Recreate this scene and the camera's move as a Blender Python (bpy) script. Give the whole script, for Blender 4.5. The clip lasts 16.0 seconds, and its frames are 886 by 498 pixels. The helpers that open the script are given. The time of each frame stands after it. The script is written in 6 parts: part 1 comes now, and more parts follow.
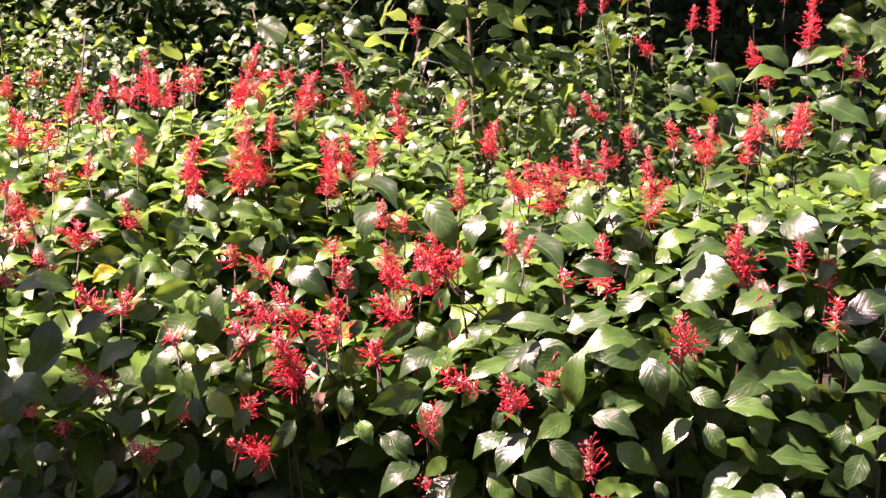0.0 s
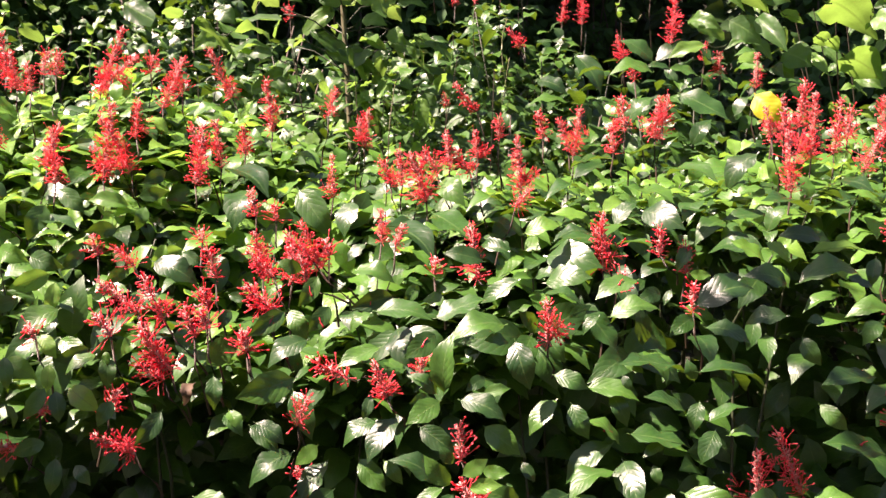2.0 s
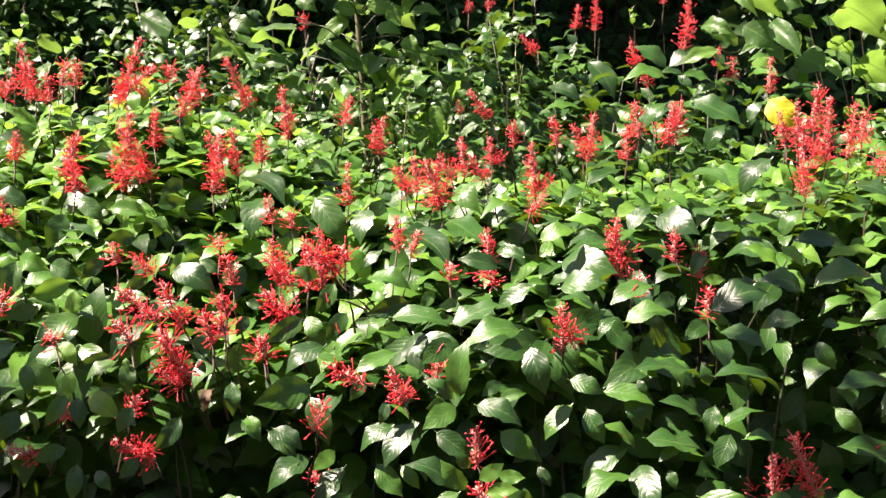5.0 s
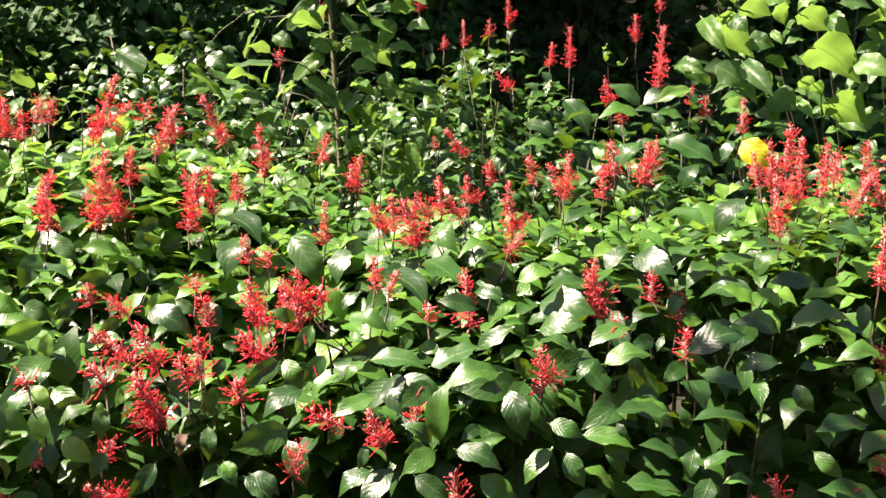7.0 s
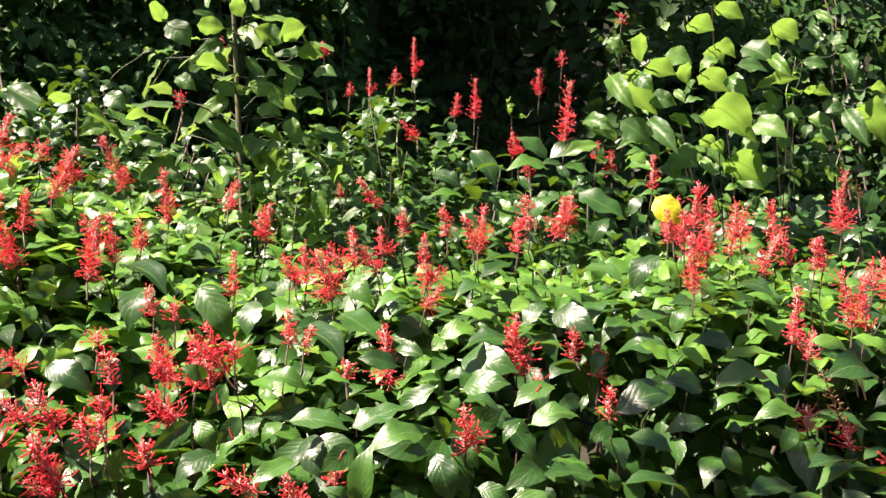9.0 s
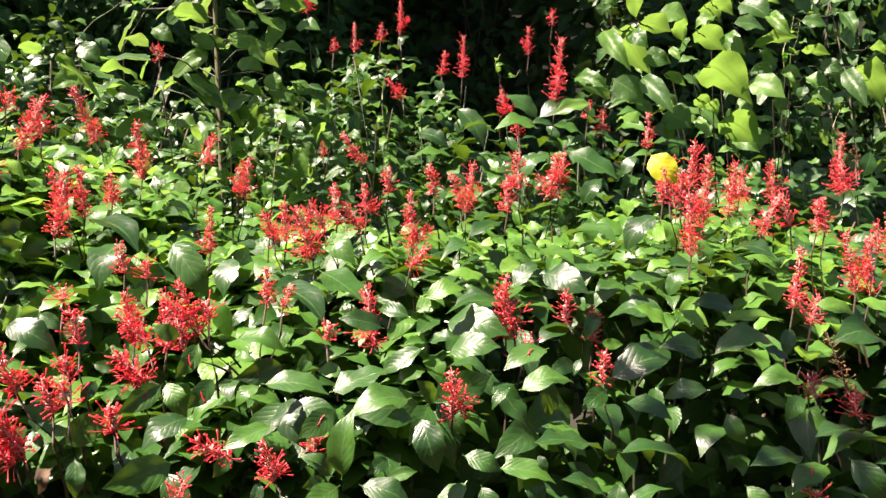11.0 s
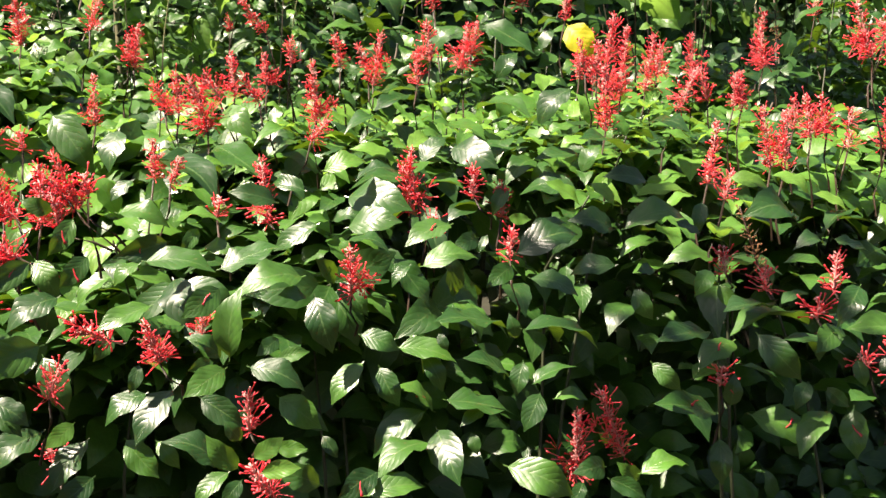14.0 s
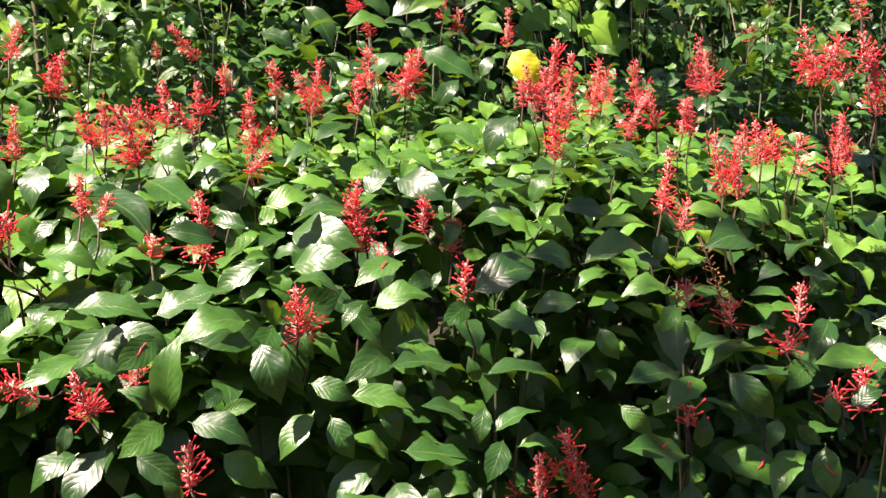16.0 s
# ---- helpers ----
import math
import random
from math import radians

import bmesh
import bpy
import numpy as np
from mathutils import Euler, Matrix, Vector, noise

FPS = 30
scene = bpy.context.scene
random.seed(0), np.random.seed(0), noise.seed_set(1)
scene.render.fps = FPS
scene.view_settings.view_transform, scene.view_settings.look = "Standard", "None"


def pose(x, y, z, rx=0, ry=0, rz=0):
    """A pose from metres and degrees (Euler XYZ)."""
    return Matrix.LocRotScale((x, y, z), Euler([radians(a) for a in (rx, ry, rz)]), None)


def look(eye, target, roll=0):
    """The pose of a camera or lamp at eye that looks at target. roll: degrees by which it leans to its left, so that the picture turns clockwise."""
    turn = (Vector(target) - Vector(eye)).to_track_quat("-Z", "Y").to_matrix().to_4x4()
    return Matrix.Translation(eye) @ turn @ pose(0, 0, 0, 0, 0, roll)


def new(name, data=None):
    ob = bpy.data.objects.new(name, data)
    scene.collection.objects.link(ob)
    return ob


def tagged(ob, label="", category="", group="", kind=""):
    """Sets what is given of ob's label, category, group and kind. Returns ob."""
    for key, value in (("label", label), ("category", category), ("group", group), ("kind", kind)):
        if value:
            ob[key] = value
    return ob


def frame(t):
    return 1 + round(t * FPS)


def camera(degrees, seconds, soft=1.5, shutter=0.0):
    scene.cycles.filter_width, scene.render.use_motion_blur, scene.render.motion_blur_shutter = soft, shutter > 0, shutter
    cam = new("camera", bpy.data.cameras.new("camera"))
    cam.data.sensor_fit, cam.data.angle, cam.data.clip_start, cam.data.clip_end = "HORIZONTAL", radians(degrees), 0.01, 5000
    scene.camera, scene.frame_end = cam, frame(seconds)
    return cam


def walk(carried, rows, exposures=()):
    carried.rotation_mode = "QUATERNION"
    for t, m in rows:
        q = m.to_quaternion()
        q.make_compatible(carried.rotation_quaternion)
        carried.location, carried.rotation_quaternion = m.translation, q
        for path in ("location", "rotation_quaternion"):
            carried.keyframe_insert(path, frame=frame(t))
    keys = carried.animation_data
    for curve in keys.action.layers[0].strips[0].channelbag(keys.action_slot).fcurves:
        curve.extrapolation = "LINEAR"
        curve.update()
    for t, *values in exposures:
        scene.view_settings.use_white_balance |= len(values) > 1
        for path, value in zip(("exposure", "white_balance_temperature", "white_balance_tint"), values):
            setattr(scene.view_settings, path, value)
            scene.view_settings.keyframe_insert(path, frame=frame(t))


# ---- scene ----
# ---- camera and its walk ----
PATH = [  # seconds, x, y, z, then tilt, lean and turn in degrees
    (0, 0.000, 0.000, 1.551, 84.50, 1.12, -0.11),
    (0.5, -0.009, 0.010, 1.551, 84.30, 1.03, -1.99),
    (1, -0.006, -0.000, 1.554, 84.80, 1.08, -3.52),
    (1.5, 0.004, -0.002, 1.549, 84.35, 1.20, -4.76),
    (2, 0.017, -0.011, 1.548, 83.79, 0.70, -7.05),
    (2.5, 0.018, -0.012, 1.544, 83.46, 0.26, -8.04),
    (3, 0.019, -0.023, 1.544, 83.39, 0.36, -8.64),
    (3.5, 0.014, -0.025, 1.541, 83.47, 0.67, -7.84),
    (6, 0.014, -0.032, 1.554, 84.67, 1.12, -6.10),
    (6.5, 0.022, -0.039, 1.557, 84.98, 1.11, -6.63),
    (7, 0.004, -0.020, 1.569, 85.98, 0.95, -7.78),
    (7.5, -0.016, 0.002, 1.581, 87.24, 0.60, -9.11),
    (8, -0.038, 0.019, 1.593, 88.09, 0.13, -11.02),
    (8.5, -0.046, 0.027, 1.599, 88.40, 0.01, -12.78),
    (8.7, -0.051, 0.034, 1.594, 88.55, -0.18, -13.76),
    (10.8, -0.038, 0.148, 1.570, 87.27, -0.28, -14.63),
    (11, -0.029, 0.157, 1.562, 86.61, -0.71, -14.94),
    (11.5, -0.012, 0.177, 1.545, 84.53, -0.75, -15.08),
    (12, -0.004, 0.198, 1.535, 83.07, -1.07, -16.09),
    (12.5, 0.012, 0.222, 1.521, 81.94, -1.09, -15.71),
    (13, 0.029, 0.232, 1.518, 80.95, -1.01, -16.55),
    (13.5, 0.039, 0.232, 1.515, 80.83, -1.81, -18.06),
    (14, 0.044, 0.247, 1.521, 80.32, -1.23, -19.23),
    (14.5, 0.051, 0.271, 1.517, 81.99, -1.34, -21.16),
    (15, 0.064, 0.307, 1.512, 81.11, -1.24, -21.99),
    (15.5, 0.060, 0.331, 1.522, 80.94, -0.90, -22.41),
    (16, 0.042, 0.346, 1.527, 81.84, -0.85, -23.33),
]

cam = camera(48.0, 16.0)
EXPOSURES = [(0, 2.03, 7250, 71), (1.5, 2.01, 7200, 52), (3, 1.99, 7120, 27), (16, 1.84, 7050, 25)]  # seconds, stops, kelvin, tint
walk(cam, [(t, pose(x, y, z, a, b, c)) for t, x, y, z, a, b, c in PATH], EXPOSURES)

# ---- light: clear sky, sun high up on the viewer's left, through gaps in the added trees ----
SUN_ELEVATION, SUN_AZIMUTH = 60.0, -86.0  # degrees; azimuth from +y towards +x
world = bpy.data.worlds.new("sky")
scene.world = world
world.use_nodes = True
sky = world.node_tree.nodes.new("ShaderNodeTexSky")
sky.sky_type, sky.sun_disc = "NISHITA", False
sky.sun_elevation, sky.sun_rotation = radians(SUN_ELEVATION), radians(SUN_AZIMUTH)
world.node_tree.links.new(sky.outputs["Color"], world.node_tree.nodes["Background"].inputs["Color"])
world.node_tree.nodes["Background"].inputs["Strength"].default_value = 0.043
sun = new("sun", bpy.data.lights.new("sun", "SUN"))
sun.data.energy, sun.data.angle, sun.data.color = 4.8, radians(0.53), (1.0, 0.94, 0.8)
e_, a_ = radians(SUN_ELEVATION), radians(SUN_AZIMUTH)
SUN_WAY = Vector((math.cos(e_) * math.sin(a_), math.cos(e_) * math.cos(a_), math.sin(e_)))
sun.matrix_world = look(SUN_WAY * 20, (0, 0, 0))


# ---- materials ----
def nodes_of(name):
    mat = bpy.data.materials.new(name)
    mat.use_nodes = True
    tree = mat.node_tree
    return mat, tree, tree.nodes["Principled BSDF"], tree.nodes["Material Output"]


def math_node(tree, op, a, b=None, clamp=False):
    n = tree.nodes.new("ShaderNodeMath")
    n.operation, n.use_clamp = op, clamp
    for k, v in enumerate((a, b)):
        if v is None:
            continue
        if isinstance(v, (int, float)):
            n.inputs[k].default_value = v
        else:
            tree.links.new(v, n.inputs[k])
    return n.outputs[0]


def ramp(tree, fac, stops):
    n = tree.nodes.new("ShaderNodeValToRGB")
    while len(n.color_ramp.elements) < len(stops):
        n.color_ramp.elements.new(0.5)
    for el, (p, c) in zip(n.color_ramp.elements, stops):
        el.position, el.color = p, (*c, 1)
    tree.links.new(fac, n.inputs["Fac"])
    return n.outputs["Color"]


def mix(tree, fac, a, b, kind="MIX"):
    n = tree.nodes.new("ShaderNodeMix")
    n.data_type, n.blend_type = "RGBA", kind
    for sock, v in ((n.inputs["Factor"], fac), (n.inputs["A"], a), (n.inputs["B"], b)):
        if isinstance(v, (int, float)):
            sock.default_value = v
        elif isinstance(v, tuple):
            sock.default_value = (*v, 1)
        else:
            tree.links.new(v, sock)
    return n.outputs["Result"]


def noise_tex(tree, scale, detail=3.0, vec=None):
    n = tree.nodes.new("ShaderNodeTexNoise")
    n.inputs["Scale"].default_value, n.inputs["Detail"].default_value = scale, detail
    if vec is not None:
        tree.links.new(vec, n.inputs["Vector"])
    return n.outputs["Fac"]


def leaf_material(name, stops, vein, rough=0.36, through_col=(0.3, 0.54, 0.02), through_amt=0.19, veins=7.0, slant=2.4, islands=False, relief=0.3, spots=0.3, spec=0.6, veining=0.28):
    """A leaf with a pale midrib, side veins with swollen fields between them, spots of wear and light shining through."""
    mat, tree, bsdf, out = nodes_of(name)
    if islands:
        rnd = tree.nodes.new("ShaderNodeNewGeometry").outputs["Random Per Island"]
    else:
        rnd = tree.nodes.new("ShaderNodeObjectInfo").outputs["Random"]
    uv = tree.nodes.new("ShaderNodeUVMap").outputs["UV"]
    sep = tree.nodes.new("ShaderNodeSeparateXYZ")
    tree.links.new(uv, sep.inputs[0])
    side = math_node(tree, "ABSOLUTE", math_node(tree, "MULTIPLY", math_node(tree, "SUBTRACT", sep.outputs[0], 0.5), 2.0))
    wave = math_node(tree, "ABSOLUTE", math_node(tree, "SINE", math_node(tree, "MULTIPLY", math_node(tree, "SUBTRACT", math_node(tree, "MULTIPLY", sep.outputs[1], veins), math_node(tree, "MULTIPLY", side, slant)), math.pi)))
    rib = math_node(tree, "LESS_THAN", side, 0.05)
    line = math_node(tree, "SUBTRACT", 1.0, math_node(tree, "MULTIPLY", wave, 9.0, True), True)
    line = math_node(tree, "MAXIMUM", math_node(tree, "MULTIPLY", line, 0.45), rib)
    base = ramp(tree, rnd, stops)
    coord = tree.nodes.new("ShaderNodeTexCoord").outputs["Object"]
    geo = tree.nodes.new("ShaderNodeNewGeometry").outputs["Position"]
    fine = noise_tex(tree, 70.0, 4.0, geo)
    broad = noise_tex(tree, 9.0, 2.0, geo)
    base = mix(tree, math_node(tree, "MULTIPLY", math_node(tree, "SUBTRACT", fine, 0.35, True), 1.0), base, tuple(c * 0.7 for c in stops[0][1]))
    base = mix(tree, math_node(tree, "MULTIPLY", line, veining), base, vein)
    worn = math_node(tree, "MULTIPLY", math_node(tree, "MULTIPLY", math_node(tree, "SUBTRACT", noise_tex(tree, 130.0, 2.0, geo), 0.66, True), 9.0, True), spots)
    base = mix(tree, worn, base, (0.2, 0.17, 0.06))
    tree.links.new(base, bsdf.inputs["Base Color"])
    tree.links.new(math_node(tree, "ADD", math_node(tree, "MULTIPLY", math_node(tree, "ADD", broad, fine), 0.3), rough - 0.28), bsdf.inputs["Roughness"])
    bsdf.inputs["Specular IOR Level"].default_value = spec
    bump = tree.nodes.new("ShaderNodeBump")
    bump.inputs["Strength"].default_value, bump.inputs["Distance"].default_value = relief, 0.002
    height = math_node(tree, "ADD", math_node(tree, "SUBTRACT", math_node(tree, "MULTIPLY", math_node(tree, "POWER", wave, 0.5), 0.6), math_node(tree, "MULTIPLY", rib, 0.6)), math_node(tree, "MULTIPLY", noise_tex(tree, 60.0, 2.0, geo), 1.2))
    tree.links.new(height, bump.inputs["Height"])
    tree.links.new(bump.outputs["Normal"], bsdf.inputs["Normal"])
    trans = tree.nodes.new("ShaderNodeBsdfTranslucent")
    tint = mix(tree, 0.55, base, through_col)
    tree.links.new(mix(tree, math_node(tree, "MULTIPLY", line, 0.7), tint, tuple(c * 0.4 for c in through_col)), trans.inputs["Color"])
    ms = tree.nodes.new("ShaderNodeMixShader")
    ms.inputs[0].default_value = through_amt
    tree.links.new(bsdf.outputs[0], ms.inputs[1])
    tree.links.new(trans.outputs[0], ms.inputs[2])
    tree.links.new(ms.outputs[0], out.inputs["Surface"])
    return mat


def plain_material(name, col, rough, col2=None, scale=30.0, bump_d=0.0, through_amt=0.0, spec=0.5):
    mat, tree, bsdf, out = nodes_of(name)
    geo = tree.nodes.new("ShaderNodeNewGeometry").outputs["Position"]
    fac = noise_tex(tree, scale, 4.0, geo)
    rnd = tree.nodes.new("ShaderNodeNewGeometry").outputs["Random Per Island"]
    fac2 = math_node(tree, "ADD", math_node(tree, "MULTIPLY", fac, 0.6), math_node(tree, "MULTIPLY", rnd, 0.4))
    base = ramp(tree, fac2, [(0.25, col), (0.75, col2 or tuple(c * 0.6 for c in col))])
    tree.links.new(base, bsdf.inputs["Base Color"])
    bsdf.inputs["Roughness"].default_value = rough
    bsdf.inputs["Specular IOR Level"].default_value = spec
    if bump_d:
        bump = tree.nodes.new("ShaderNodeBump")
        bump.inputs["Strength"].default_value, bump.inputs["Distance"].default_value = 0.6, bump_d
        tree.links.new(fac, bump.inputs["Height"])
        tree.links.new(bump.outputs["Normal"], bsdf.inputs["Normal"])
    if through_amt:
        trans = tree.nodes.new("ShaderNodeBsdfTranslucent")
        tree.links.new(base, trans.inputs["Color"])
        ms = tree.nodes.new("ShaderNodeMixShader")
        ms.inputs[0].default_value = through_amt
        tree.links.new(bsdf.outputs[0], ms.inputs[1])
        tree.links.new(trans.outputs[0], ms.inputs[2])
        tree.links.new(ms.outputs[0], out.inputs["Surface"])
    return mat


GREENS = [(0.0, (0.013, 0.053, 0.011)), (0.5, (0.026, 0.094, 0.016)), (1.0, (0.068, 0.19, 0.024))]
DEEP = [(0.0, (0.016, 0.052, 0.013)), (0.5, (0.027, 0.083, 0.018)), (1.0, (0.05, 0.128, 0.025))]
leaf_mat = leaf_material("glossy_green_leaf", GREENS, (0.16, 0.28, 0.08))
# paler copies of the leaf: young growth, with sunlight put into the colour too
young_lit_mat = leaf_material("young_lit_leaf", [(0.0, (0.065, 0.2, 0.034)), (0.5, (0.125, 0.32, 0.046)), (1.0, (0.21, 0.44, 0.065))], (0.25, 0.38, 0.1), through_col=(0.38, 0.66, 0.06), through_amt=0.45)
young_lit_many = leaf_material("young_lit_leaves", [(0.0, (0.065, 0.2, 0.034)), (0.5, (0.125, 0.32, 0.046)), (1.0, (0.21, 0.44, 0.065))], (0.22, 0.34, 0.09), islands=True, through_col=(0.38, 0.66, 0.06), through_amt=0.5)
leaf_mat_many = leaf_material("glossy_green_leaves", GREENS, (0.12, 0.22, 0.06), islands=True, through_amt=0.15)
yellow_mat = leaf_material("yellow_leaf", [(0.0, (0.6, 0.6, 0.02)), (1.0, (0.62, 0.62, 0.025))], (0.7, 0.66, 0.1), 0.5, (0.8, 0.78, 0.01), 0.4, spots=0.1, veining=0.15)
broad_mat = leaf_material("broad_leaf", [(0.0, (0.035, 0.1, 0.025)), (0.5, (0.065, 0.175, 0.035)), (1.0, (0.14, 0.3, 0.045))], (0.16, 0.3, 0.08), 0.42, (0.42, 0.74, 0.1), 0.42, 6.0, 1.8, relief=0.4, spec=0.6, veining=0.7)
dusty_mat = leaf_material("dusty_pale_leaf", [(0.0, (0.1, 0.19, 0.05)), (0.5, (0.15, 0.26, 0.08)), (1.0, (0.23, 0.35, 0.12))], (0.28, 0.34, 0.18), 0.45, (0.34, 0.56, 0.07), 0.4, 5.0, 1.8, relief=0.3, spec=0.25)
vine_mat = leaf_material("vine_leaves", [(0.0, (0.03, 0.085, 0.025)), (0.5, (0.042, 0.12, 0.034)), (1.0, (0.065, 0.16, 0.044))], (0.1, 0.17, 0.05), 0.5, (0.22, 0.42, 0.03), 0.25, 5.0, 1.8, True, spec=0.15)
canopy_mat = leaf_material("canopy_leaves", DEEP, (0.1, 0.18, 0.05), 0.5, (0.2, 0.3, 0.02), 0.1, 5.0, 1.8, True)
red_mat = plain_material("red_blossom", (0.94, 0.2, 0.21), 0.33, (0.88, 0.06, 0.09), 60.0, 0.0, 0.5)
wilt_mat = plain_material("wilted_blossom", (0.32, 0.17, 0.07), 0.7, (0.2, 0.08, 0.03), 60.0, 0.0, 0.15)
stalk_mat = plain_material("dark_flower_stalk", (0.06, 0.034, 0.022), 0.5, (0.034, 0.026, 0.014), 90.0, 0.0005, spec=0.3)
twig_mat = plain_material("dark_twig", (0.03, 0.026, 0.013), 0.8, (0.018, 0.014, 0.008), 60.0, 0.001, spec=0.15)
rachis_mat = plain_material("pink_calyces", (0.75, 0.42, 0.36), 0.5, (0.6, 0.16, 0.15), 90.0, 0.0, 0.15)
stem_mat = plain_material("green_stem", (0.035, 0.052, 0.018), 0.55, (0.025, 0.027, 0.012), 40.0, 0.0006)
sapling_mat = plain_material("pale_young_bark", (0.2, 0.2, 0.1), 0.7, (0.12, 0.1, 0.06), 50.0, 0.001)
wood_mat = plain_material("woody_stem", (0.16, 0.13, 0.09), 0.8, (0.07, 0.055, 0.04), 60.0, 0.002)
soil_mat = plain_material("mossy_dark_soil", (0.028, 0.034, 0.012), 0.95, (0.016, 0.013, 0.008), 9.0, 0.02)
vine_stem_mat = plain_material("pale_vine", (0.3, 0.33, 0.16), 0.55, (0.22, 0.2, 0.1), 60.0)
dry_mat = plain_material("dry_leaf", (0.17, 0.11, 0.06), 0.75, (0.08, 0.05, 0.03), 40.0, 0.001, 0.15)


# ---- mesh tools ----
def smooth(a, b, v):
    t = min(max((v - a) / (b - a), 0.0), 1.0)
    return t * t * (3 - 2 * t)


def mesh_from(name, verts, faces, mat, uvs=None, smooth=True):
    me = bpy.data.meshes.new(name)
    me.from_pydata([tuple(v) for v in verts], [], faces)
    if uvs is not None:
        layer = me.uv_layers.new(name="UVMap")
        loops = np.zeros(len(me.loops), dtype=np.int32)
        me.loops.foreach_get("vertex_index", loops)
        layer.data.foreach_set("uv", np.asarray(uvs, dtype=np.float32)[loops].ravel())
    if smooth:
        me.polygons.foreach_set("use_smooth", [True] * len(me.polygons))
    me.materials.append(mat)
    me.update()
    return me


def part(name, me, parent, label=""):
    ob = new(name, me)
    ob.parent = parent
    if label:
        tagged(ob, label)
    return ob


def ovate_leaf(width=0.42, fold=0.25, arch=0.1, wave=0.03, twist=0.0, rows=9, cols=4, seed=0):
    """An elliptic, long-pointed leaf of length 1 along +y, upper side +z, bowed from foot to tip, on a short stalk that ends at the origin."""
    rng = random.Random(seed)
    verts, uvs, faces = [], [], []
    ph, ph2 = rng.uniform(0, 6), rng.uniform(0, 6)
    lean = rng.uniform(-0.05, 0.05)
    for r in range(rows + 1):
        t = r / rows
        prof = (t ** 0.72) * ((1 - t) ** 0.95) / 0.345 * (1 - 0.34 * smooth(0.74, 0.95, t))
        half = max(width * 0.59 * prof, 0.009 * (1.0 - t) + 0.0015)
        z0 = arch * (1 - (2 * t - 1) ** 2) - 0.35 * arch * smooth(0.7, 1.0, t)
        y0 = 0.07 + 0.99 * t
        for c in range(cols + 1):
            u = c / cols * 2 - 1
            edge = wave * abs(u) ** 1.5 * (math.sin(t * 13 + ph) if u > 0 else math.sin(t * 14 + ph2)) * prof
            a = twist * (t - 0.4)
            rim = 1 + 0.05 * (abs(u) > 0.9) * math.sin(r * 2.4 + ph * (2 + u))
            x, z = half * u * rim, fold * abs(half * u) - fold * 0.55 * half * u * u + edge
            verts.append((x * math.cos(a) - z * math.sin(a) + lean * math.sin(math.pi * t), y0, z0 + x * math.sin(a) + z * math.cos(a)))
            uvs.append((c / cols, t))
    n = cols + 1
    for r in range(rows):
        for c in range(cols):
            faces.append((r * n + c, r * n + c + 1, (r + 1) * n + c + 1, (r + 1) * n + c))
    k = len(verts)
    verts += [(-0.009, 0, 0.004), (0.009, 0, 0.004), (-0.009, 0.1, 0.0), (0.009, 0.1, 0.0)]
    uvs += [(0.49, 0), (0.51, 0), (0.49, 0.05), (0.51, 0.05)]
    faces.append((k, k + 1, k + 3, k + 2))
    return np.array(verts), faces, np.array(uvs)


def lobed_leaf(lobes=3, depth=0.3, cup=0.2, droop=0.3, seed=0):
    """A broad, lobed or heart-shaped leaf of length about 1, base at the origin."""
    rng = random.Random(seed)
    verts, uvs, faces = [(0, 0.12, 0.0)], [(0.5, 0.12)], []
    m, rings = 20, 4
    for ring in range(1, rings + 1):
        f = ring / rings
        for k in range(m):
            a = -math.pi / 2 + k / m * 2 * math.pi
            up = math.sin(a)
            r = 0.42 + 0.12 * up
            r *= 1 + depth * 0.5 * math.cos(lobes * (a - math.pi / 2))
            r *= 1 + 0.3 * smooth(0.75, 1.0, up)
            if abs(a + math.pi / 2) < 0.45 or abs(a - 1.5 * math.pi) < 0.45:
                r *= 0.45
            x, y = math.cos(a) * r * f * 0.95, 0.12 + 0.33 * f + math.sin(a) * r * f * 1.05
            uvs.append((0.5 + x, y))
            x *= 0.92
            z = cup * abs(x) - cup * 1.1 * x * x - droop * max(y, 0) ** 2 + (rng.uniform(-0.04, 0.04) + 0.055 * math.sin(9 * abs(x) - 12 * y + seed) + 0.05 * math.sin(7 * x + 3 * y)) * f
            verts.append((x, y, z))
    for k in range(m):
        faces.append((0, 1 + k, 1 + (k + 1) % m))
        for ring in range(rings - 1):
            a, b = 1 + ring * m, 1 + (ring + 1) * m
            faces.append((a + k, b + k, b + (k + 1) % m, a + (k + 1) % m))
    return np.array(verts), faces, np.array(uvs)


def small_leaf(seed=0, width=0.55):
    rng = random.Random(seed)
    d = rng.uniform(0.1, 0.4)
    verts = [(0, 0, 0), (-width * 0.5, 0.4, 0.08), (0, 0.42, -d * 0.2), (width * 0.5, 0.4, 0.08), (-width * 0.33, 0.72, -d * 0.4), (0, 0.72, -d * 0.6), (width * 0.33, 0.72, -d * 0.4), (0, 1, -d)]
    faces = [(0, 2, 1), (0, 3, 2), (1, 2, 5, 4), (2, 3, 6, 5), (4, 5, 7), (5, 6, 7)]
    uvs = [(0.5, 0), (0, 0.4), (0.5, 0.4), (1, 0.4), (0.1, 0.72), (0.5, 0.72), (0.9, 0.72), (0.5, 1)]
    return np.array(verts, float), faces, np.array(uvs)


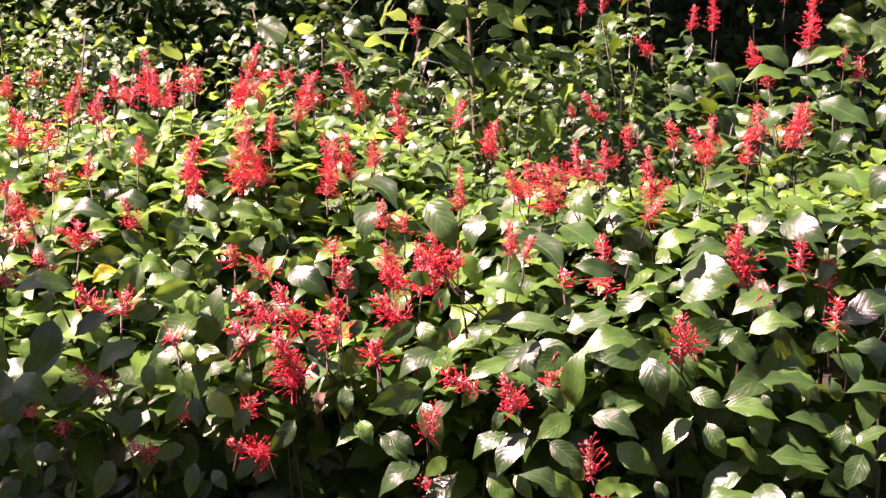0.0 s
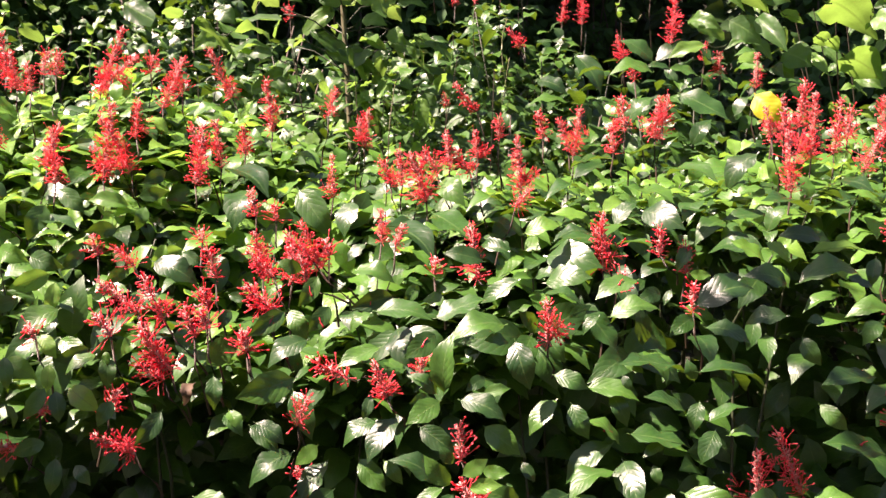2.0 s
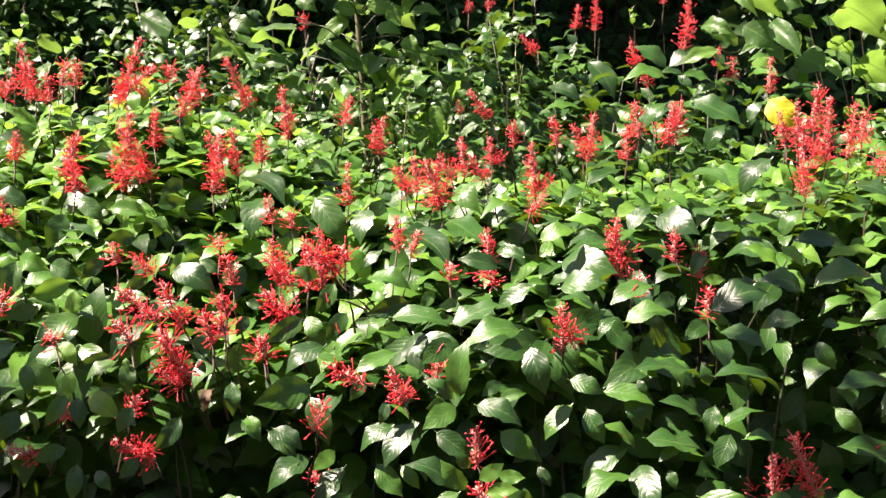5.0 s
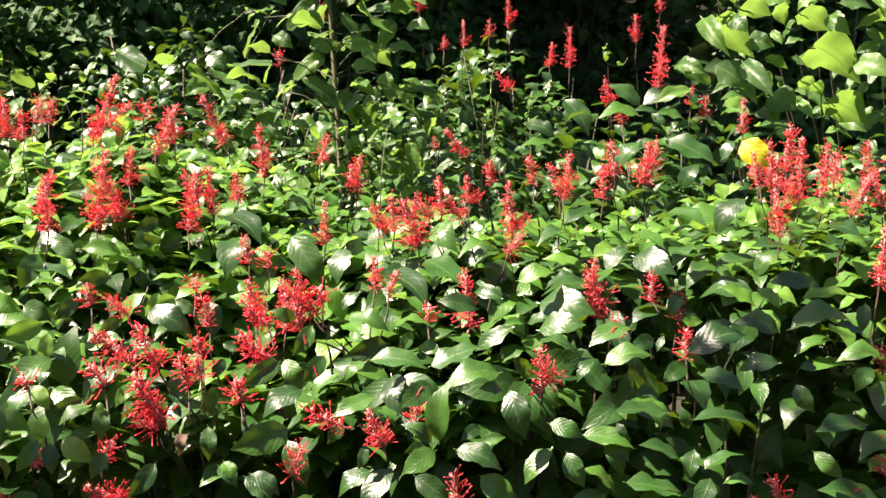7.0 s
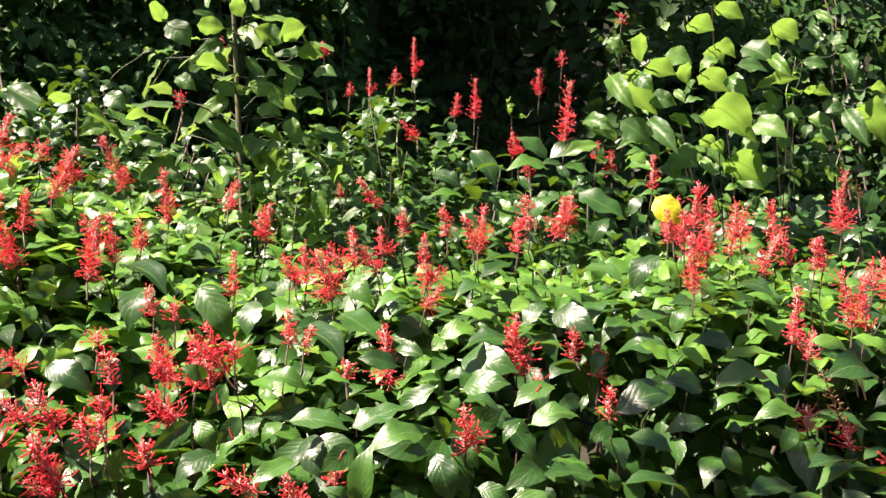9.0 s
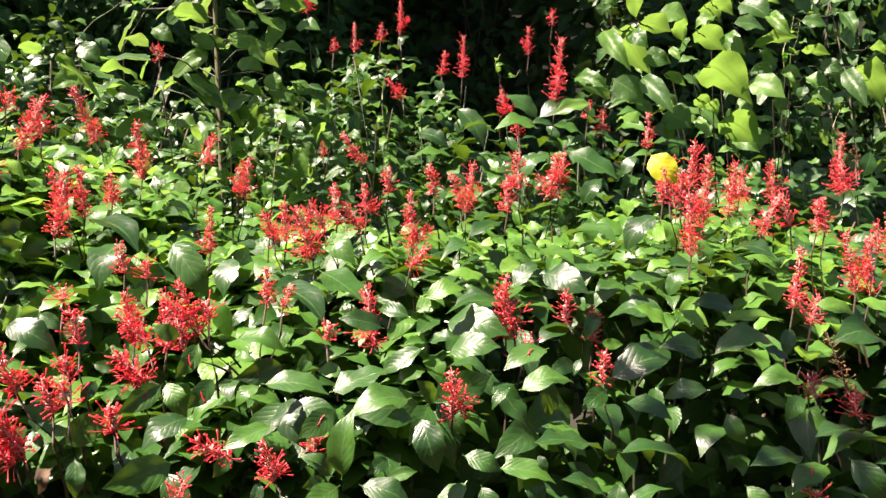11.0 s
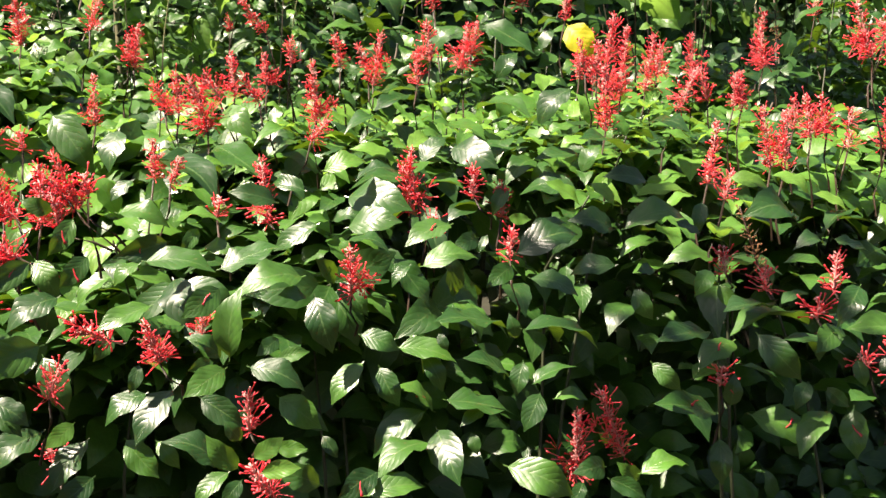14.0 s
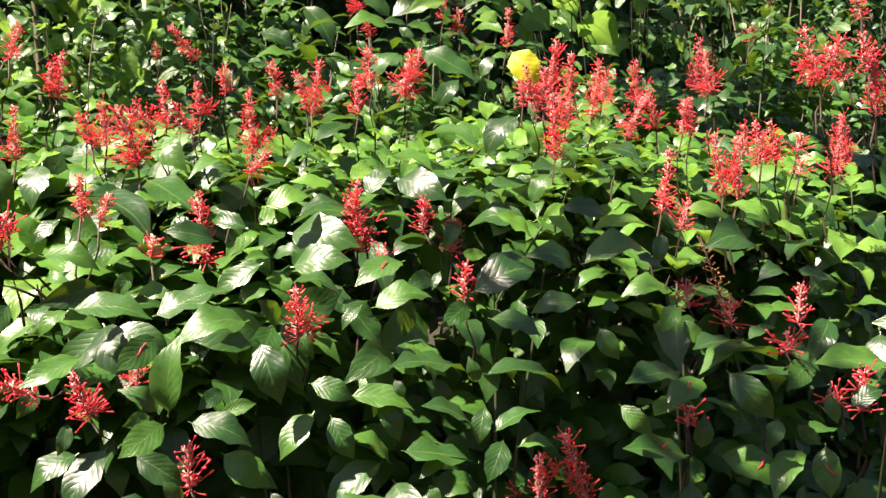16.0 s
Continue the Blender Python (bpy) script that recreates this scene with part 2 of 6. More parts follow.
def joined(name, shapes, placed, mat, smooth=True):
    """One mesh out of many leaves: placed holds (shape number, 4 x 4 matrix)."""
    vs, fs, us, k = [], [], [], 0
    for n, m in placed:
        v, f, u = shapes[n]
        a = np.array(m)
        vs.append(v @ a[:3, :3].T + a[:3, 3])
        fs += [tuple(i + k for i in q) for q in f]
        us.append(u)
        k += len(v)
    return mesh_from(name, np.concatenate(vs), fs, mat, np.concatenate(us), smooth)


def tube(points, radii, sides=6):
    """Verts and faces of a bent tapering tube."""
    verts, faces = [], []
    pts = [Vector(p) for p in points]
    for i, p in enumerate(pts):
        d = (pts[min(i + 1, len(pts) - 1)] - pts[max(i - 1, 0)]).normalized()
        q = d.to_track_quat("Z", "Y")
        for s in range(sides):
            a = 2 * math.pi * s / sides
            verts.append(p + q @ Vector((math.cos(a) * radii[i], math.sin(a) * radii[i], 0)))
    for i in range(len(pts) - 1):
        for s in range(sides):
            a, b = i * sides + s, i * sides + (s + 1) % sides
            faces.append((a, b, b + sides, a + sides))
    faces.append(tuple(range((len(pts) - 1) * sides, len(pts) * sides)))
    return verts, faces


def tube_mesh(name, points, radii, mat, sides=6):
    v, f = tube(points, radii, sides)
    return mesh_from(name, v, f, mat)


def aim(base, tip, normal):
    """The pose of a leaf from its foot to its tip, with its upper side towards normal; its length is the scale."""
    base, tip = Vector(base), Vector(tip)
    y = tip - base
    size = y.length
    y.normalize()
    z = Vector(normal)
    z = (z - y * z.dot(y))
    if z.length < 1e-4:
        z = Vector((0.3, -0.5, 0.8)) - y * y.dot(Vector((0.3, -0.5, 0.8)))
    z.normalize()
    x = y.cross(z)
    m = Matrix((x, y, z)).transposed().to_4x4()
    m.translation = base
    return m @ Matrix.Diagonal((size, size, size, 1))


# ---- leaf and flower meshes ----
OVATE = [ovate_leaf(w, fo, d, wv, tw, seed=k) for k, (w, fo, d, wv, tw) in enumerate([
    (0.47, 0.42, 0.10, 0.035, 0.30), (0.51, 0.30, 0.15, 0.050, -0.40), (0.43, 0.60, 0.07, 0.040, 0.45), (0.52, 0.24, 0.12, 0.045, -0.15),
    (0.45, 0.48, 0.19, 0.055, -0.50), (0.49, 0.32, 0.06, 0.060, 0.55), (0.42, 0.75, 0.13, 0.030, 0.15), (0.50, 0.38, 0.17, 0.060, 0.35)])]
OVATE_LOW = [ovate_leaf(w, fo, d, 0.03, tw, 7, 2, seed=k) for k, (w, fo, d, tw) in enumerate([
    (0.46, 0.4, 0.1, 0.35), (0.5, 0.3, 0.16, -0.45), (0.44, 0.55, 0.07, 0.45), (0.52, 0.28, 0.18, 0.0)])]
LEAF_MESHES = [mesh_from("leaf", v, f, leaf_mat, u) for v, f, u in OVATE]
YOUNG_LIT_MESHES = [mesh_from("leaf", v, f, young_lit_mat, u) for v, f, u in OVATE]
LOBED = [ovate_leaf(0.84, 0.3, 0.1, 0.06, 0.3, 9, 6, seed=31), lobed_leaf(3, 0.1, 0.2, 0.3, 2), ovate_leaf(0.74, 0.45, 0.16, 0.08, -0.3, 9, 6, seed=33), lobed_leaf(1, 0.1, 0.3, 0.4, 4)]
LOBED_MESHES = [mesh_from("leaf", v, f, broad_mat, u) for v, f, u in LOBED]
DUSTY_MESHES = [mesh_from("leaf", v, f, dusty_mat, u) for v, f, u in LOBED]
YELLOW = ovate_leaf(0.64, 0.55, 0.14, 0.05, 0.35, 9, 6, seed=35)
YELLOW_MESH = mesh_from("leaf", *YELLOW[:2], yellow_mat, YELLOW[2])
DRY_MESH = mesh_from("leaf", *ovate_leaf(0.5, 1.6, 0.45, 0.14, 2.4, seed=77)[:2], dry_mat)
SMALL = [small_leaf(k, w) for k, w in enumerate((0.5, 0.6, 0.7, 0.45))]


def blossom_head(length, per_metre, seed, spread=1.0, wilt=False):
    """Tubular blossoms with swollen tips round a slightly bent axis of that length, base at the origin: open ones in loose
    whorls below, buds at the top; longer heads have one or two short side sprays."""
    rng = random.Random(seed)
    verts, faces = [], []

    def spray(foot, axis, long, whorls, fewer):
        side = axis.orthogonal().normalized()
        up = axis.cross(side)
        sway = Vector((rng.uniform(-0.06, 0.06), rng.uniform(-0.06, 0.06), 0)) * long
        for w in range(whorls):
            t = (w + rng.uniform(-0.3, 0.3)) / whorls
            per = max(3, round(per_metre * long / whorls * (1.3 - 0.6 * t)))
            thin = rng.choice((0.05, 0.2, 0.45)) + fewer  # some whorls have dropped part of their blossoms
            for k in range(per):
                if rng.random() < thin:
                    continue
                a = 2.4 * w + 2 * math.pi * (k + rng.uniform(-0.4, 0.4)) / per
                lift = radians(rng.uniform(-25, 50) + 30 * t)
                bud = rng.random() < 0.15 + 0.8 * max(t - 0.6, 0) / 0.4
                size = rng.uniform(0.008, 0.016) if bud else rng.uniform(0.015, 0.036) * (1.08 - 0.35 * t) * spread
                if wilt:
                    size = rng.uniform(0.006, 0.014)
                way = (side * math.cos(a) + up * math.sin(a)) * math.cos(lift) + axis * math.sin(lift)
                p0 = foot + axis * long * max(t, 0) * 0.97 + sway * math.sin(math.pi * max(t, 0)) + way * rng.uniform(0.0, 0.005)
                bend = Vector((rng.uniform(-0.3, 0.3), rng.uniform(-0.3, 0.3), rng.uniform(-0.3, 0.45))) * size
                if bud:
                    v, f = tube([p0, p0 + way * size * 0.7 + bend * 0.5, p0 + way * size + bend], [0.0005, 0.0012, 0.0004], 5)
                else:
                    v, f = tube([p0, p0 + way * size * 0.5 + bend * 0.35, p0 + way * size * 0.8 + bend * 0.75, p0 + way * size * 0.93 + bend * 0.92, p0 + way * size + bend], [0.0004, 0.0006, 0.0009, 0.0019, 0.0012], 5)
                n = len(verts)
                verts.extend(v)
                faces.extend(tuple(i + n for i in q) for q in f)

    spray(Vector((0, 0, 0)), Vector((0, 0, 1)), length, max(3, round(length / 0.0115)), 0.0)
    if length > 0.08 and not wilt:
        for k in range(1 + (seed % 2)):
            a = rng.uniform(0, 6.28)
            tilt = radians(rng.uniform(35, 60))
            way = Vector((math.cos(a) * math.sin(tilt), math.sin(a) * math.sin(tilt), math.cos(tilt)))
            spray(Vector((0, 0, length * rng.uniform(0.0, 0.2))) + way * 0.012, way, length * rng.uniform(0.28, 0.42), 3, 0.1)
    return mesh_from("blossoms", verts, faces, wilt_mat if wilt else red_mat)


def rachis(length, seed):
    """The axis of a flower head with its small pale calyces."""
    rng = random.Random(seed + 300)
    verts, faces = tube([(0, 0, -0.002), (0.001, 0, length * 0.5), (0, 0, length)], [0.0022, 0.0016, 0.0006], 5)
    for k in range(int(length * 700)):
        t = rng.uniform(0, 0.95)
        a = rng.uniform(0, 6.28)
        p = Vector((0, 0, t * length))
        w = Vector((math.cos(a), math.sin(a), rng.uniform(0.2, 0.9))).normalized() * rng.uniform(0.006, 0.012)
        v, f = tube([p + w * 0.3, p + w], [0.0008, 0.0017], 4)
        n = len(verts)
        verts += v
        faces += [tuple(i + n for i in q) for q in f]
    return mesh_from("flower_spike", verts, faces, rachis_mat)


HEADS = {}  # (loose or thin, length): its variants (axis mesh, blossom mesh, length)
for style, per_metre, spread in (("full", 1030, 0.9), ("thin", 780, 0.66)):
    for length in (0.03, 0.045, 0.065, 0.09, 0.12, 0.155, 0.195):
        for v in range(3):
            n = 3 * len(HEADS) + v
            HEADS.setdefault((style, length), []).append((rachis(length, n), blossom_head(length, per_metre, 7 * n + v, spread), length))
HEADS["wilted", 0.1] = [(tube_mesh("flower_spike", [(0, 0, 0), (0, 0, 0.05), (0, 0, 0.1)], [0.002, 0.0016, 0.0008], stalk_mat, 5), blossom_head(0.1, 800, 99, 0.6, True), 0.1)]
STALK_MESH = tube_mesh("stalk", [(0, 0, 0), (0.012, 0.004, 0.3), (0.008, -0.006, 0.65), (0, 0, 1)], [0.0025, 0.0024, 0.0022, 0.002], stalk_mat, 6)


# ---- ground: level soil, and an unseen bank added behind to shut out the sky ----
def ground():
    rng = np.random.default_rng(3)
    n, half = 90, 60.0
    xs = np.sign(np.linspace(-1, 1, n)) * np.abs(np.linspace(-1, 1, n)) ** 2.2 * half
    verts = [(x, y + 2, 0.03 * noise.noise(Vector((x, y, 0)) * 0.7) + 7.0 * smooth(9.0, 12.5, y + 0.5 * noise.noise(Vector((x, y, 4)) * 0.4))) for y in xs for x in xs]
    faces = [(r * n + c, r * n + c + 1, (r + 1) * n + c + 1, (r + 1) * n + c) for r in range(n - 1) for c in range(n - 1)]
    tagged(new("ground", mesh_from("ground", verts, faces, soil_mat)), "dark bare garden soil under the shrubs", "ground", kind="structure")


ground()


# ---- the hedge of flowering shrubs ----
def face_y(x, z):
    """Where the hedge's front stands."""
    y = 1.97 - 0.46 * smooth(0.55, 1.15, x) + 0.25 * smooth(1.5, 2.6, x) + 0.15 * smooth(-0.6, -1.8, x)
    return y + 0.12 * smooth(1.05, 0.6, z) + 0.03 * math.sin(5.1 * x + 3 * z)


def top_z(x, y):
    """The height of the hedge's leafy top."""
    d = y - face_y(x, 1.2)
    z = 1.13 + 0.13 * smooth(0.0, 0.25, d) + 0.22 * smooth(0.15, 1.0, d) + 0.26 * smooth(0.55, 1.4, d) * smooth(0.5, -0.5, x)
    return z + 0.025 * math.sin(6.3 * x + 1.7 * y) + 0.02 * math.sin(4.1 * y - 2.3 * x)


def back_y(x):
    """Where the hedge ends behind."""
    return 3.0 + 0.75 * smooth(0.2, -0.9, x) + 0.25 * smooth(0.9, 1.8, x)


SHRUBS = []


def shrub(x, y):
    ob = tagged(new("flowering_shrub"), "glossy green shrub with upright red flower spikes", "shrub", "shrubs of the hedge")
    ob.location = (x, y, 0)
    SHRUBS.append((x, y, ob, []))
    return ob


for sx, sy in ((-1.35, 2.45), (-0.85, 2.35), (-0.35, 2.3), (0.12, 2.3), (0.55, 2.25), (0.95, 2.05), (1.35, 1.85), (1.8, 1.9), (2.3, 2.1), (2.8, 2.3),
               (-1.1, 3.05), (-0.55, 3.0), (-0.05, 2.85), (0.4, 2.75), (0.85, 2.75), (1.35, 2.65), (1.85, 2.7), (2.4, 2.8), (-0.9, 3.5), (-0.3, 3.45), (-1.5, 3.6)):
    shrub(sx, sy)


def nearest_shrub(x, y):
    return min(SHRUBS, key=lambda s: (s[0] - x) ** 2 + (s[1] - y) ** 2)


def under(ob, parent, m):
    """Hang ob under a shrub, at the place m in the world."""
    ob.parent = parent
    ob.matrix_basis = Matrix.Translation(-parent.location) @ m
    return ob


LEAF_COUNT = {}
ROOM = []  # middles of the large leaves, which the small ones leave free


def leaf(base, tip, normal=(0, -0.45, 0.9), shape=0, mesh=None, label=""):
    """One leaf of the nearest shrub, from foot to tip."""
    s = nearest_shrub(base[0], base[1])
    me = mesh or LEAF_MESHES[shape % len(LEAF_MESHES)]
    ROOM.append(tuple((Vector(base) + Vector(tip)) * 0.5))
    LEAF_COUNT[s[2].name] = LEAF_COUNT.get(s[2].name, 0) + 1
    ob = under(new("leaf", me), s[2], aim(base, tip, normal))
    if label:
        tagged(ob, label)
    return ob


def spike(base, tip, kind="medium", stalk=0.2, turn=0.0, foot=None):
    """One flower head from base to tip, on a stalk that comes up out of the leaves."""
    base, tip = Vector(base), Vector(tip)
    d = tip - base
    style = kind if kind in ("thin", "wilted") else "full"
    heads = HEADS[min((k for k in HEADS if k[0] == style), key=lambda k: abs(k[1] - d.length))]
    axis, blossoms, nominal = heads[int(turn * 7) % len(heads)]
    k = d.length / nominal
    s = nearest_shrub(base.x, base.y)
    m = Matrix.Translation(base) @ d.to_track_quat("Z", "Y").to_matrix().to_4x4() @ pose(0, 0, 0, 0, 0, turn * 57) @ Matrix.Diagonal((k, k, k, 1))
    head = under(new("flower_spike", axis), s[2], m)
    part("blossoms", blossoms, head, "wilted brown blossoms" if kind == "wilted" else "red tubular blossoms")
    if stalk:
        st = part("stalk", STALK_MESH, head, "dark thin stalk")
        end = Vector(foot) if foot else base - d.normalized() * stalk * 0.5 - Vector((0, 0, stalk * 0.5))
        way = base - end
        w = Matrix.Translation(end) @ way.to_track_quat("Z", "Y").to_matrix().to_4x4() @ Matrix.Diagonal((1, 1, way.length, 1))
        st.matrix_basis = m.inverted() @ w
    return head


TUBE_MESH = tube_mesh("fallen_blossom", [(0, 0, 0), (0.012, 0, 0.001), (0.02, 0.003, 0.0), (0.025, 0.004, 0.0)], [0.0009, 0.0013, 0.0018, 0.003], red_mat, 6)


def fallen_blossom(on, along):
    """A dropped red blossom lying on a leaf."""
    m = on.parent.matrix_basis @ on.matrix_basis
    ob = tagged(new("fallen_blossom", TUBE_MESH), "dropped red tubular blossom lying on a leaf", "blossom", "fallen blossoms")
    size = m.to_scale()[0]
    spot = m @ Vector((0.05, 0.1 + 0.85 * along, 0.44 * along * (1 - along) + 0.03))
    q = m.to_quaternion() @ Euler((0, 0, 1.0 + along * 3)).to_quaternion()
    ob.matrix_basis = Matrix.LocRotScale(spot, q, (0.85, 0.85, 0.85))
    return ob


# flower spikes: base and tip of the head, kind of head, length of the bare stalk, turn
spike((-0.642, 3.161, 1.701), (-0.560, 3.148, 1.909), "long", 0.16, 0.37)
spike((-0.592, 3.100, 1.748), (-0.512, 3.083, 1.810), "medium", 0.16, 0.74)
spike((-0.486, 3.138, 1.765), (-0.476, 3.137, 1.815), "tuft", 0.16, 1.11)
spike((-0.559, 2.745, 1.457), (-0.523, 2.743, 1.666), "long", 0.16, 1.48)
spike((-0.480, 2.718, 1.479), (-0.542, 2.735, 1.609), "long", 0.16, 1.85)
spike((-0.483, 2.834, 1.569), (-0.473, 2.834, 1.676), "medium", 0.16, 2.22)
spike((-0.513, 2.757, 1.529), (-0.569, 2.773, 1.631), "medium", 0.16, 2.59)
spike((-0.439, 3.042, 1.654), (-0.370, 3.030, 1.804), "medium", 0.16, 2.96)
spike((-0.386, 3.082, 1.701), (-0.408, 3.090, 1.796), "short", 0.16, 3.33)
spike((-0.256, 3.278, 1.694), (-0.328, 3.299, 1.857), "medium", 0.16, 3.70, foot=(-0.193, 3.291, 1.548))
spike((-0.317, 2.731, 1.437), (-0.288, 2.729, 1.604), "long", 0.16, 4.07)
spike((-0.251, 2.789, 1.481), (-0.265, 2.796, 1.617), "thin", 0.16, 4.44)
spike((-0.293, 2.779, 1.527), (-0.329, 2.789, 1.594), "short", 0.16, 4.81)
spike((-0.187, 2.816, 1.518), (-0.194, 2.820, 1.598), "short", 0.16, 5.18)
spike((-0.123, 3.081, 1.582), (-0.140, 3.089, 1.745), "medium", 0.16, 5.55)
spike((0.046, 3.033, 1.627), (0.072, 3.030, 1.709), "short", 0.16, 5.92)
spike((0.150, 2.997, 1.535), (0.169, 2.996, 1.648), "short", 0.16, 0.01)
spike((0.134, 3.001, 1.552), (0.143, 3.001, 1.618), "tuft", 0.16, 0.38)
spike((0.051, 2.667, 1.402), (0.051, 2.670, 1.516), "thin", 0.16, 0.75)
spike((0.236, 2.666, 1.429), (0.228, 2.671, 1.526), "medium", 0.16, 1.12)
spike((0.293, 2.591, 1.393), (0.251, 2.604, 1.521), "medium", 0.16, 1.49)
spike((0.203, 2.675, 1.449), (0.178, 2.682, 1.499), "short", 0.16, 1.86)
spike((0.288, 2.697, 1.464), (0.304, 2.695, 1.525), "short", 0.16, 2.23)
spike((0.378, 2.759, 1.468), (0.368, 2.764, 1.578), "medium", 0.16, 2.60)
spike((0.419, 2.647, 1.458), (0.378, 2.658, 1.526), "short", 0.16, 2.97)
spike((0.330, 2.667, 1.468), (0.301, 2.675, 1.511), "tuft", 0.16, 3.34)
spike((0.483, 2.934, 1.632), (0.419, 2.952, 1.722), "thin", 0.16, 3.71, foot=(0.565, 2.940, 1.399))
spike((0.465, 2.801, 1.497), (0.457, 2.805, 1.577), "short", 0.16, 4.08)
spike((0.552, 2.937, 1.554), (0.548, 2.940, 1.618), "tuft", 0.16, 4.45)
spike((0.551, 2.615, 1.413), (0.543, 2.621, 1.564), "medium", 0.16, 4.82)
spike((0.486, 2.363, 1.386), (0.522, 2.356, 1.431), "tuft", 0.16, 5.19)
spike((0.672, 2.879, 1.548), (0.656, 2.885, 1.632), "short", 0.16, 5.56)
spike((0.744, 2.810, 1.500), (0.767, 2.809, 1.641), "medium", 0.16, 5.93)
spike((0.737, 2.832, 1.516), (0.708, 2.842, 1.610), "thin", 0.16, 0.02)
spike((0.840, 2.727, 1.508), (0.838, 2.729, 1.585), "short", 0.16, 0.39)
spike((0.862, 2.693, 1.566), (0.851, 2.698, 1.665), "short", 0.16, 0.76)
spike((0.925, 2.626, 1.547), (0.938, 2.627, 1.664), "medium", 0.16, 1.13)
spike((0.942, 2.614, 1.586), (0.957, 2.612, 1.664), "short", 0.16, 1.50)
spike((1.317, 2.860, 1.692), (1.318, 2.863, 1.801), "thin", 0.16, 1.87)
spike((1.339, 2.799, 1.530), (1.331, 2.804, 1.632), "thin", 0.16, 2.24)
spike((1.432, 2.810, 1.584), (1.446, 2.811, 1.719), "long", 0.16, 2.61)
spike((1.146, 2.275, 1.412), (1.139, 2.281, 1.566), "long", 0.16, 2.98)
spike((1.428, 2.881, 1.513), (1.415, 2.888, 1.672), "medium", 0.16, 3.35)
spike((1.370, 2.616, 1.488), (1.382, 2.619, 1.674), "medium", 0.16, 3.72)
spike((1.376, 2.502, 1.500), (1.394, 2.503, 1.648), "medium", 0.16, 4.09)
spike((1.470, 2.605, 1.553), (1.479, 2.606, 1.626), "short", 0.16, 4.46)
spike((1.582, 2.611, 1.549), (1.578, 2.615, 1.659), "medium", 0.16, 4.83)
spike((1.343, 2.293, 1.465), (1.388, 2.286, 1.565), "medium", 0.16, 5.20)
spike((1.419, 2.287, 1.486), (1.398, 2.294, 1.558), "short", 0.16, 5.57)
spike((1.464, 2.246, 1.470), (1.464, 2.248, 1.551), "short", 0.16, 5.94)
spike((0.632, 2.110, 1.259), (0.633, 2.114, 1.389), "medium", 0.16, 0.03, foot=(0.640, 2.110, 1.186))
spike((0.645, 2.108, 1.290), (0.615, 2.117, 1.352), "short", 0.16, 0.40)
spike((0.635, 2.016, 1.229), (0.654, 2.013, 1.269), "tuft", 0.16, 0.77)
spike((0.743, 2.055, 1.297), (0.742, 2.057, 1.356), "short", 0.16, 1.14, foot=(0.790, 2.074, 1.228))
spike((0.775, 1.986, 1.265), (0.773, 1.988, 1.326), "medium", 0.16, 1.51)
spike((0.761, 1.905, 1.197), (0.762, 1.906, 1.257), "short", 0.16, 1.88, foot=(0.779, 1.905, 1.067))
spike((0.462, 1.909, 1.142), (0.454, 1.891, 1.235), "short", 0.12, 2.25, foot=(0.469, 1.909, 1.070))
spike((0.352, 2.122, 1.246), (0.339, 2.129, 1.372), "medium", 0.16, 2.62, foot=(0.382, 2.145, 1.219))
spike((0.254, 2.094, 1.263), (0.262, 2.093, 1.297), "tuft", 0.16, 2.99, foot=(0.278, 2.094, 1.142))
spike((0.157, 2.332, 1.311), (0.158, 2.335, 1.392), "thin", 0.16, 3.36)
spike((0.183, 2.244, 1.309), (0.203, 2.241, 1.362), "thin", 0.16, 3.73)
spike((0.018, 2.178, 1.274), (-0.031, 2.192, 1.378), "medium", 0.16, 4.10, foot=(0.095, 2.189, 1.198))
spike((-0.012, 2.175, 1.301), (-0.058, 2.187, 1.349), "short", 0.16, 4.47, foot=(0.115, 2.125, 1.163))
spike((-0.110, 2.156, 1.281), (-0.130, 2.163, 1.360), "medium", 0.16, 4.84)
spike((-0.086, 2.109, 1.267), (-0.144, 2.124, 1.322), "medium", 0.16, 5.21)
spike((-0.047, 2.121, 1.254), (-0.048, 2.123, 1.331), "medium", 0.16, 5.58)
spike((-0.019, 2.104, 1.253), (-0.030, 2.108, 1.311), "short", 0.16, 5.95, foot=(0.069, 2.054, 1.213))
spike((-0.080, 2.014, 1.213), (-0.144, 2.030, 1.259), "medium", 0.16, 0.04, foot=(-0.031, 2.033, 1.198))
spike((-0.107, 2.031, 1.224), (-0.139, 2.039, 1.258), "short", 0.16, 0.41)
spike((-0.144, 2.515, 1.366), (-0.157, 2.520, 1.430), "short", 0.16, 0.78)
spike((-0.092, 2.462, 1.359), (-0.099, 2.465, 1.399), "tuft", 0.16, 1.15)
spike((-0.207, 2.126, 1.266), (-0.226, 2.133, 1.331), "short", 0.16, 1.52)
spike((-0.245, 2.229, 1.331), (-0.249, 2.231, 1.361), "tuft", 0.16, 1.89)
spike((-0.382, 2.167, 1.291), (-0.424, 2.177, 1.328), "short", 0.16, 2.26)
spike((-0.467, 2.217, 1.310), (-0.481, 2.222, 1.351), "short", 0.16, 2.63)
spike((-0.359, 2.057, 1.211), (-0.444, 2.078, 1.274), "medium", 0.16, 3.00, foot=(-0.340, 2.057, 1.171))
spike((-0.305, 2.034, 1.194), (-0.348, 2.046, 1.286), "medium", 0.16, 3.37, foot=(-0.222, 2.034, 1.077))
spike((-0.393, 1.951, 1.181), (-0.421, 1.958, 1.226), "short", 0.16, 3.74)
spike((-0.234, 1.945, 1.175), (-0.254, 1.952, 1.235), "short", 0.16, 4.11)
spike((-0.214, 2.024, 1.217), (-0.228, 2.028, 1.257), "tuft", 0.16, 4.48)
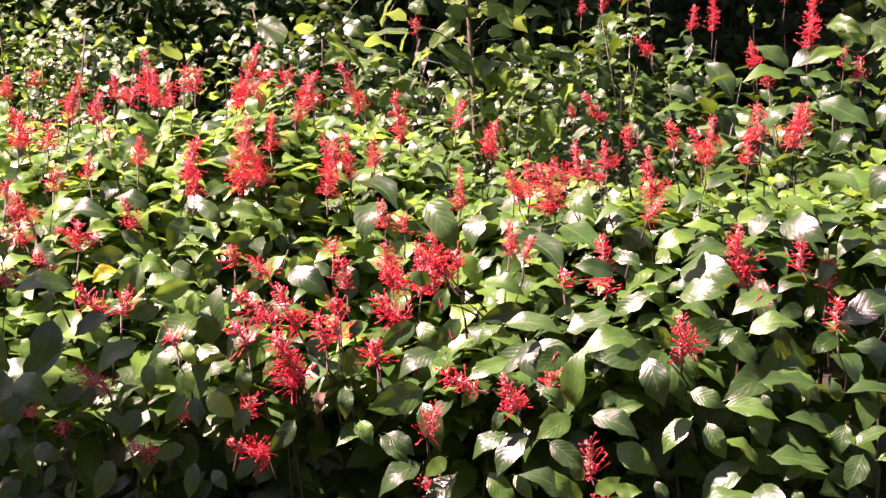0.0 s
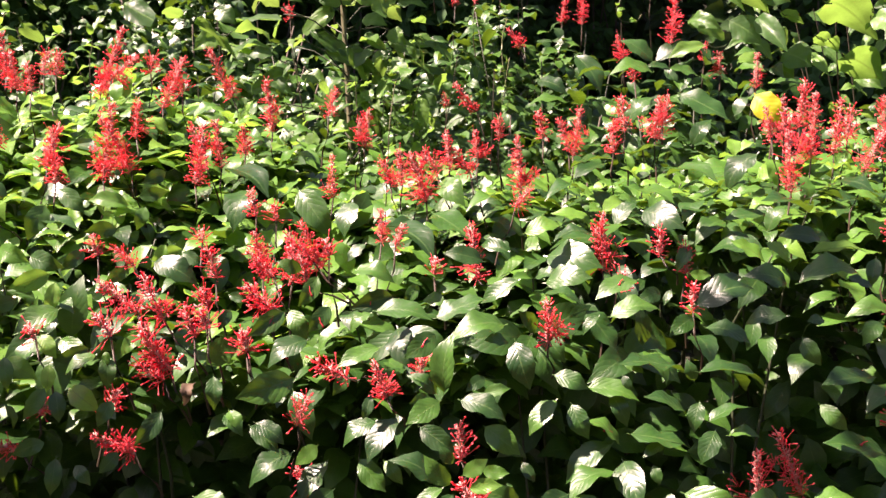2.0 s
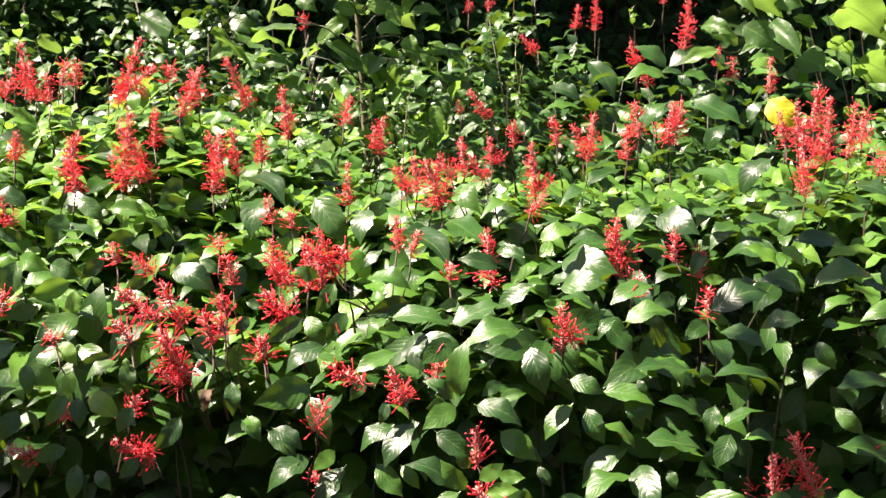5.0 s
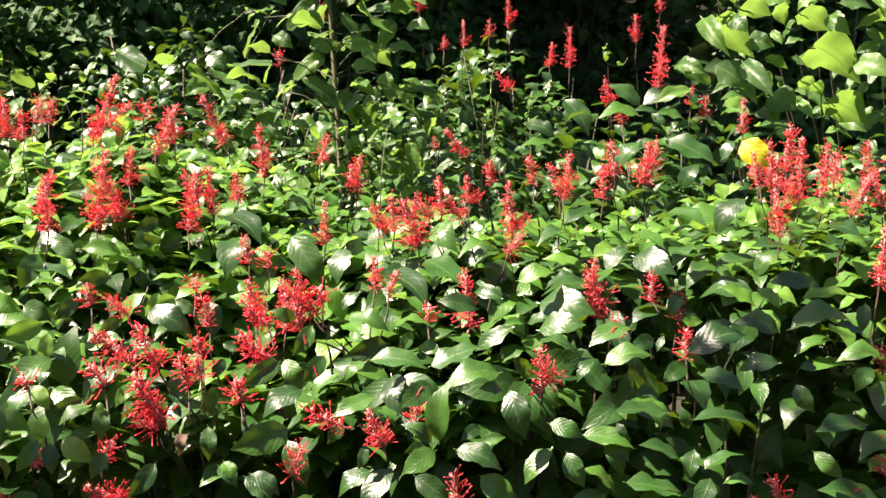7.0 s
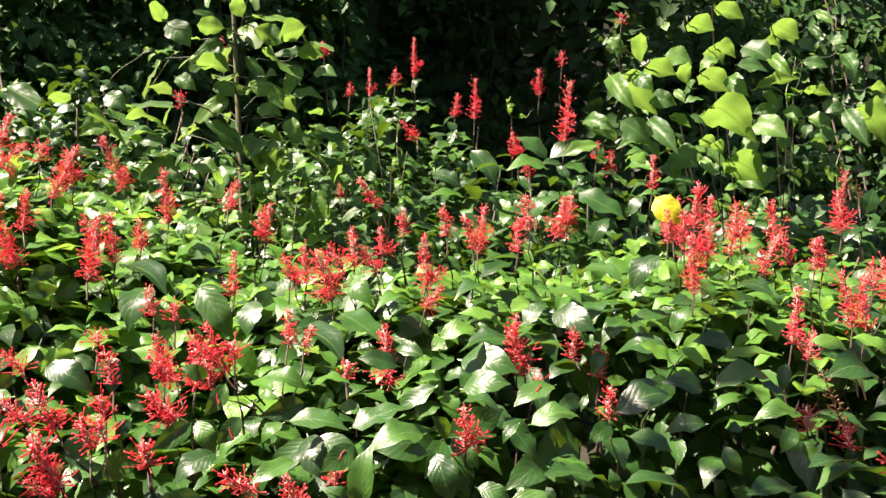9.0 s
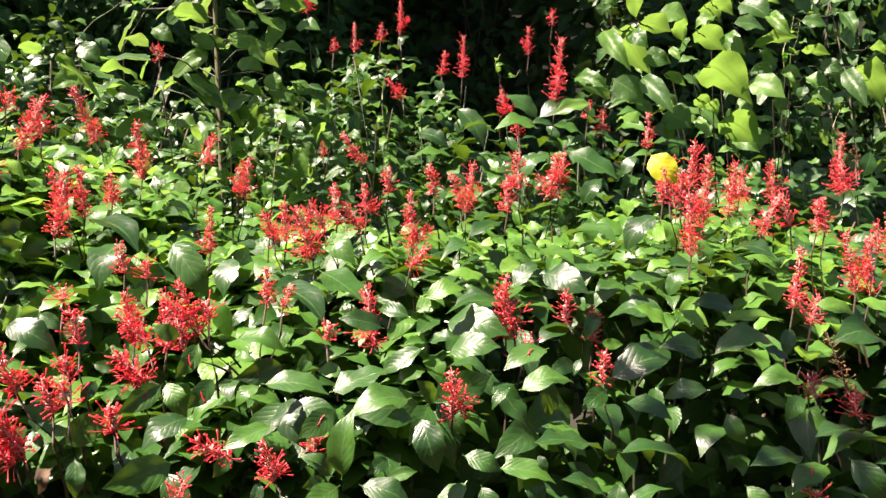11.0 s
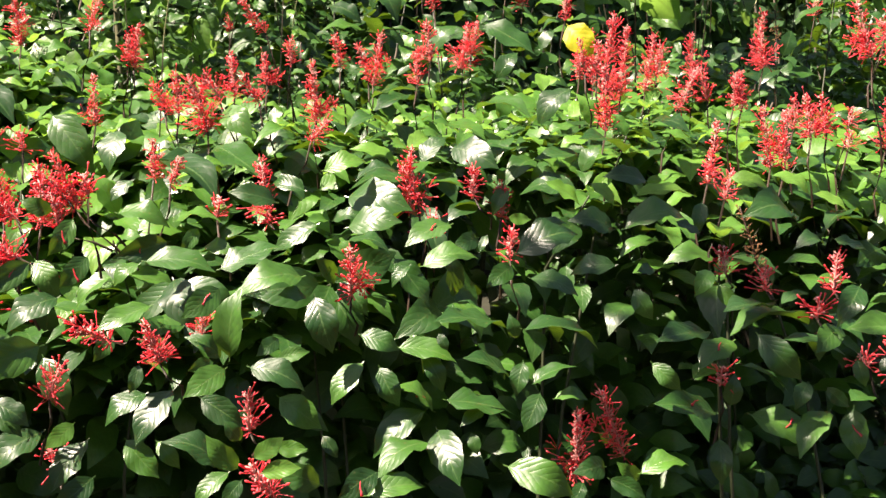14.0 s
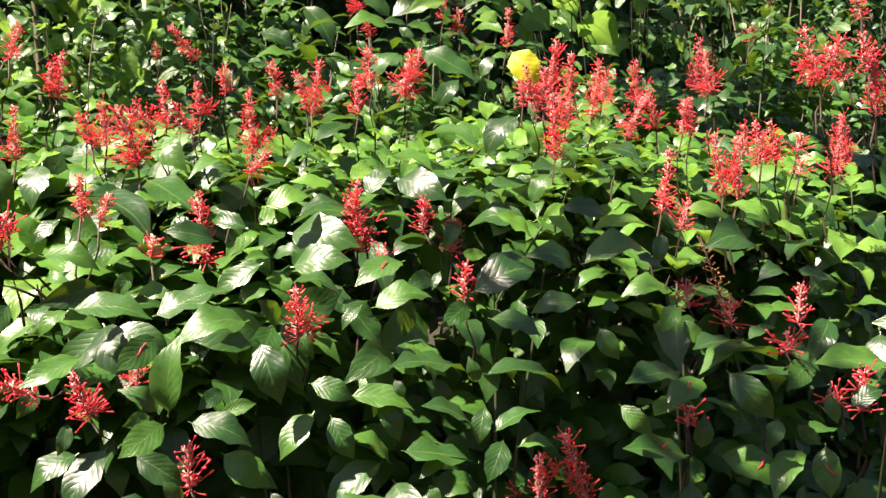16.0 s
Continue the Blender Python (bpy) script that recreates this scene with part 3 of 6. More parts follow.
spike((-0.316, 1.954, 1.175), (-0.340, 1.950, 1.203), "short", 0.12, 4.85)
spike((-0.281, 1.944, 1.110), (-0.338, 1.934, 1.191), "medium", 0.12, 5.22)
spike((-0.297, 1.947, 1.090), (-0.349, 1.943, 1.127), "short", 0.12, 5.59)
spike((-0.135, 1.932, 1.144), (-0.146, 1.925, 1.188), "tuft", 0.12, 5.96)
spike((0.032, 2.166, 1.301), (0.024, 2.168, 1.337), "tuft", 0.16, 0.05)
spike((-0.941, 3.267, 1.776), (-0.957, 3.279, 1.904), "medium", 0.16, 0.42)
spike((-0.812, 3.049, 1.706), (-0.823, 3.057, 1.791), "medium", 0.16, 0.79)
spike((-0.883, 3.161, 1.721), (-0.905, 3.172, 1.836), "medium", 0.16, 1.16)
spike((-0.765, 3.145, 1.761), (-0.755, 3.151, 1.828), "tuft", 0.16, 1.53)
spike((-0.808, 3.175, 1.764), (-0.798, 3.182, 1.835), "short", 0.16, 1.90)
spike((-1.604, 3.740, 1.790), (-1.609, 3.748, 1.874), "short", 0.16, 2.27)
spike((-1.504, 3.744, 1.834), (-1.503, 3.750, 1.886), "tuft", 0.16, 2.64)
spike((-1.190, 3.251, 1.713), (-1.185, 3.258, 1.791), "short", 0.16, 3.01)
spike((-1.055, 3.077, 1.686), (-1.043, 3.084, 1.755), "short", 0.16, 3.38)
spike((-1.192, 3.337, 1.773), (-1.195, 3.342, 1.829), "tuft", 0.16, 3.75)
spike((-1.062, 3.294, 1.749), (-1.069, 3.302, 1.829), "short", 0.16, 4.12)
spike((-0.956, 3.101, 1.719), (-0.942, 3.105, 1.771), "tuft", 0.16, 4.49)
spike((-1.241, 2.937, 1.590), (-1.232, 2.947, 1.693), "medium", 0.16, 4.86)
spike((-1.227, 2.980, 1.610), (-1.275, 2.989, 1.712), "short", 0.16, 5.23)
spike((-1.133, 2.887, 1.588), (-1.131, 2.894, 1.659), "short", 0.16, 5.60)
spike((-1.134, 3.056, 1.669), (-1.130, 3.061, 1.729), "tuft", 0.16, 5.97)
spike((-1.011, 2.995, 1.665), (-1.035, 3.000, 1.716), "tuft", 0.16, 0.06)
spike((-0.840, 2.772, 1.538), (-0.836, 2.779, 1.616), "short", 0.16, 0.43)
spike((-0.943, 2.859, 1.611), (-0.951, 2.861, 1.636), "tuft", 0.16, 0.80)
spike((-0.967, 2.728, 1.503), (-0.966, 2.733, 1.559), "short", 0.16, 1.17, foot=(-0.919, 2.741, 1.322))
spike((-1.045, 2.685, 1.475), (-1.044, 2.690, 1.520), "tuft", 0.16, 1.54)
spike((-0.665, 2.682, 1.445), (-0.673, 2.697, 1.596), "long", 0.16, 1.91)
spike((-0.697, 2.727, 1.497), (-0.661, 2.739, 1.612), "medium", 0.16, 2.28)
spike((-1.044, 2.482, 1.345), (-1.089, 2.491, 1.444), "medium", 0.16, 2.65, foot=(-1.029, 2.505, 1.274))
spike((-1.161, 2.653, 1.456), (-1.161, 2.657, 1.501), "short", 0.16, 3.02)
spike((-1.051, 2.556, 1.385), (-1.107, 2.564, 1.466), "short", 0.16, 3.39)
spike((-0.896, 2.440, 1.328), (-0.897, 2.447, 1.401), "short", 0.16, 3.76)
spike((-0.850, 2.452, 1.354), (-0.961, 2.455, 1.384), "thin", 0.16, 4.13)
spike((-0.783, 2.535, 1.378), (-0.818, 2.542, 1.451), "thin", 0.16, 4.50, foot=(-0.721, 2.559, 1.312))
spike((-0.917, 2.306, 1.292), (-0.951, 2.310, 1.338), "short", 0.16, 4.87)
spike((-0.972, 2.194, 1.274), (-0.972, 2.197, 1.311), "tuft", 0.16, 5.24)
spike((-0.742, 2.129, 1.224), (-0.790, 2.134, 1.278), "short", 0.16, 5.61, foot=(-0.664, 2.129, 1.163))
spike((-0.694, 2.118, 1.221), (-0.679, 2.123, 1.269), "tuft", 0.16, 5.98)
spike((-0.666, 1.926, 1.102), (-0.715, 1.913, 1.143), "short", 0.12, 0.07)
spike((-0.531, 1.944, 1.182), (-0.544, 1.939, 1.210), "tuft", 0.12, 0.44)
spike((-0.569, 1.933, 0.970), (-0.625, 1.919, 0.987), "short", 0.12, 0.81)
spike((-0.751, 1.908, 1.018), (-0.753, 1.904, 1.041), "tuft", 0.12, 1.18)
spike((-0.810, 1.911, 1.052), (-0.811, 1.908, 1.073), "tuft", 0.12, 1.55)
spike((-0.406, 1.949, 1.034), (-0.386, 1.943, 1.076), "tuft", 0.12, 1.92)
spike((-0.530, 1.939, 1.034), (-0.517, 1.935, 1.058), "tuft", 0.12, 2.29)
spike((-0.361, 1.961, 0.940), (-0.438, 1.942, 0.990), "medium", 0.12, 2.66)
spike((-0.039, 1.926, 0.994), (-0.019, 1.916, 1.053), "short", 0.12, 3.03)
spike((0.282, 1.908, 0.913), (0.279, 1.897, 0.989), "short", 0.12, 3.40, foot=(0.291, 1.933, 0.858))
spike((-0.032, 1.982, 0.855), (-0.046, 1.977, 0.892), "tuft", 0.12, 3.77)
spike((0.135, 1.901, 1.047), (0.111, 1.889, 1.124), "short", 0.12, 4.14, foot=(0.173, 1.924, 0.981))
spike((0.059, 1.915, 1.088), (-0.003, 1.900, 1.126), "short", 0.12, 4.51, foot=(0.103, 1.944, 1.080))
spike((0.204, 1.895, 1.095), (0.205, 1.889, 1.135), "tuft", 0.12, 4.88, foot=(0.218, 1.923, 1.071))
spike((-0.209, 1.944, 1.189), (-0.225, 1.949, 1.234), "short", 0.16, 5.25)
spike((-0.131, 1.930, 1.145), (-0.138, 1.924, 1.185), "tuft", 0.12, 5.62)
spike((0.896, 1.693, 0.882), (0.841, 1.694, 1.010), "medium", 0.12, 5.99)
spike((0.836, 1.754, 0.824), (0.829, 1.743, 0.958), "medium", 0.12, 0.08)
spike((1.057, 1.663, 1.205), (1.054, 1.671, 1.249), "short", 0.16, 0.45, foot=(1.074, 1.683, 1.163))
spike((1.096, 1.602, 1.186), (1.093, 1.609, 1.225), "tuft", 0.16, 0.82, foot=(1.121, 1.620, 1.154))
spike((1.227, 1.593, 1.181), (1.234, 1.600, 1.244), "short", 0.16, 1.19, foot=(1.245, 1.614, 1.148))
spike((1.099, 1.478, 1.167), (1.097, 1.476, 1.200), "tuft", 0.12, 1.56, foot=(1.116, 1.499, 1.135))
spike((1.234, 1.455, 1.071), (1.228, 1.450, 1.139), "short", 0.12, 1.93)
spike((1.194, 1.461, 1.084), (1.176, 1.465, 1.105), "tuft", 0.12, 2.30)
spike((0.992, 1.566, 1.041), (0.993, 1.563, 1.072), "tuft", 0.12, 2.67)
spike((1.128, 1.669, 1.212), (1.099, 1.696, 1.316), "wilted", 0.16, 3.04, foot=(1.157, 1.684, 1.168))
spike((1.256, 2.025, 1.319), (1.277, 2.037, 1.450), "thin", 0.16, 3.41)
spike((1.211, 1.899, 1.301), (1.228, 1.901, 1.357), "short", 0.16, 3.78)
spike((1.423, 2.041, 1.348), (1.410, 2.066, 1.484), "long", 0.16, 4.15)
spike((1.445, 2.021, 1.344), (1.454, 2.037, 1.476), "thin", 0.16, 4.52)
spike((1.572, 2.100, 1.409), (1.563, 2.118, 1.506), "medium", 0.16, 4.89)
spike((1.625, 2.113, 1.418), (1.613, 2.131, 1.507), "medium", 0.16, 5.26)
spike((1.551, 2.134, 1.438), (1.552, 2.143, 1.497), "short", 0.16, 5.63)
spike((1.782, 2.095, 1.384), (1.807, 2.105, 1.511), "medium", 0.16, 6.00)
spike((1.707, 2.138, 1.436), (1.718, 2.140, 1.476), "tuft", 0.16, 0.09)
spike((1.592, 2.003, 1.393), (1.599, 2.006, 1.430), "tuft", 0.16, 0.46)
spike((1.662, 2.035, 1.590), (1.632, 2.065, 1.711), "long", 0.25, 0.83)
spike((1.792, 2.085, 1.601), (1.746, 2.115, 1.677), "medium", 0.16, 1.20)
spike((1.753, 2.100, 1.632), (1.779, 2.100, 1.697), "medium", 0.16, 1.57)
spike((1.682, 2.439, 1.568), (1.677, 2.458, 1.681), "short", 0.16, 1.94)
spike((1.483, 2.241, 1.467), (1.483, 2.255, 1.555), "thin", 0.16, 2.68)
spike((1.679, 1.889, 1.521), (1.678, 1.911, 1.665), "long", 0.16, 3.79)
spike((1.654, 1.892, 1.618), (1.641, 1.908, 1.686), "medium", 0.16, 4.16)
spike((2.093, 2.383, 1.367), (2.100, 2.405, 1.525), "medium", 0.16, 4.53)
spike((1.724, 1.992, 1.730), (1.710, 2.008, 1.789), "medium", 0.16, 4.90)
spike((0.279, 1.660, 0.902), (0.243, 1.630, 0.962), "short", 0.12, 2.2)

# large leaves: foot, tip, the way the upper side faces, shape; sunlit ones get the paler mesh
leaf((1.345, 1.510, 1.123), (1.206, 1.521, 1.134), (-0.30, -0.28, 0.68), 2)
leaf((1.382, 1.649, 1.167), (1.396, 1.572, 1.204), (-0.17, -0.16, 0.81), 7)
leaf((1.398, 1.596, 1.132), (1.358, 1.619, 1.197), (-0.16, -0.16, 0.81), 1)
leaf((1.167, 1.415, 1.092), (1.219, 1.407, 1.118), (-0.30, -0.28, 0.69), 1)
leaf((-0.045, 2.658, 1.431), (0.040, 2.598, 1.304), (-0.34, -0.69, 0.65), 6)
leaf((0.100, 2.577, 1.399), (0.074, 2.511, 1.314), (-0.37, -0.67, 0.64), 3)
leaf((-0.157, 2.631, 1.433), (-0.203, 2.528, 1.336), (0.01, -0.23, 0.79), 7)
leaf((0.772, 2.281, 1.378), (0.840, 2.182, 1.343), (-0.54, -0.59, 0.60), 3)
leaf((1.119, 2.396, 1.511), (1.036, 2.396, 1.420), (-0.61, -0.56, 0.56), 7)
leaf((0.890, 2.450, 1.454), (0.970, 2.311, 1.445), (-0.09, -0.21, 0.78), 6)
leaf((1.232, 2.271, 1.426), (1.285, 2.157, 1.423), (-0.12, -0.20, 0.78), 1)
leaf((0.002, 3.059, 1.512), (0.108, 3.030, 1.565), (-0.01, -0.23, 0.77), 0)
leaf((0.797, 2.641, 1.481), (0.689, 2.579, 1.448), (-0.07, -0.22, 0.78), 2)
leaf((0.287, 2.440, 1.374), (0.370, 2.300, 1.312), (-0.04, -0.23, 0.79), 5)
leaf((0.171, 2.387, 1.341), (0.268, 2.237, 1.284), (-0.03, -0.23, 0.80), 6)
leaf((0.702, 2.509, 1.412), (0.584, 2.445, 1.402), (-0.06, -0.22, 0.79), 4)
leaf((0.797, 2.395, 1.420), (0.855, 2.291, 1.396), (-0.08, -0.22, 0.79), 0)
leaf((0.308, 2.431, 1.309), (0.178, 2.348, 1.351), (-0.03, -0.23, 0.79), 2)
leaf((-0.239, 2.779, 1.473), (-0.123, 2.629, 1.415), (0.01, -0.23, 0.78), 6)
leaf((1.158, 2.192, 1.368), (1.011, 2.128, 1.406), (-0.11, -0.20, 0.79), 2)
leaf((0.875, 2.712, 1.495), (0.944, 2.597, 1.524), (-0.08, -0.22, 0.78), 2)
leaf((0.724, 2.773, 1.470), (0.811, 2.639, 1.493), (-0.07, -0.22, 0.78), 5)
leaf((0.488, 2.494, 1.387), (0.380, 2.430, 1.379), (-0.04, -0.23, 0.79), 4)
leaf((0.332, 2.622, 1.444), (0.383, 2.533, 1.384), (-0.43, -0.66, 0.62), 7)
spike((1.171, 2.440, 1.550), (1.150, 2.440, 1.627), "thin", 0.16, 2.10)
spike((1.200, 2.430, 1.548), (1.198, 2.430, 1.622), "thin", 0.16, 4.70)
leaf((1.175, 2.560, 1.665), (1.226, 2.510, 1.585), (-0.62, -0.38, 0.68), 3, mesh=YELLOW_MESH, label="bright yellow dying leaf")
leaf((1.178, 3.146, 1.695), (1.303, 3.040, 1.607), (-0.16, -0.39, 0.57), 5)
leaf((0.965, 3.018, 1.594), (1.050, 3.022, 1.673), (-0.14, -0.40, 0.57), 7)
leaf((1.356, 3.110, 1.614), (1.403, 3.115, 1.677), (-0.18, -0.38, 0.57), 3)
leaf((1.175, 3.015, 1.521), (1.241, 3.020, 1.602), (-0.21, -0.51, 0.46), 7)
leaf((-0.774, 2.356, 1.292), (-0.825, 2.327, 1.267), (0.18, -0.52, 0.51), 3, mesh=YELLOW_MESH, label="bright yellow dying leaf")
leaf((-0.228, 1.885, 1.098), (-0.25, 1.87, 1.06), (0.07, -0.53, 0.59), 7, mesh=DRY_MESH, label="curled dry brown leaf")
leaf((-0.162, 1.817, 1.060), (-0.140, 1.786, 1.028), (0.05, -0.40, 0.70), 7)
leaf((-0.221, 1.729, 0.930), (-0.156, 1.690, 0.915), (0.05, -0.39, 0.72), 1)
leaf((-0.172, 1.815, 1.053), (-0.136, 1.785, 1.021), (0.04, -0.40, 0.69), 1)
leaf((-0.785, 1.979, 1.240), (-0.808, 1.940, 1.145), (0.40, -0.88, 0.26), 3)
leaf((-0.610, 1.974, 1.188), (-0.687, 1.934, 1.130), (-0.12, -0.74, 0.66), 4)
leaf((-0.694, 2.047, 1.233), (-0.756, 2.017, 1.195), (-0.01, -0.78, 0.62), 5)
leaf((-0.587, 1.931, 1.154), (-0.578, 1.908, 1.095), (0.26, -0.89, 0.38), 6)
leaf((-0.593, 1.956, 1.143), (-0.532, 1.932, 1.107), (-0.08, -0.89, 0.45), 7, mesh=YOUNG_LIT_MESHES[7])
leaf((-0.500, 1.911, 1.140), (-0.502, 1.892, 1.091), (0.26, -0.91, 0.34), 0, mesh=YOUNG_LIT_MESHES[0])
leaf((-0.532, 1.981, 1.185), (-0.501, 1.962, 1.140), (0.09, -0.89, 0.45), 1, mesh=YOUNG_LIT_MESHES[1])
leaf((-0.438, 1.987, 1.151), (-0.501, 1.961, 1.135), (0.32, -0.92, 0.22), 2)
leaf((-0.417, 1.942, 1.148), (-0.471, 1.918, 1.119), (-0.22, -0.53, 0.82), 3)
leaf((-0.402, 1.949, 1.147), (-0.398, 1.925, 1.084), (0.19, -0.91, 0.36), 4)
leaf((-0.402, 1.940, 1.154), (-0.397, 1.930, 1.128), (0.17, -0.91, 0.38), 5, mesh=YOUNG_LIT_MESHES[5])
leaf((-0.499, 1.880, 1.102), (-0.534, 1.855, 1.051), (0.28, -0.92, 0.26), 6)
leaf((-0.467, 1.904, 1.096), (-0.408, 1.879, 1.053), (-0.05, -0.89, 0.46), 7, mesh=YOUNG_LIT_MESHES[7])
leaf((-0.480, 1.870, 1.099), (-0.472, 1.849, 1.044), (0.22, -0.90, 0.38), 0)
leaf((-0.382, 1.890, 1.070), (-0.407, 1.870, 1.026), (0.22, -0.93, 0.30), 1)
leaf((-0.286, 1.860, 1.054), (-0.333, 1.831, 1.000), (0.20, -0.93, 0.32), 2)
leaf((-0.373, 1.880, 0.972), (-0.406, 1.861, 0.939), (0.21, -0.92, 0.32), 3)
leaf((-0.342, 2.000, 1.175), (-0.380, 1.979, 1.134), (-0.03, -0.87, 0.49), 4, mesh=YOUNG_LIT_MESHES[4])
leaf((-0.501, 1.870, 1.000), (-0.555, 1.847, 0.985), (0.30, -0.91, 0.29), 5)
leaf((-0.491, 1.890, 0.965), (-0.498, 1.864, 0.901), (0.25, -0.91, 0.34), 6)
leaf((-0.451, 1.860, 0.957), (-0.422, 1.844, 0.923), (0.08, -0.87, 0.49), 7)
leaf((-0.647, 1.880, 0.977), (-0.671, 1.850, 0.909), (0.32, -0.90, 0.29), 0)
leaf((-0.807, 1.900, 0.997), (-0.745, 1.879, 0.977), (-0.13, -0.86, 0.49), 1)
leaf((-0.758, 1.870, 0.971), (-0.770, 1.852, 0.931), (0.36, -0.89, 0.28), 2)
leaf((-0.829, 1.890, 0.933), (-0.870, 1.867, 0.902), (0.32, -0.92, 0.24), 3)
leaf((-0.812, 1.863, 1.107), (-0.848, 1.842, 1.075), (0.36, -0.91, 0.19), 4)
leaf((-0.861, 1.880, 1.043), (-0.814, 1.864, 1.024), (0.10, -0.60, 0.79), 5)
leaf((-0.871, 1.900, 1.032), (-0.858, 1.875, 0.969), (0.38, -0.83, 0.40), 6)
leaf((-0.700, 1.897, 1.113), (-0.755, 1.872, 1.091), (0.33, -0.92, 0.21), 7)
leaf((-0.689, 1.912, 1.115), (-0.701, 1.893, 1.070), (0.35, -0.90, 0.28), 0)
leaf((-0.581, 1.860, 1.081), (-0.613, 1.835, 1.029), (0.30, -0.92, 0.26), 1)
leaf((-0.574, 1.880, 1.074), (-0.557, 1.863, 1.031), (0.84, -0.31, 0.45), 2)
leaf((-0.505, 2.042, 1.224), (-0.585, 2.006, 1.185), (0.04, -0.78, 0.62), 3)
leaf((-0.802, 2.157, 1.274), (-0.918, 2.109, 1.276), (0.26, -0.58, 0.78), 4)
leaf((-0.824, 2.097, 1.252), (-0.865, 2.078, 1.237), (0.36, -0.92, 0.13), 5)
leaf((-0.665, 2.180, 1.330), (-0.701, 2.141, 1.237), (0.35, -0.91, 0.24), 6)
leaf((-0.702, 2.302, 1.325), (-0.633, 2.278, 1.293), (-0.17, -0.92, 0.34), 7, mesh=YOUNG_LIT_MESHES[7])
leaf((-0.557, 2.187, 1.277), (-0.634, 2.155, 1.252), (0.34, -0.93, 0.15), 0, mesh=YOUNG_LIT_MESHES[0])
leaf((-0.623, 2.253, 1.309), (-0.547, 2.227, 1.285), (-0.23, -0.93, 0.29), 1)
leaf((-0.529, 2.099, 1.270), (-0.544, 2.076, 1.210), (0.28, -0.91, 0.29), 2, mesh=YOUNG_LIT_MESHES[2])
leaf((-0.586, 2.040, 1.244), (-0.642, 2.017, 1.231), (0.34, -0.93, 0.16), 3)
leaf((-0.505, 2.271, 1.318), (-0.552, 2.246, 1.276), (0.31, -0.93, 0.19), 4)
leaf((-0.465, 2.447, 1.347), (-0.536, 2.420, 1.344), (0.35, -0.93, 0.09), 5)
leaf((-0.454, 2.554, 1.396), (-0.552, 2.554, 1.412), (0.09, -0.85, 0.53), 6, mesh=YOUNG_LIT_MESHES[6])
leaf((-0.409, 2.502, 1.398), (-0.429, 2.480, 1.343), (0.24, -0.93, 0.28), 7)
leaf((-0.627, 2.558, 1.443), (-0.565, 2.530, 1.385), (-0.08, -0.93, 0.37), 0)
leaf((-0.637, 2.478, 1.411), (-0.674, 2.444, 1.330), (0.33, -0.92, 0.23), 1)
leaf((-0.667, 2.476, 1.370), (-0.561, 2.441, 1.349), (0.07, -0.32, 0.94), 2)
leaf((-1.037, 2.580, 1.420), (-0.937, 2.548, 1.432), (-0.25, -0.51, 0.82), 3, mesh=YOUNG_LIT_MESHES[3])
leaf((-1.003, 2.545, 1.393), (-0.850, 2.545, 1.404), (-0.07, -0.46, 0.89), 4)
leaf((-0.963, 2.337, 1.360), (-0.903, 2.311, 1.308), (0.01, -0.89, 0.46), 5)
leaf((-0.857, 2.258, 1.316), (-0.886, 2.241, 1.283), (0.39, -0.91, 0.14), 6, mesh=YOUNG_LIT_MESHES[6])
leaf((-0.756, 2.369, 1.326), (-0.833, 2.338, 1.324), (0.37, -0.93, 0.09), 7)
leaf((-0.730, 2.439, 1.346), (-0.789, 2.439, 1.375), (0.09, -0.98, 0.18), 0)
leaf((-0.766, 2.631, 1.419), (-0.861, 2.631, 1.451), (0.22, -0.72, 0.66), 1)
leaf((-0.330, 2.274, 1.327), (-0.360, 2.253, 1.278), (0.25, -0.93, 0.26), 2, mesh=YOUNG_LIT_MESHES[2])
leaf((-0.384, 2.695, 1.477), (-0.442, 2.671, 1.449), (0.33, -0.94, 0.12), 3)
leaf((-0.451, 2.627, 1.413), (-0.376, 2.627, 1.427), (-0.00, -1.00, 0.02), 4)
leaf((-0.392, 2.177, 1.282), (-0.439, 2.157, 1.260), (0.31, -0.93, 0.18), 5)
leaf((-0.295, 2.307, 1.310), (-0.364, 2.281, 1.290), (0.32, -0.93, 0.16), 6, mesh=YOUNG_LIT_MESHES[6])
leaf((-0.348, 2.180, 1.299), (-0.252, 2.143, 1.252), (0.04, -0.75, 0.66), 7)
leaf((-0.297, 2.271, 1.307), (-0.251, 2.251, 1.276), (-0.17, -0.93, 0.32), 0)
leaf((-0.171, 2.039, 1.212), (-0.194, 2.023, 1.174), (0.17, -0.94, 0.31), 1)
leaf((-0.179, 2.063, 1.238), (-0.137, 2.048, 1.222), (-0.24, -0.93, 0.29), 2)
leaf((-0.221, 1.977, 1.108), (-0.151, 1.977, 1.165), (-0.07, -0.99, 0.08), 3)
leaf((-0.193, 1.872, 1.115), (-0.191, 1.849, 1.055), (0.10, -0.93, 0.36), 4)
leaf((-0.266, 1.955, 1.143), (-0.251, 1.944, 1.116), (0.02, -0.92, 0.40), 5)
leaf((-0.033, 1.753, 1.130), (-0.133, 1.715, 1.108), (0.28, -0.91, 0.30), 0)
leaf((-0.114, 1.773, 1.047), (-0.061, 1.750, 1.013), (0.19, -0.64, 0.74), 1)
leaf((-0.125, 1.794, 1.037), (-0.073, 1.769, 0.991), (-0.06, -0.90, 0.44), 2)
leaf((0.001, 1.871, 0.969), (-0.042, 1.850, 0.939), (0.14, -0.90, 0.40), 3, mesh=YOUNG_LIT_MESHES[3])
leaf((-0.047, 1.931, 0.940), (-0.132, 1.892, 0.889), (-0.15, -0.66, 0.74), 4)
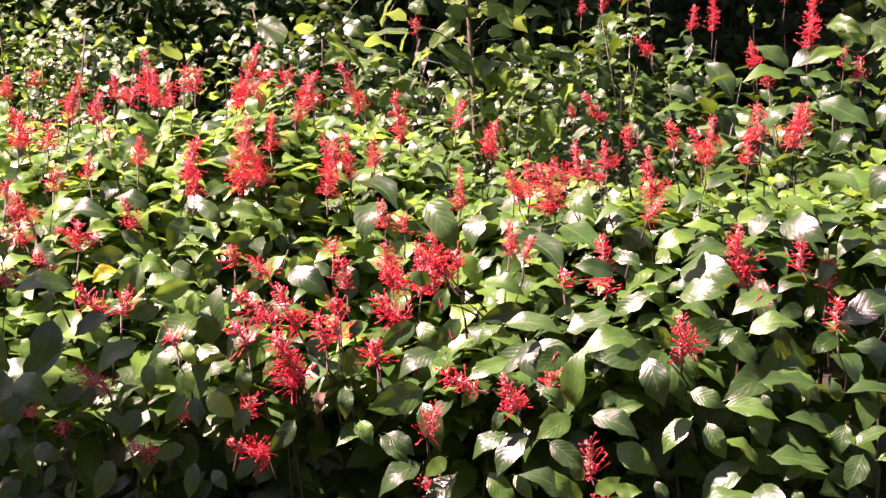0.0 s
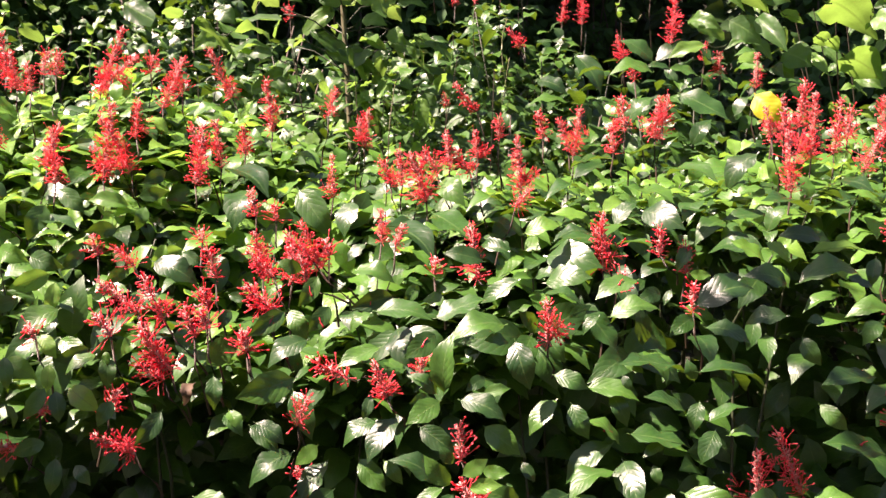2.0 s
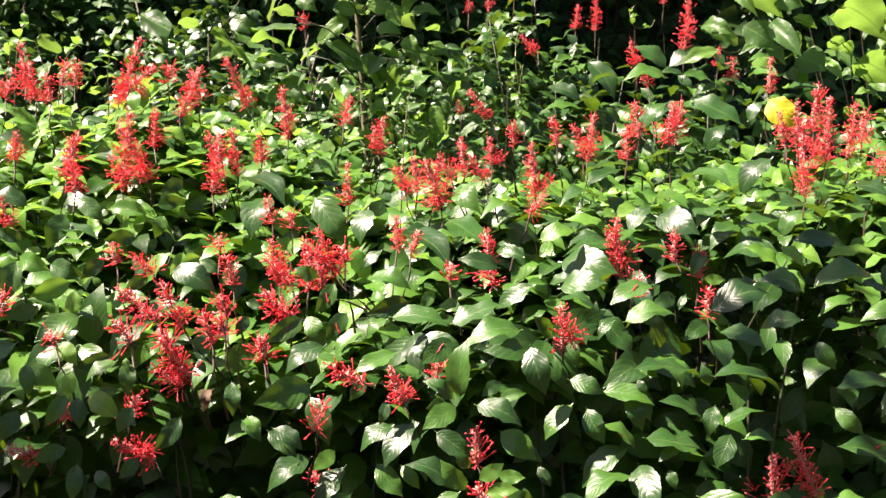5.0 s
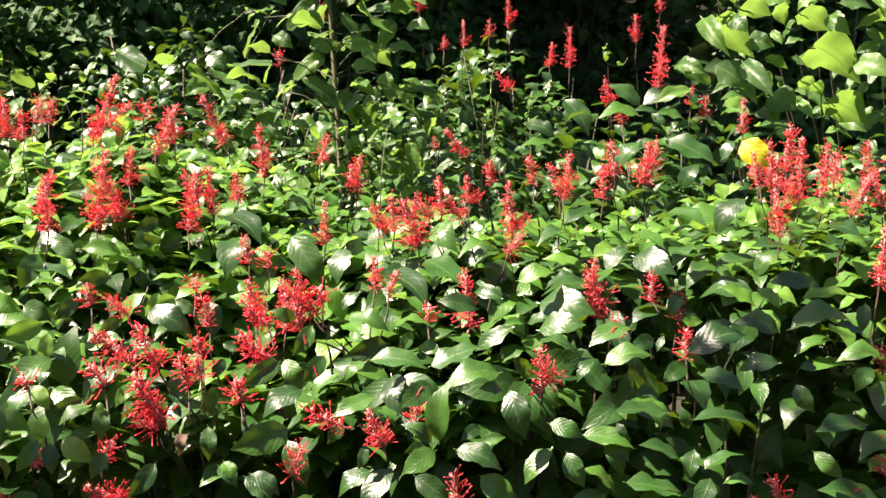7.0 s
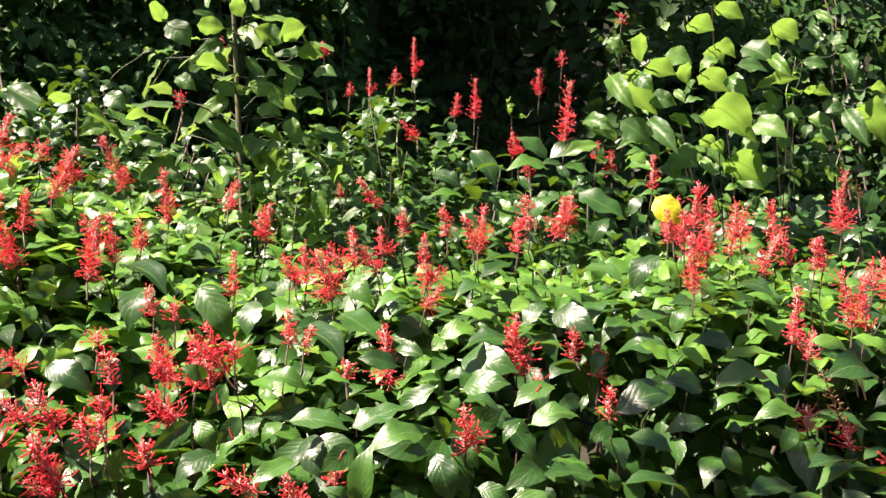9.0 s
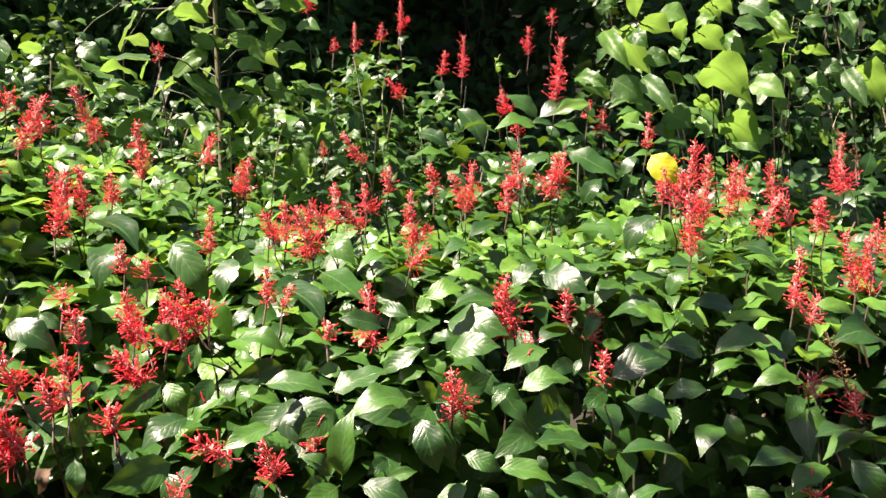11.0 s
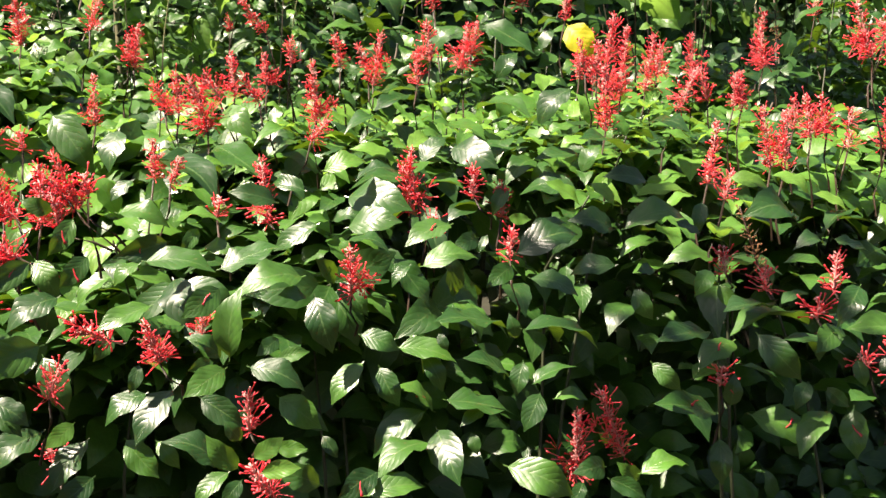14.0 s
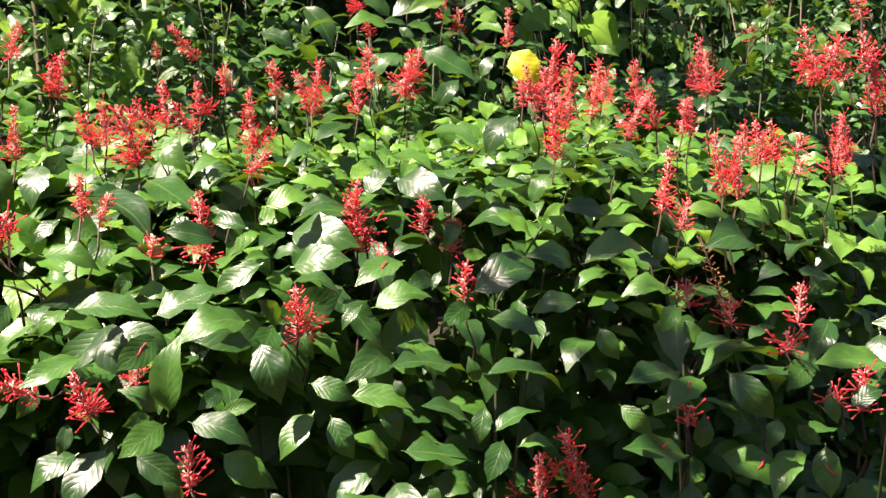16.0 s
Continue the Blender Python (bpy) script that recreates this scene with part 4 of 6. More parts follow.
leaf((0.021, 1.938, 0.917), (-0.038, 1.902, 0.848), (-0.41, -0.61, 0.67), 5)
leaf((-0.051, 2.012, 1.047), (-0.015, 1.973, 0.953), (0.00, -0.92, 0.39), 6)
leaf((0.066, 1.974, 1.083), (0.033, 1.955, 1.045), (0.10, -0.92, 0.38), 7)
leaf((0.146, 1.729, 1.059), (0.088, 1.684, 0.995), (-0.36, -0.58, 0.73), 0)
leaf((0.110, 1.755, 1.046), (0.048, 1.743, 1.006), (-0.36, -0.59, 0.73), 1)
leaf((0.097, 1.723, 1.101), (0.081, 1.707, 1.063), (-0.05, -0.91, 0.41), 2)
leaf((0.224, 1.727, 1.084), (0.160, 1.701, 1.053), (0.07, -0.83, 0.55), 3, mesh=YOUNG_LIT_MESHES[3])
leaf((0.235, 1.869, 1.057), (0.176, 1.869, 1.097), (0.35, -0.78, 0.51), 4)
leaf((0.218, 1.838, 1.062), (0.176, 1.823, 1.055), (0.25, -0.90, 0.36), 5)
leaf((0.230, 1.751, 1.085), (0.247, 1.751, 1.197), (-0.61, -0.79, 0.09), 6)
leaf((0.248, 1.692, 1.094), (0.325, 1.659, 1.063), (0.04, -0.63, 0.77), 7)
leaf((0.189, 1.824, 1.011), (0.253, 1.793, 0.966), (-0.18, -0.91, 0.37), 0)
leaf((0.207, 1.650, 0.956), (0.127, 1.650, 1.003), (0.42, -0.54, 0.73), 1)
leaf((0.225, 1.613, 0.963), (0.181, 1.613, 1.018), (0.11, -0.99, 0.09), 2)
leaf((0.245, 1.731, 0.962), (0.219, 1.731, 0.997), (0.09, -0.99, 0.07), 3)
leaf((0.116, 1.716, 0.983), (0.147, 1.696, 0.945), (-0.10, -0.91, 0.40), 4)
leaf((0.072, 1.742, 0.982), (0.117, 1.714, 0.927), (-0.08, -0.91, 0.41), 5)
leaf((0.214, 1.625, 0.960), (0.163, 1.606, 0.921), (-0.37, -0.54, 0.75), 6)
leaf((0.226, 1.591, 0.959), (0.196, 1.575, 0.931), (-0.01, -0.87, 0.49), 7)
leaf((0.030, 1.768, 0.917), (-0.031, 1.740, 0.880), (0.13, -0.89, 0.44), 0)
leaf((0.237, 1.574, 0.994), (0.279, 1.574, 1.020), (-0.20, -0.93, 0.32), 1, mesh=YOUNG_LIT_MESHES[1])
leaf((0.247, 1.571, 0.973), (0.299, 1.552, 0.982), (-0.38, -0.86, 0.34), 2, mesh=YOUNG_LIT_MESHES[2])
leaf((0.290, 1.678, 1.049), (0.348, 1.648, 1.004), (-0.21, -0.92, 0.34), 3)
leaf((0.300, 1.696, 1.011), (0.364, 1.670, 0.991), (-0.04, -0.66, 0.75), 4)
leaf((0.292, 1.719, 0.953), (0.339, 1.701, 0.951), (-0.32, -0.88, 0.36), 5)
leaf((0.290, 1.689, 1.099), (0.340, 1.689, 1.110), (-0.12, -0.81, 0.57), 6)
leaf((0.357, 1.726, 1.192), (0.377, 1.693, 1.109), (-0.23, -0.92, 0.32), 7)
leaf((0.435, 1.717, 1.081), (0.379, 1.693, 1.026), (-0.46, -0.55, 0.70), 0)
leaf((0.417, 1.687, 1.133), (0.474, 1.663, 1.112), (-0.11, -0.78, 0.62), 1)
leaf((0.478, 1.692, 1.108), (0.563, 1.656, 1.088), (-0.06, -0.58, 0.81), 2)
leaf((0.537, 1.659, 1.134), (0.549, 1.648, 1.109), (-0.32, -0.91, 0.25), 3)
leaf((0.520, 1.681, 1.098), (0.545, 1.656, 1.043), (-0.08, -0.92, 0.38), 4)
leaf((0.674, 1.690, 1.125), (0.545, 1.677, 1.150), (0.20, -0.07, 0.98), 5)
leaf((0.633, 1.565, 1.158), (0.754, 1.552, 1.127), (0.23, -0.13, 0.96), 6)
leaf((0.667, 1.649, 1.118), (0.652, 1.649, 1.158), (-0.28, -0.95, -0.11), 7)
leaf((0.648, 1.621, 1.063), (0.567, 1.612, 1.105), (0.46, -0.31, 0.83), 0)
leaf((0.664, 1.617, 1.093), (0.647, 1.598, 1.045), (-0.34, -0.82, 0.46), 1)
leaf((0.666, 1.596, 1.058), (0.738, 1.588, 1.085), (-0.36, -0.15, 0.92), 2)
leaf((0.684, 1.591, 1.049), (0.649, 1.569, 0.998), (-0.27, -0.80, 0.54), 3)
leaf((0.691, 1.565, 1.044), (0.738, 1.544, 1.047), (-0.22, -0.38, 0.90), 4)
leaf((0.537, 1.630, 1.036), (0.647, 1.618, 1.009), (0.20, -0.29, 0.94), 5)
leaf((0.533, 1.687, 1.004), (0.444, 1.680, 0.938), (-0.48, -0.52, 0.71), 6)
leaf((0.522, 1.626, 0.972), (0.427, 1.592, 0.939), (-0.28, -0.14, 0.95), 7)
leaf((0.538, 1.662, 0.981), (0.545, 1.575, 0.923), (-0.48, -0.51, 0.71), 0)
fallen_blossom(leaf((0.548, 1.694, 0.993), (0.480, 1.694, 1.041), (0.52, -0.41, 0.75), 1), 0.30)
leaf((0.611, 1.632, 1.018), (0.563, 1.615, 0.998), (-0.23, -0.41, 0.88), 2)
leaf((0.593, 1.653, 0.971), (0.600, 1.638, 0.938), (-0.34, -0.89, 0.31), 3)
leaf((0.593, 1.517, 0.968), (0.682, 1.473, 0.931), (-0.20, -0.83, 0.52), 4)
fallen_blossom(leaf((0.425, 1.585, 0.951), (0.360, 1.561, 0.928), (0.11, -0.83, 0.54), 5), 0.50)
leaf((0.398, 1.579, 0.917), (0.490, 1.579, 0.922), (-0.05, -0.54, 0.84), 6)
leaf((0.362, 1.687, 0.894), (0.291, 1.687, 0.928), (0.12, -0.96, 0.25), 7)
leaf((0.364, 1.701, 0.972), (0.384, 1.685, 0.939), (-0.20, -0.92, 0.33), 0)
leaf((0.456, 1.709, 1.075), (0.482, 1.683, 1.016), (-0.27, -0.92, 0.29), 1)
leaf((0.927, 1.510, 1.148), (0.820, 1.479, 1.151), (0.10, -0.27, 0.96), 2)
fallen_blossom(leaf((0.988, 1.529, 1.127), (0.909, 1.503, 1.095), (-0.27, -0.30, 0.91), 3), 0.30)
leaf((0.981, 1.471, 1.154), (1.034, 1.430, 1.090), (-0.51, -0.85, 0.12), 4)
leaf((1.136, 1.464, 1.157), (1.075, 1.444, 1.124), (-0.12, -0.72, 0.68), 5)
leaf((1.133, 1.525, 1.144), (0.972, 1.510, 1.146), (0.01, 0.09, 1.00), 6)
leaf((1.084, 1.467, 1.070), (1.051, 1.451, 1.034), (-0.37, -0.66, 0.65), 7)
leaf((1.161, 1.455, 1.105), (1.166, 1.436, 1.065), (-0.66, -0.72, 0.24), 0)
fallen_blossom(leaf((0.963, 1.496, 1.028), (0.967, 1.496, 1.080), (-0.60, -0.80, 0.04), 1), 0.45)
fallen_blossom(leaf((0.956, 1.514, 1.013), (0.845, 1.514, 1.040), (0.20, -0.48, 0.85), 2), 0.35)
fallen_blossom(leaf((1.007, 1.511, 1.010), (1.091, 1.462, 0.972), (-0.08, -0.69, 0.72), 3), 0.55)
leaf((0.957, 1.509, 0.978), (0.947, 1.481, 0.912), (-0.54, -0.74, 0.40), 4)
fallen_blossom(leaf((1.168, 1.458, 1.025), (1.155, 1.427, 0.953), (-0.64, -0.66, 0.40), 5), 0.35)
leaf((1.117, 1.450, 1.027), (1.041, 1.420, 0.971), (-0.51, -0.25, 0.83), 6)
leaf((0.814, 1.509, 0.931), (0.900, 1.509, 0.938), (-0.08, -0.21, 0.97), 7)
leaf((0.828, 1.523, 0.914), (0.787, 1.523, 0.946), (0.00, -1.00, 0.00), 0)
leaf((0.764, 1.517, 0.946), (0.702, 1.499, 0.950), (0.28, -0.85, 0.44), 1)
leaf((0.763, 1.512, 0.930), (0.812, 1.485, 0.904), (-0.33, -0.89, 0.30), 2)
leaf((0.730, 1.524, 0.924), (0.706, 1.510, 0.896), (-0.28, -0.75, 0.60), 3)
leaf((0.825, 1.510, 1.109), (0.862, 1.484, 1.070), (-0.42, -0.89, 0.17), 4)
leaf((1.127, 1.478, 1.054), (1.156, 1.457, 1.026), (-0.50, -0.86, 0.13), 5)
fallen_blossom(leaf((-0.052, 1.883, 1.230), (-0.121, 1.853, 1.191), (0.24, -0.93, 0.28), 6), 0.30)
fallen_blossom(leaf((-0.049, 1.892, 1.233), (-0.016, 1.868, 1.177), (-0.06, -0.93, 0.36), 7), 0.55)
fallen_blossom(leaf((0.032, 1.867, 1.240), (-0.011, 1.845, 1.196), (0.16, -0.93, 0.33), 0), 0.50)
fallen_blossom(leaf((-0.010, 1.810, 1.189), (-0.082, 1.778, 1.149), (-0.12, -0.68, 0.73), 1), 0.70)
fallen_blossom(leaf((0.010, 1.996, 1.282), (-0.031, 1.970, 1.226), (0.15, -0.94, 0.32), 2), 0.40)
leaf((-0.022, 2.037, 1.286), (-0.072, 2.037, 1.306), (0.05, -0.99, 0.12), 3)
leaf((0.074, 2.005, 1.287), (0.157, 1.974, 1.268), (-0.04, -0.59, 0.80), 4, mesh=YOUNG_LIT_MESHES[4])
leaf((0.109, 2.038, 1.340), (0.070, 2.026, 1.306), (-0.37, -0.66, 0.66), 5)
fallen_blossom(leaf((0.165, 2.020, 1.232), (0.075, 1.988, 1.214), (0.29, -0.93, 0.24), 6), 0.60)
leaf((0.110, 1.887, 1.221), (0.068, 1.875, 1.189), (-0.36, -0.63, 0.69), 7)
leaf((0.109, 1.862, 1.228), (0.214, 1.823, 1.216), (-0.07, -0.46, 0.88), 0)
leaf((0.259, 1.909, 1.228), (0.216, 1.944, 1.233), (-0.41, -0.61, 0.67), 1)
leaf((0.120, 1.757, 1.180), (0.042, 1.728, 1.155), (-0.07, -0.52, 0.85), 2)
fallen_blossom(leaf((0.225, 1.788, 1.195), (0.164, 1.762, 1.158), (0.15, -0.91, 0.38), 3), 0.25)
fallen_blossom(leaf((0.364, 1.825, 1.200), (0.250, 1.786, 1.181), (0.04, -0.52, 0.85), 4), 0.62)
leaf((0.225, 1.861, 1.208), (0.332, 1.861, 1.244), (-0.29, -0.41, 0.87), 5)
leaf((0.206, 1.941, 1.268), (0.176, 1.923, 1.227), (0.06, -0.93, 0.37), 6)
leaf((0.165, 1.956, 1.276), (0.238, 1.929, 1.280), (-0.14, -0.20, 0.97), 7, mesh=YOUNG_LIT_MESHES[7])
leaf((0.353, 2.010, 1.297), (0.270, 2.010, 1.318), (0.14, -0.80, 0.58), 0)
leaf((0.306, 1.736, 1.122), (0.269, 1.720, 1.101), (0.12, -0.89, 0.43), 1)
leaf((0.406, 1.905, 1.275), (0.330, 1.915, 1.230), (-0.46, -0.60, 0.65), 2)
leaf((0.456, 1.935, 1.260), (0.540, 1.886, 1.276), (-0.47, -0.60, 0.65), 3)
leaf((0.432, 1.853, 1.248), (0.503, 1.824, 1.237), (0.05, -0.26, 0.96), 4)
leaf((0.529, 1.885, 1.216), (0.584, 1.846, 1.136), (0.22, -0.81, 0.55), 5)
leaf((0.542, 1.818, 1.213), (0.507, 1.809, 1.179), (-0.50, -0.57, 0.66), 6)
leaf((0.550, 1.797, 1.212), (0.651, 1.797, 1.224), (-0.11, -0.44, 0.89), 7)
fallen_blossom(leaf((0.645, 1.898, 1.268), (0.551, 1.867, 1.239), (-0.12, -0.46, 0.88), 0), 0.30)
leaf((0.730, 1.818, 1.203), (0.675, 1.798, 1.173), (0.06, -0.87, 0.49), 1)
leaf((0.723, 1.927, 1.241), (0.703, 1.914, 1.212), (-0.54, -0.55, 0.63), 2)
leaf((0.493, 2.092, 1.297), (0.592, 1.999, 1.283), (-0.48, -0.61, 0.64), 3)
leaf((0.514, 2.109, 1.323), (0.605, 2.109, 1.339), (-0.18, -0.24, 0.95), 4)
leaf((0.737, 1.869, 1.281), (0.774, 1.854, 1.278), (-0.37, -0.92, 0.13), 5, mesh=YOUNG_LIT_MESHES[5])
leaf((0.787, 1.993, 1.324), (0.751, 1.972, 1.272), (-0.28, -0.80, 0.52), 6)
leaf((0.705, 1.763, 1.233), (0.819, 1.763, 1.265), (-0.21, -0.61, 0.76), 7)
leaf((0.753, 1.817, 1.263), (0.835, 1.817, 1.272), (-0.10, -0.30, 0.95), 0)
leaf((0.668, 1.829, 1.253), (0.615, 1.812, 1.237), (0.19, -0.91, 0.37), 1)
leaf((0.550, 1.700, 1.147), (0.583, 1.684, 1.130), (-0.24, -0.90, 0.36), 2)
leaf((0.677, 1.640, 1.219), (0.746, 1.608, 1.196), (0.03, -0.54, 0.84), 3)
leaf((0.835, 1.638, 1.233), (0.775, 1.684, 1.212), (-0.60, -0.50, 0.63), 4)
leaf((0.363, 1.798, 1.170), (0.314, 1.781, 1.180), (0.34, -0.60, 0.72), 5)
leaf((0.405, 2.011, 1.317), (0.354, 2.061, 1.328), (-0.46, -0.62, 0.64), 6)
leaf((0.440, 2.055, 1.349), (0.522, 2.055, 1.366), (-0.14, -0.68, 0.72), 7, mesh=YOUNG_LIT_MESHES[7])
leaf((0.981, 1.803, 1.349), (0.895, 1.803, 1.359), (0.08, -0.70, 0.71), 0)
leaf((0.886, 1.745, 1.272), (0.801, 1.745, 1.291), (0.14, -0.78, 0.60), 1)
leaf((0.956, 1.816, 1.322), (1.056, 1.771, 1.325), (-0.14, -0.24, 0.96), 2, mesh=YOUNG_LIT_MESHES[2])
leaf((0.857, 1.794, 1.350), (0.895, 1.771, 1.313), (0.19, -0.74, 0.64), 3, mesh=YOUNG_LIT_MESHES[3])
leaf((0.897, 1.745, 1.272), (1.019, 1.745, 1.292), (-0.15, -0.44, 0.89), 4)
leaf((0.978, 1.707, 1.291), (1.020, 1.686, 1.267), (0.14, -0.60, 0.79), 5)
leaf((1.066, 1.759, 1.318), (1.046, 1.739, 1.265), (-0.47, -0.76, 0.46), 6)
leaf((1.267, 1.756, 1.285), (1.135, 1.719, 1.297), (0.23, -0.58, 0.78), 7)
leaf((1.149, 1.806, 1.354), (1.214, 1.774, 1.336), (-0.14, -0.68, 0.72), 0, mesh=YOUNG_LIT_MESHES[0])
leaf((1.237, 1.800, 1.359), (1.302, 1.765, 1.326), (0.12, -0.56, 0.82), 1, mesh=YOUNG_LIT_MESHES[1])
leaf((1.260, 1.707, 1.335), (1.316, 1.673, 1.298), (0.18, -0.58, 0.80), 2, mesh=YOUNG_LIT_MESHES[2])
leaf((1.346, 1.687, 1.304), (1.260, 1.662, 1.278), (-0.31, 0.09, 0.95), 3)
leaf((1.255, 1.661, 1.253), (1.180, 1.640, 1.248), (0.07, -0.45, 0.89), 4)
leaf((1.227, 1.607, 1.268), (1.278, 1.579, 1.250), (0.03, -0.49, 0.87), 5)
leaf((1.128, 1.607, 1.231), (1.189, 1.576, 1.225), (-0.08, -0.33, 0.94), 6)
leaf((0.974, 1.585, 1.230), (0.935, 1.567, 1.193), (-0.22, -0.76, 0.60), 7)
leaf((0.981, 1.576, 1.208), (1.003, 1.556, 1.170), (-0.53, -0.84, 0.13), 0)
leaf((0.824, 1.571, 1.210), (0.847, 1.549, 1.165), (-0.49, -0.86, 0.17), 1)
leaf((1.054, 1.525, 1.175), (0.942, 1.494, 1.185), (0.08, 0.02, 1.00), 2)
leaf((1.076, 1.540, 1.176), (1.129, 1.540, 1.192), (-0.30, -0.06, 0.95), 3)
leaf((1.167, 1.466, 1.220), (1.110, 1.441, 1.166), (-0.33, -0.68, 0.66), 4)
leaf((0.893, 1.621, 1.226), (0.855, 1.610, 1.227), (0.23, -0.70, 0.68), 5)


# the rest of the hedge's foliage: shoots with crossed pairs of leaves
def shoot(rng, p, way, size, pairs, spacing):
    """The leaves of one shoot, tip first: (shape, matrix)."""
    out = []
    way = way.normalized()
    side = way.orthogonal().normalized()
    side.rotate(Matrix.Rotation(rng.uniform(0, 6.28), 3, way))
    for n in range(pairs):
        grow = 0.72 + 0.28 * min(n / 1.5, 1.0)
        foot = p - way * spacing * n
        for sgn in (1, -1):
            out_way = side * sgn
            out_way.rotate(Matrix.Rotation(rng.uniform(-0.35, 0.35), 3, way))
            open_ = radians(rng.uniform(48, 74) + 13 * n)
            d = way * math.cos(open_) + out_way * math.sin(open_) + Vector((0, -0.15, -0.25 - 0.15 * n))
            length = size * grow * rng.uniform(0.8, 1.15)
            up = way * math.sin(open_) - out_way * math.cos(open_) + Vector((rng.uniform(-0.3, 0.3), rng.uniform(-0.45, 0.1), 0.35))
            out.append((rng.randrange(8), aim(foot, foot + d.normalized() * length, up)))
        side.rotate(Matrix.Rotation(radians(90 + rng.uniform(-15, 15)), 3, way))
    return out


def fill_hedge():
    rng = random.Random(11)
    near_room = {s[2].name: 285 for s in SHRUBS}
    joined_by, young_lit_by = {}, {}
    room = np.array(ROOM) + (0, -0.03, 0) if ROOM else None
    stems = {}

    # young: share of leaves in the paler colour, which also paints in sunlight
    def put(p, way, size, pairs, keep, young=0.0):
        s = nearest_shrub(p.x, p.y)
        leaves = shoot(rng, p, way, size, pairs, size * 0.33)
        for n, (shape, m) in enumerate(leaves):
            name = s[2].name
            mid = m @ Vector((0, 0.5, 0))
            if room is not None and (((room - np.array(mid)) * (1, 0.45, 1)) ** 2).sum(1).min() < (0.0064 if mid.y < face_y(mid.x, 1.0) + 0.3 else 0.0036):
                continue
            if n < keep and near_room[name] - LEAF_COUNT.get(name, 0) > 0:
                LEAF_COUNT[name] = LEAF_COUNT.get(name, 0) + 1
                under(new("leaf", (YOUNG_LIT_MESHES if n < 4 and rng.random() < young else LEAF_MESHES)[shape]), s[2], m)
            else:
                (young_lit_by if rng.random() < young else joined_by).setdefault(name, []).append((shape % 4, m))
        stems.setdefault(s[2].name, []).append((p - way.normalized() * size * 0.9, way.normalized()))

    # the top
    y = 1.95
    step = 0.165
    while y < 4.0:
        x = -1.9
        while x < 3.2:
            px, py = x + rng.uniform(-0.04, 0.04), y + rng.uniform(-0.04, 0.04)
            if face_y(px, 1.2) + 0.02 + 0.24 * smooth(0.7, 1.0, px) < py < back_y(px) + 0.45 and rng.random() > (0.55 + 0.25 * smooth(-0.2, 0.1, px) + 0.17 * smooth(0.35, 0.6, px)) * smooth(0.55, 0.3, py - face_y(px, 1.2)):
                front = smooth(0.35, 0.0, py - face_y(px, 1.2))
                pz = top_z(px, py) - 0.03 - 0.09 * rng.random() + 0.1 * noise.noise(Vector((px * 4.5, py * 4.5, 7)))
                far = abs(px - 0.4) > 1.9
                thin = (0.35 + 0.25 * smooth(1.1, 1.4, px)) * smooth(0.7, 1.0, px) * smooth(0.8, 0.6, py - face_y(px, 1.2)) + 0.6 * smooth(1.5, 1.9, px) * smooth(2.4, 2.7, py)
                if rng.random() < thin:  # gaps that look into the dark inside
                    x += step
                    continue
                # more pale leaves towards back and left, so the colour carries the sunlit brightness
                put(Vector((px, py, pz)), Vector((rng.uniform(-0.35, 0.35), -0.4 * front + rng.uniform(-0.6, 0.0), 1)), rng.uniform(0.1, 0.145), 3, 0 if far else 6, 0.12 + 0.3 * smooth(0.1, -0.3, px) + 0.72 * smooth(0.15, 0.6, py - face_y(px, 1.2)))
            x += step
        y += step * (1.0 - 0.22 * smooth(2.3, 2.8, y))
    # the front
    z = 1.14
    while z > 0.12:
        x = -1.6
        while x < 2.9:
            px, pz = x + rng.uniform(-0.04, 0.04), z + rng.uniform(-0.04, 0.04)
            py = face_y(px, pz) + rng.uniform(0.06, 0.2) + 0.1 * noise.noise(Vector((px * 5, pz * 5, 2))) + 0.17 * smooth(1.12, 0.95, pz)
            if rng.random() < 0.8 + 0.2 * smooth(1.12, 0.95, pz):
                x += 0.105
                continue
            far = abs(px - 0.4) > 1.6 or pz < 0.7
            put(Vector((px, py, pz)), Vector((rng.uniform(-0.45, 0.45), -0.85, rng.uniform(0.25, 0.8))), rng.uniform(0.115, 0.15), 3, 0 if far else 4)
            x += 0.105
        z -= 0.1
    # flat-lying leaves just under the top, which keep the sun out of the inside
    for _ in range(6800):
        px = rng.uniform(-1.8, 3.0)
        py = rng.uniform(face_y(px, 1.0) + 0.3, back_y(px) + 0.3)
        pz = top_z(px, py) - rng.uniform(0.1, 0.26) - 0.12 * smooth(0.8, 0.5, py - face_y(px, 1.0))
        if py - face_y(px, 1.0) < 0.9 * smooth(0.55, 0.75, px) and rng.random() < 0.9:
            continue
        s = nearest_shrub(px, py)
        d = Vector((rng.uniform(-1, 1), rng.uniform(-1, 0.5), rng.uniform(-0.45, 0.05))).normalized() * rng.uniform(0.08, 0.13)
        p = Vector((px, py, pz))
        # half of those at the back left are pale, coloured as if sunlit
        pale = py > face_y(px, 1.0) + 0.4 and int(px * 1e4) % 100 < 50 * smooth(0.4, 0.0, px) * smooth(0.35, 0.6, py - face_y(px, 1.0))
        (young_lit_by if pale else joined_by).setdefault(s[2].name, []).append((rng.randrange(4), aim(p, p + d, (rng.uniform(-0.3, 0.3), rng.uniform(-0.4, 0.2), 1))))
    # leaves deeper inside, in the shade
    for _ in range(9000):
        px = rng.uniform(-1.8, 3.0)
        py = rng.uniform(face_y(px, 0.9) + 0.65, back_y(px))
        pz = rng.uniform(0.12, top_z(px, py) - 0.12)
        if pz > 0.55 and py > face_y(px, 0.9) + 0.85 and pz < top_z(px, py) - 0.3:
            continue
